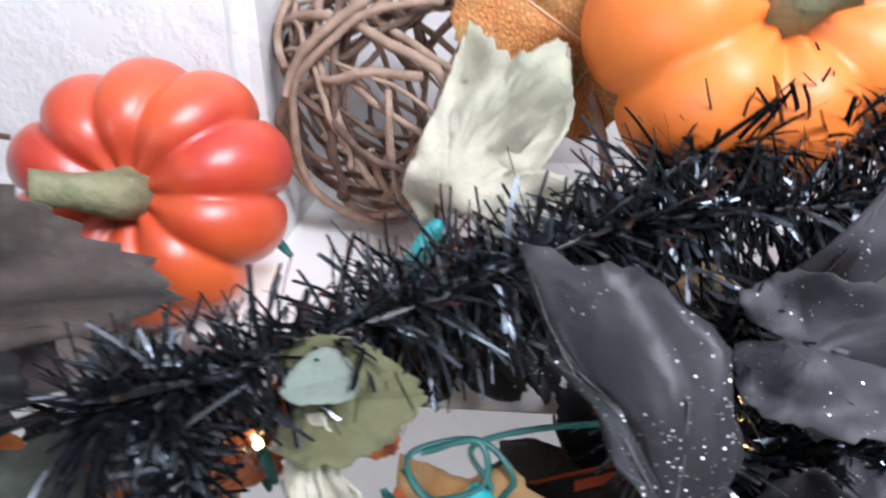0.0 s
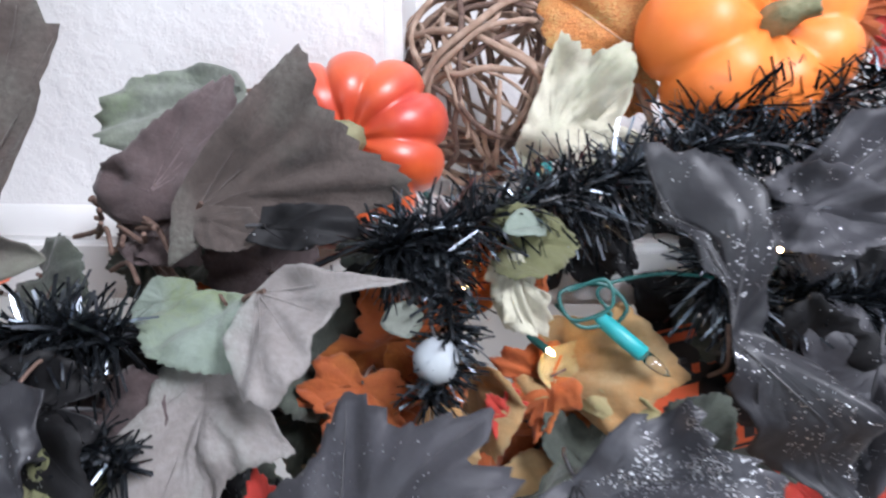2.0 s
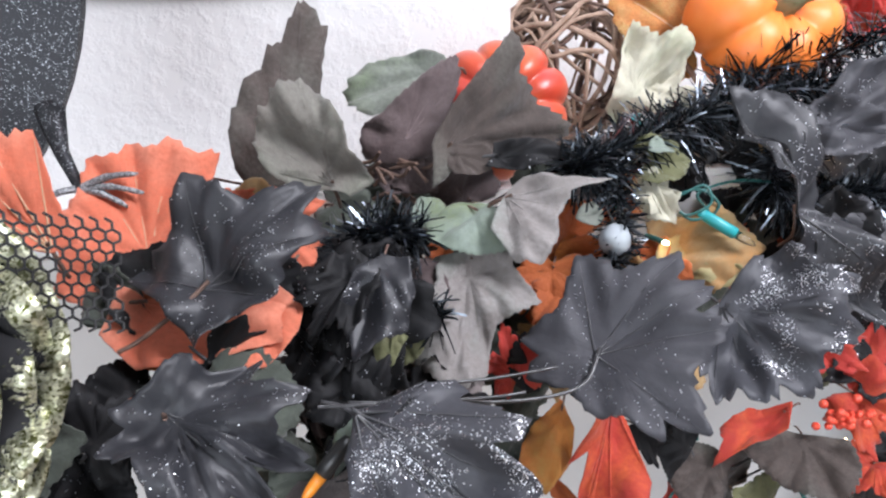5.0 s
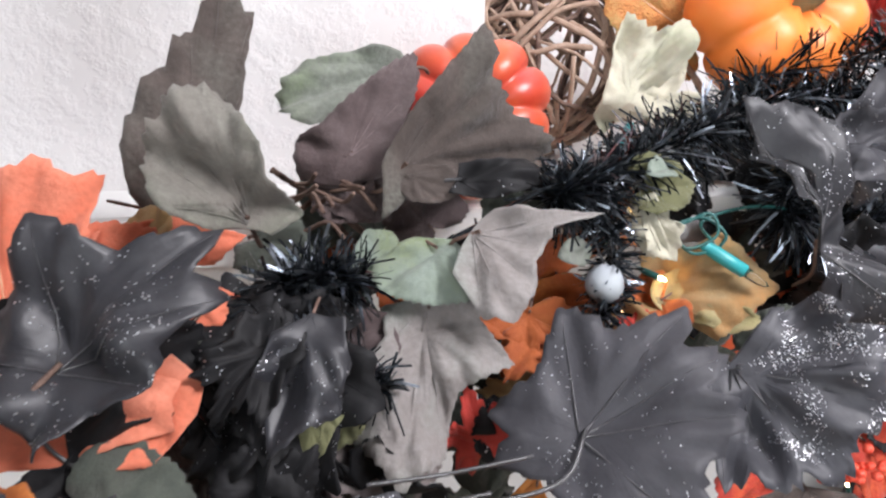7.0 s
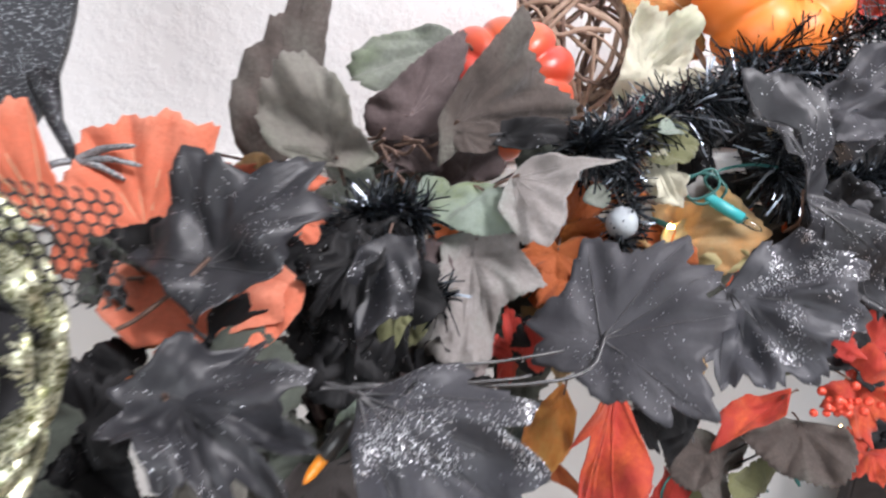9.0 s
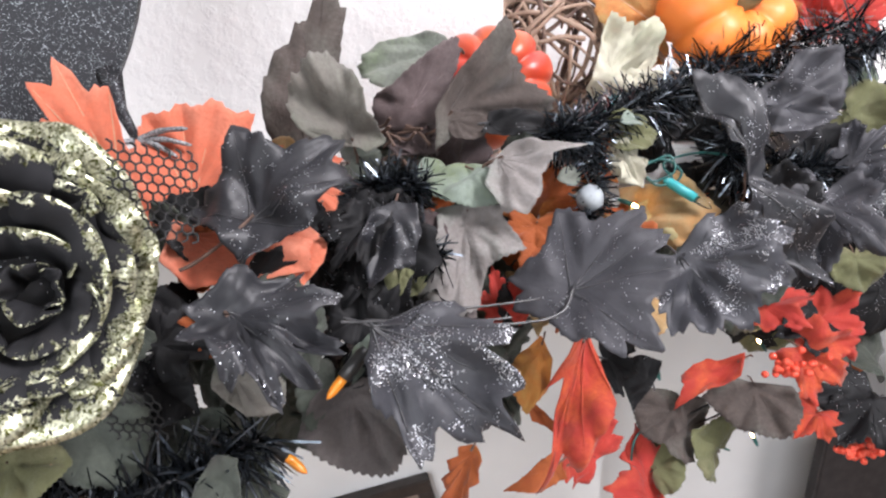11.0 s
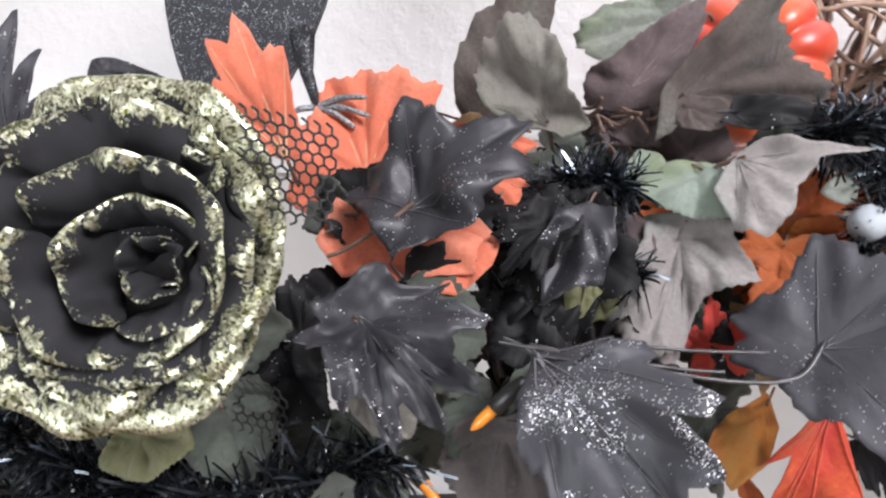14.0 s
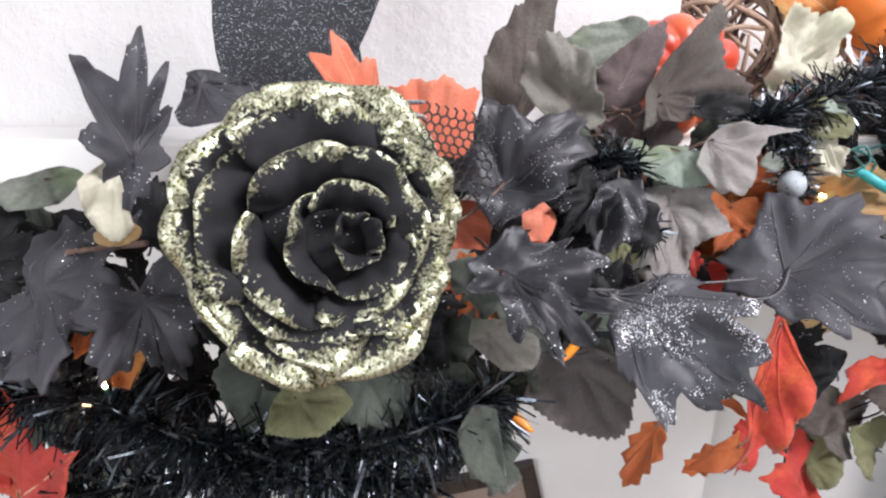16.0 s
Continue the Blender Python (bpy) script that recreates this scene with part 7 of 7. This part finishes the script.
leaf("lobed", (-0.1850, 0.0260, 1.3902), (-0.1621, 0.0237, 1.3832), (0.10, -0.80, 0.60), 1.0, "deepgreen", "dark green cloth leaf under the garland", 0.30, 0.30, 0.070, 479, lobes=((-160, 0.8), (-52, 0.77), (0, 1.0), (64, 0.76), (139, 0.88)), notch=1.03, teeth=0.030)
leaf("lobed", (-0.3286, 0.0320, 1.5029), (-0.3204, 0.0250, 1.4760), (0.45, -0.82, 0.35), 1.0, "cream", "cream cloth leaf, curled and creased", 0.30, 0.40, 0.100, 480, lobes=((0, 1.0), (17, 1.19), (40, 0.91), (74, 0.58), (112, 0.14)), notch=1.04, teeth=0.020, ruffle=0.60)
leaf("lobed", (-0.3739, 0.0600, 1.4891), (-0.3940, 0.0483, 1.4884), (0.45, -0.80, 0.40), 1.0, "sage", "sage grey-green cloth leaf with a toothed rim", 0.20, 0.30, 0.060, 481, lobes=((-99, 0.57), (-34, 1.0), (0, 1.0), (18, 0.4), (141, 0.4), (180, 0.69)), notch=1.06, teeth=0.020)

# ---- pumpkins, vine ball, berries ----
pumpkin((-0.0025, 0.2390, 1.5210), (0.02, -0.92, 0.32), 0.0460, 0.060, 10, "redpumpkin", "small shiny red-orange foam pumpkin lying against the wall", 0.022, -1.6)
pumpkin((0.1970, 0.2820, 1.5710), (0.11, -0.97, 0.37), 0.0575, 0.078, 7, "pumpkin", "bright orange foam pumpkin with a green stem", 0.014, 1.3)
vine_ball((0.0660, 0.3380, 1.5360), 0.0590)
berry((0.0410, 0.1350, 1.4640), 0.0085, "frosted grey berry on a short wire")
berry((0.2920, 0.2500, 1.5280), 0.0075, "frosted pale berry on a short wire")
berry_cluster((0.2420, 0.1850, 1.2980))
berry_cluster((0.3200, 0.1900, 1.2060))

# ---- rose and bird ----
rose((-0.2295, -0.0160, 1.4880), (0.25, -0.89, 0.38), 0.93)
bird((-0.2640, 0.1450, 1.5650), (-0.1940, 0.1170, 1.5165))
hex_net((-0.1900, 0.0020, 1.5320), (-0.1610, 0.0110, 1.5240), (-0.1930, -0.0040, 1.4980))
hex_net((-0.2150, 0.0120, 1.4220), (-0.1920, 0.0120, 1.4190), (-0.2090, 0.0000, 1.4070))

# ---- tinsel ----
tinsel([(0.3060, 0.2400, 1.5500), (0.2380, 0.2350, 1.5290), (0.1540, 0.2200, 1.5240), (0.0950, 0.1900, 1.5120), (0.0410, 0.1600, 1.5040), (0.0200, 0.1520, 1.4980)], 0.0185, 2300, 297, "black foil tinsel rope across the garland")
tinsel([(0.2920, 0.2500, 1.5650), (0.2270, 0.2500, 1.5430), (0.1770, 0.2450, 1.5380), (0.1360, 0.2300, 1.5130), (0.0800, 0.2000, 1.5030)], 0.0240, 1100, 298, "loose black foil tinsel rope below the pumpkin")
tinsel([(0.1860, 0.2000, 1.5130), (0.1600, 0.1900, 1.4750), (0.2080, 0.2000, 1.4520), (0.2820, 0.2200, 1.4520)], 0.0190, 1200, 299, "black foil tinsel rope hanging in a loop")
tinsel([(0.0440, 0.1500, 1.5000), (0.0460, 0.1400, 1.4680), (0.0380, 0.1300, 1.4490)], 0.0120, 500, 300, "black foil tinsel end hanging down")
tinsel([(-0.0650, 0.1200, 1.4790), (-0.0900, 0.1150, 1.4830), (-0.1140, 0.1050, 1.4630), (-0.1310, 0.0900, 1.4520)], 0.0150, 1100, 301, "black foil tinsel rope under the leaves")
tinsel([(-0.4110, 0.0200, 1.3960), (-0.3570, 0.0100, 1.3980), (-0.3140, 0.0000, 1.3860), (-0.2700, -0.0050, 1.3760), (-0.2200, -0.0050, 1.3780), (-0.1780, 0.0100, 1.3820), (-0.1540, 0.0300, 1.3820)], 0.0220, 1600, 302, "black foil tinsel rope under the rose")
tinsel([(-0.3620, 0.0000, 1.3480), (-0.3000, -0.0100, 1.3650), (-0.2410, -0.0100, 1.3640), (-0.1890, 0.0000, 1.3510)], 0.0180, 1000, 303, "black foil tinsel rope low on the garland")
tinsel([(0.1900, 0.2000, 1.4560), (0.2150, 0.2000, 1.4620), (0.2610, 0.2100, 1.4560)], 0.0150, 800, 304, "black foil tinsel rope behind the leaves")
tinsel([(-0.0730, 0.1000, 1.4530), (-0.0570, 0.0950, 1.4450)], 0.0120, 160, 305, "black foil tinsel tuft")

# ---- string lights ----
mini_light((0.1101, 0.1720, 1.4617), (0.1240, 0.1610, 1.4530), "teal", False)
mini_light((0.0910, 0.2400, 1.5100), (0.0820, 0.2250, 1.4980), "teal", False)
mini_light((0.1950, 0.2100, 1.4580), (0.1810, 0.2050, 1.4660), "greenwire", True)
mini_light((0.0830, 0.1850, 1.4460), (0.0870, 0.1800, 1.4450), "greenwire", True)
mini_light((-0.1040, 0.0400, 1.4180), (-0.1220, 0.0300, 1.4000), "blackplastic", False)
mini_light((0.2600, 0.2300, 1.5080), (0.2570, 0.2250, 1.4940), "orangebulb", False)
mini_light((-0.3370, 0.0100, 1.3980), (-0.3370, 0.0050, 1.4070), "greenwire", True)
mini_light((0.2930, 0.2400, 1.2250), (0.2870, 0.2400, 1.2420), "greenwire", True)
mini_light((0.2450, 0.2200, 1.1990), (0.2380, 0.2200, 1.2110), "greenwire", True)
mini_light((0.2580, 0.2500, 1.2790), (0.2490, 0.2500, 1.2900), "greenwire", True)
mini_light((-0.1510, 0.0400, 1.3700), (-0.1360, 0.0300, 1.3610), "blackplastic", False)
mini_light((0.0540, 0.1700, 1.4690), (0.0530, 0.1700, 1.4730), "greenwire", True)
mini_light((0.1900, 0.2000, 1.4780), (0.1880, 0.1950, 1.4860), "greenwire", True)
mini_light((0.0320, 0.2620, 1.4910), (0.0290, 0.2620, 1.4950), "greenwire", True)
mini_light((0.0390, 0.2000, 1.4350), (0.0380, 0.2000, 1.4410), "greenwire", True)
mini_light((0.1070, 0.1500, 1.3230), (0.1040, 0.1500, 1.3320), "greenwire", True)
wire([(0.0940, 0.1740, 1.4750), (0.1090, 0.1740, 1.4800), (0.1110, 0.1690, 1.4700), (0.0960, 0.1690, 1.4640), (0.0910, 0.1740, 1.4740), (0.1090, 0.1790, 1.4760), (0.1190, 0.1740, 1.4680), (0.1150, 0.1740, 1.4580), (0.1220, 0.1720, 1.4530)], "greenwire", 0.0009)
wire([(0.0890, 0.1740, 1.4690), (0.1000, 0.1690, 1.4610), (0.1130, 0.1740, 1.4630), (0.1080, 0.1790, 1.4740), (0.1370, 0.1840, 1.4790), (0.1780, 0.1940, 1.4710)], "greenwire", 0.0009)
wire([(-0.1130, 0.0450, 1.4340), (-0.0780, 0.0450, 1.4320), (-0.0390, 0.0550, 1.4250), (-0.0250, 0.0580, 1.4240)], "stem", 0.0008)
wire([(-0.0990, 0.0400, 1.4350), (-0.0760, 0.0350, 1.4180), (-0.0570, 0.0300, 1.4010)], "stem", 0.0008)
wire([(-0.0670, 0.0600, 1.4310), (-0.0400, 0.0650, 1.4280), (-0.0070, 0.0700, 1.4280)], "stem", 0.0008)
wire([(-0.0650, 0.1300, 1.4690), (-0.0450, 0.1400, 1.4760), (-0.0150, 0.1450, 1.4900), (0.0200, 0.1500, 1.5050), (0.0550, 0.1600, 1.5080)], "tinsel", 0.0012)
wire([(-0.1030, 0.1850, 1.5090), (-0.0880, 0.1800, 1.4990), (-0.0730, 0.1700, 1.4910), (-0.0610, 0.1600, 1.4830)], "twig", 0.0016)
wire([(-0.0940, 0.1800, 1.4880), (-0.0780, 0.1780, 1.4990), (-0.0630, 0.1700, 1.4870)], "twig", 0.0013)
wire([(-0.0830, 0.1800, 1.5010), (-0.0740, 0.1720, 1.4840), (-0.0640, 0.1650, 1.4750)], "twig", 0.0014)
wire([(-0.1710, 0.1700, 1.5020), (-0.1490, 0.1650, 1.4980), (-0.1160, 0.1600, 1.4950)], "twig", 0.0008)
wire([(-0.3630, 0.0300, 1.4610), (-0.3390, 0.0300, 1.4640), (-0.3160, 0.0250, 1.4680)], "twig", 0.0016)
wire([(0.1470, 0.3000, 1.5430), (0.1500, 0.2800, 1.5300), (0.1520, 0.2600, 1.5130)], "vine", 0.0022)
wire([(0.1250, 0.2000, 1.1500), (0.1130, 0.1900, 1.2350), (0.1470, 0.2000, 1.2410), (0.2200, 0.2200, 1.1930)], "greenwire", 0.0010)
wire([(0.1720, 0.2000, 1.2400), (0.2010, 0.2100, 1.2430), (0.1940, 0.2100, 1.2540), (0.1660, 0.2000, 1.2510)], "blackplastic", 0.0009)
wire([(-0.0850, 0.1650, 1.4940), (-0.0780, 0.1580, 1.5020), (-0.0750, 0.1500, 1.5010)], "twig", 0.0010)
wire([(-0.0760, 0.1650, 1.5030), (-0.0650, 0.1580, 1.5060), (-0.0620, 0.1500, 1.5080)], "twig", 0.0010)
wire([(-0.0830, 0.1650, 1.5040), (-0.0710, 0.1580, 1.5000), (-0.0660, 0.1500, 1.5060)], "twig", 0.0010)
wire([(-0.0890, 0.1650, 1.4850), (-0.0780, 0.1580, 1.4910), (-0.0710, 0.1500, 1.4860)], "twig", 0.0010)
wire([(-0.1010, 0.1650, 1.4990), (-0.0880, 0.1580, 1.5040), (-0.0810, 0.1500, 1.5100)], "twig", 0.0010)
wire([(-0.0920, 0.1650, 1.4990), (-0.0840, 0.1580, 1.5050), (-0.0790, 0.1500, 1.4980)], "twig", 0.0010)
wire([(-0.0750, 0.1650, 1.5060), (-0.0660, 0.1580, 1.5070), (-0.0620, 0.1500, 1.5080)], "twig", 0.0010)
wire([(-0.0760, 0.1650, 1.5100), (-0.0650, 0.1580, 1.5060), (-0.0570, 0.1500, 1.4980)], "twig", 0.0010)
wire([(-0.0910, 0.1650, 1.5070), (-0.0850, 0.1580, 1.5090), (-0.0810, 0.1500, 1.5150)], "twig", 0.0010)

# ---- tag, frame, plaque ----
tag_sign((0.1310, 0.2050, 1.3950), (0.2130, 0.2220, 1.4100), (0.1360, 0.2020, 1.3610))
tagged(box("black_panel", (0.590, 0.53, 0.0), (1.210, 0.555, 0.996), M["ink_print"], bevel=0.004), "matte black panel standing against the lower wall", "panel")
dark_frame((-0.0280, 0.5400, 0.9270))
plaque((-0.1010, 0.2830, 1.6030))
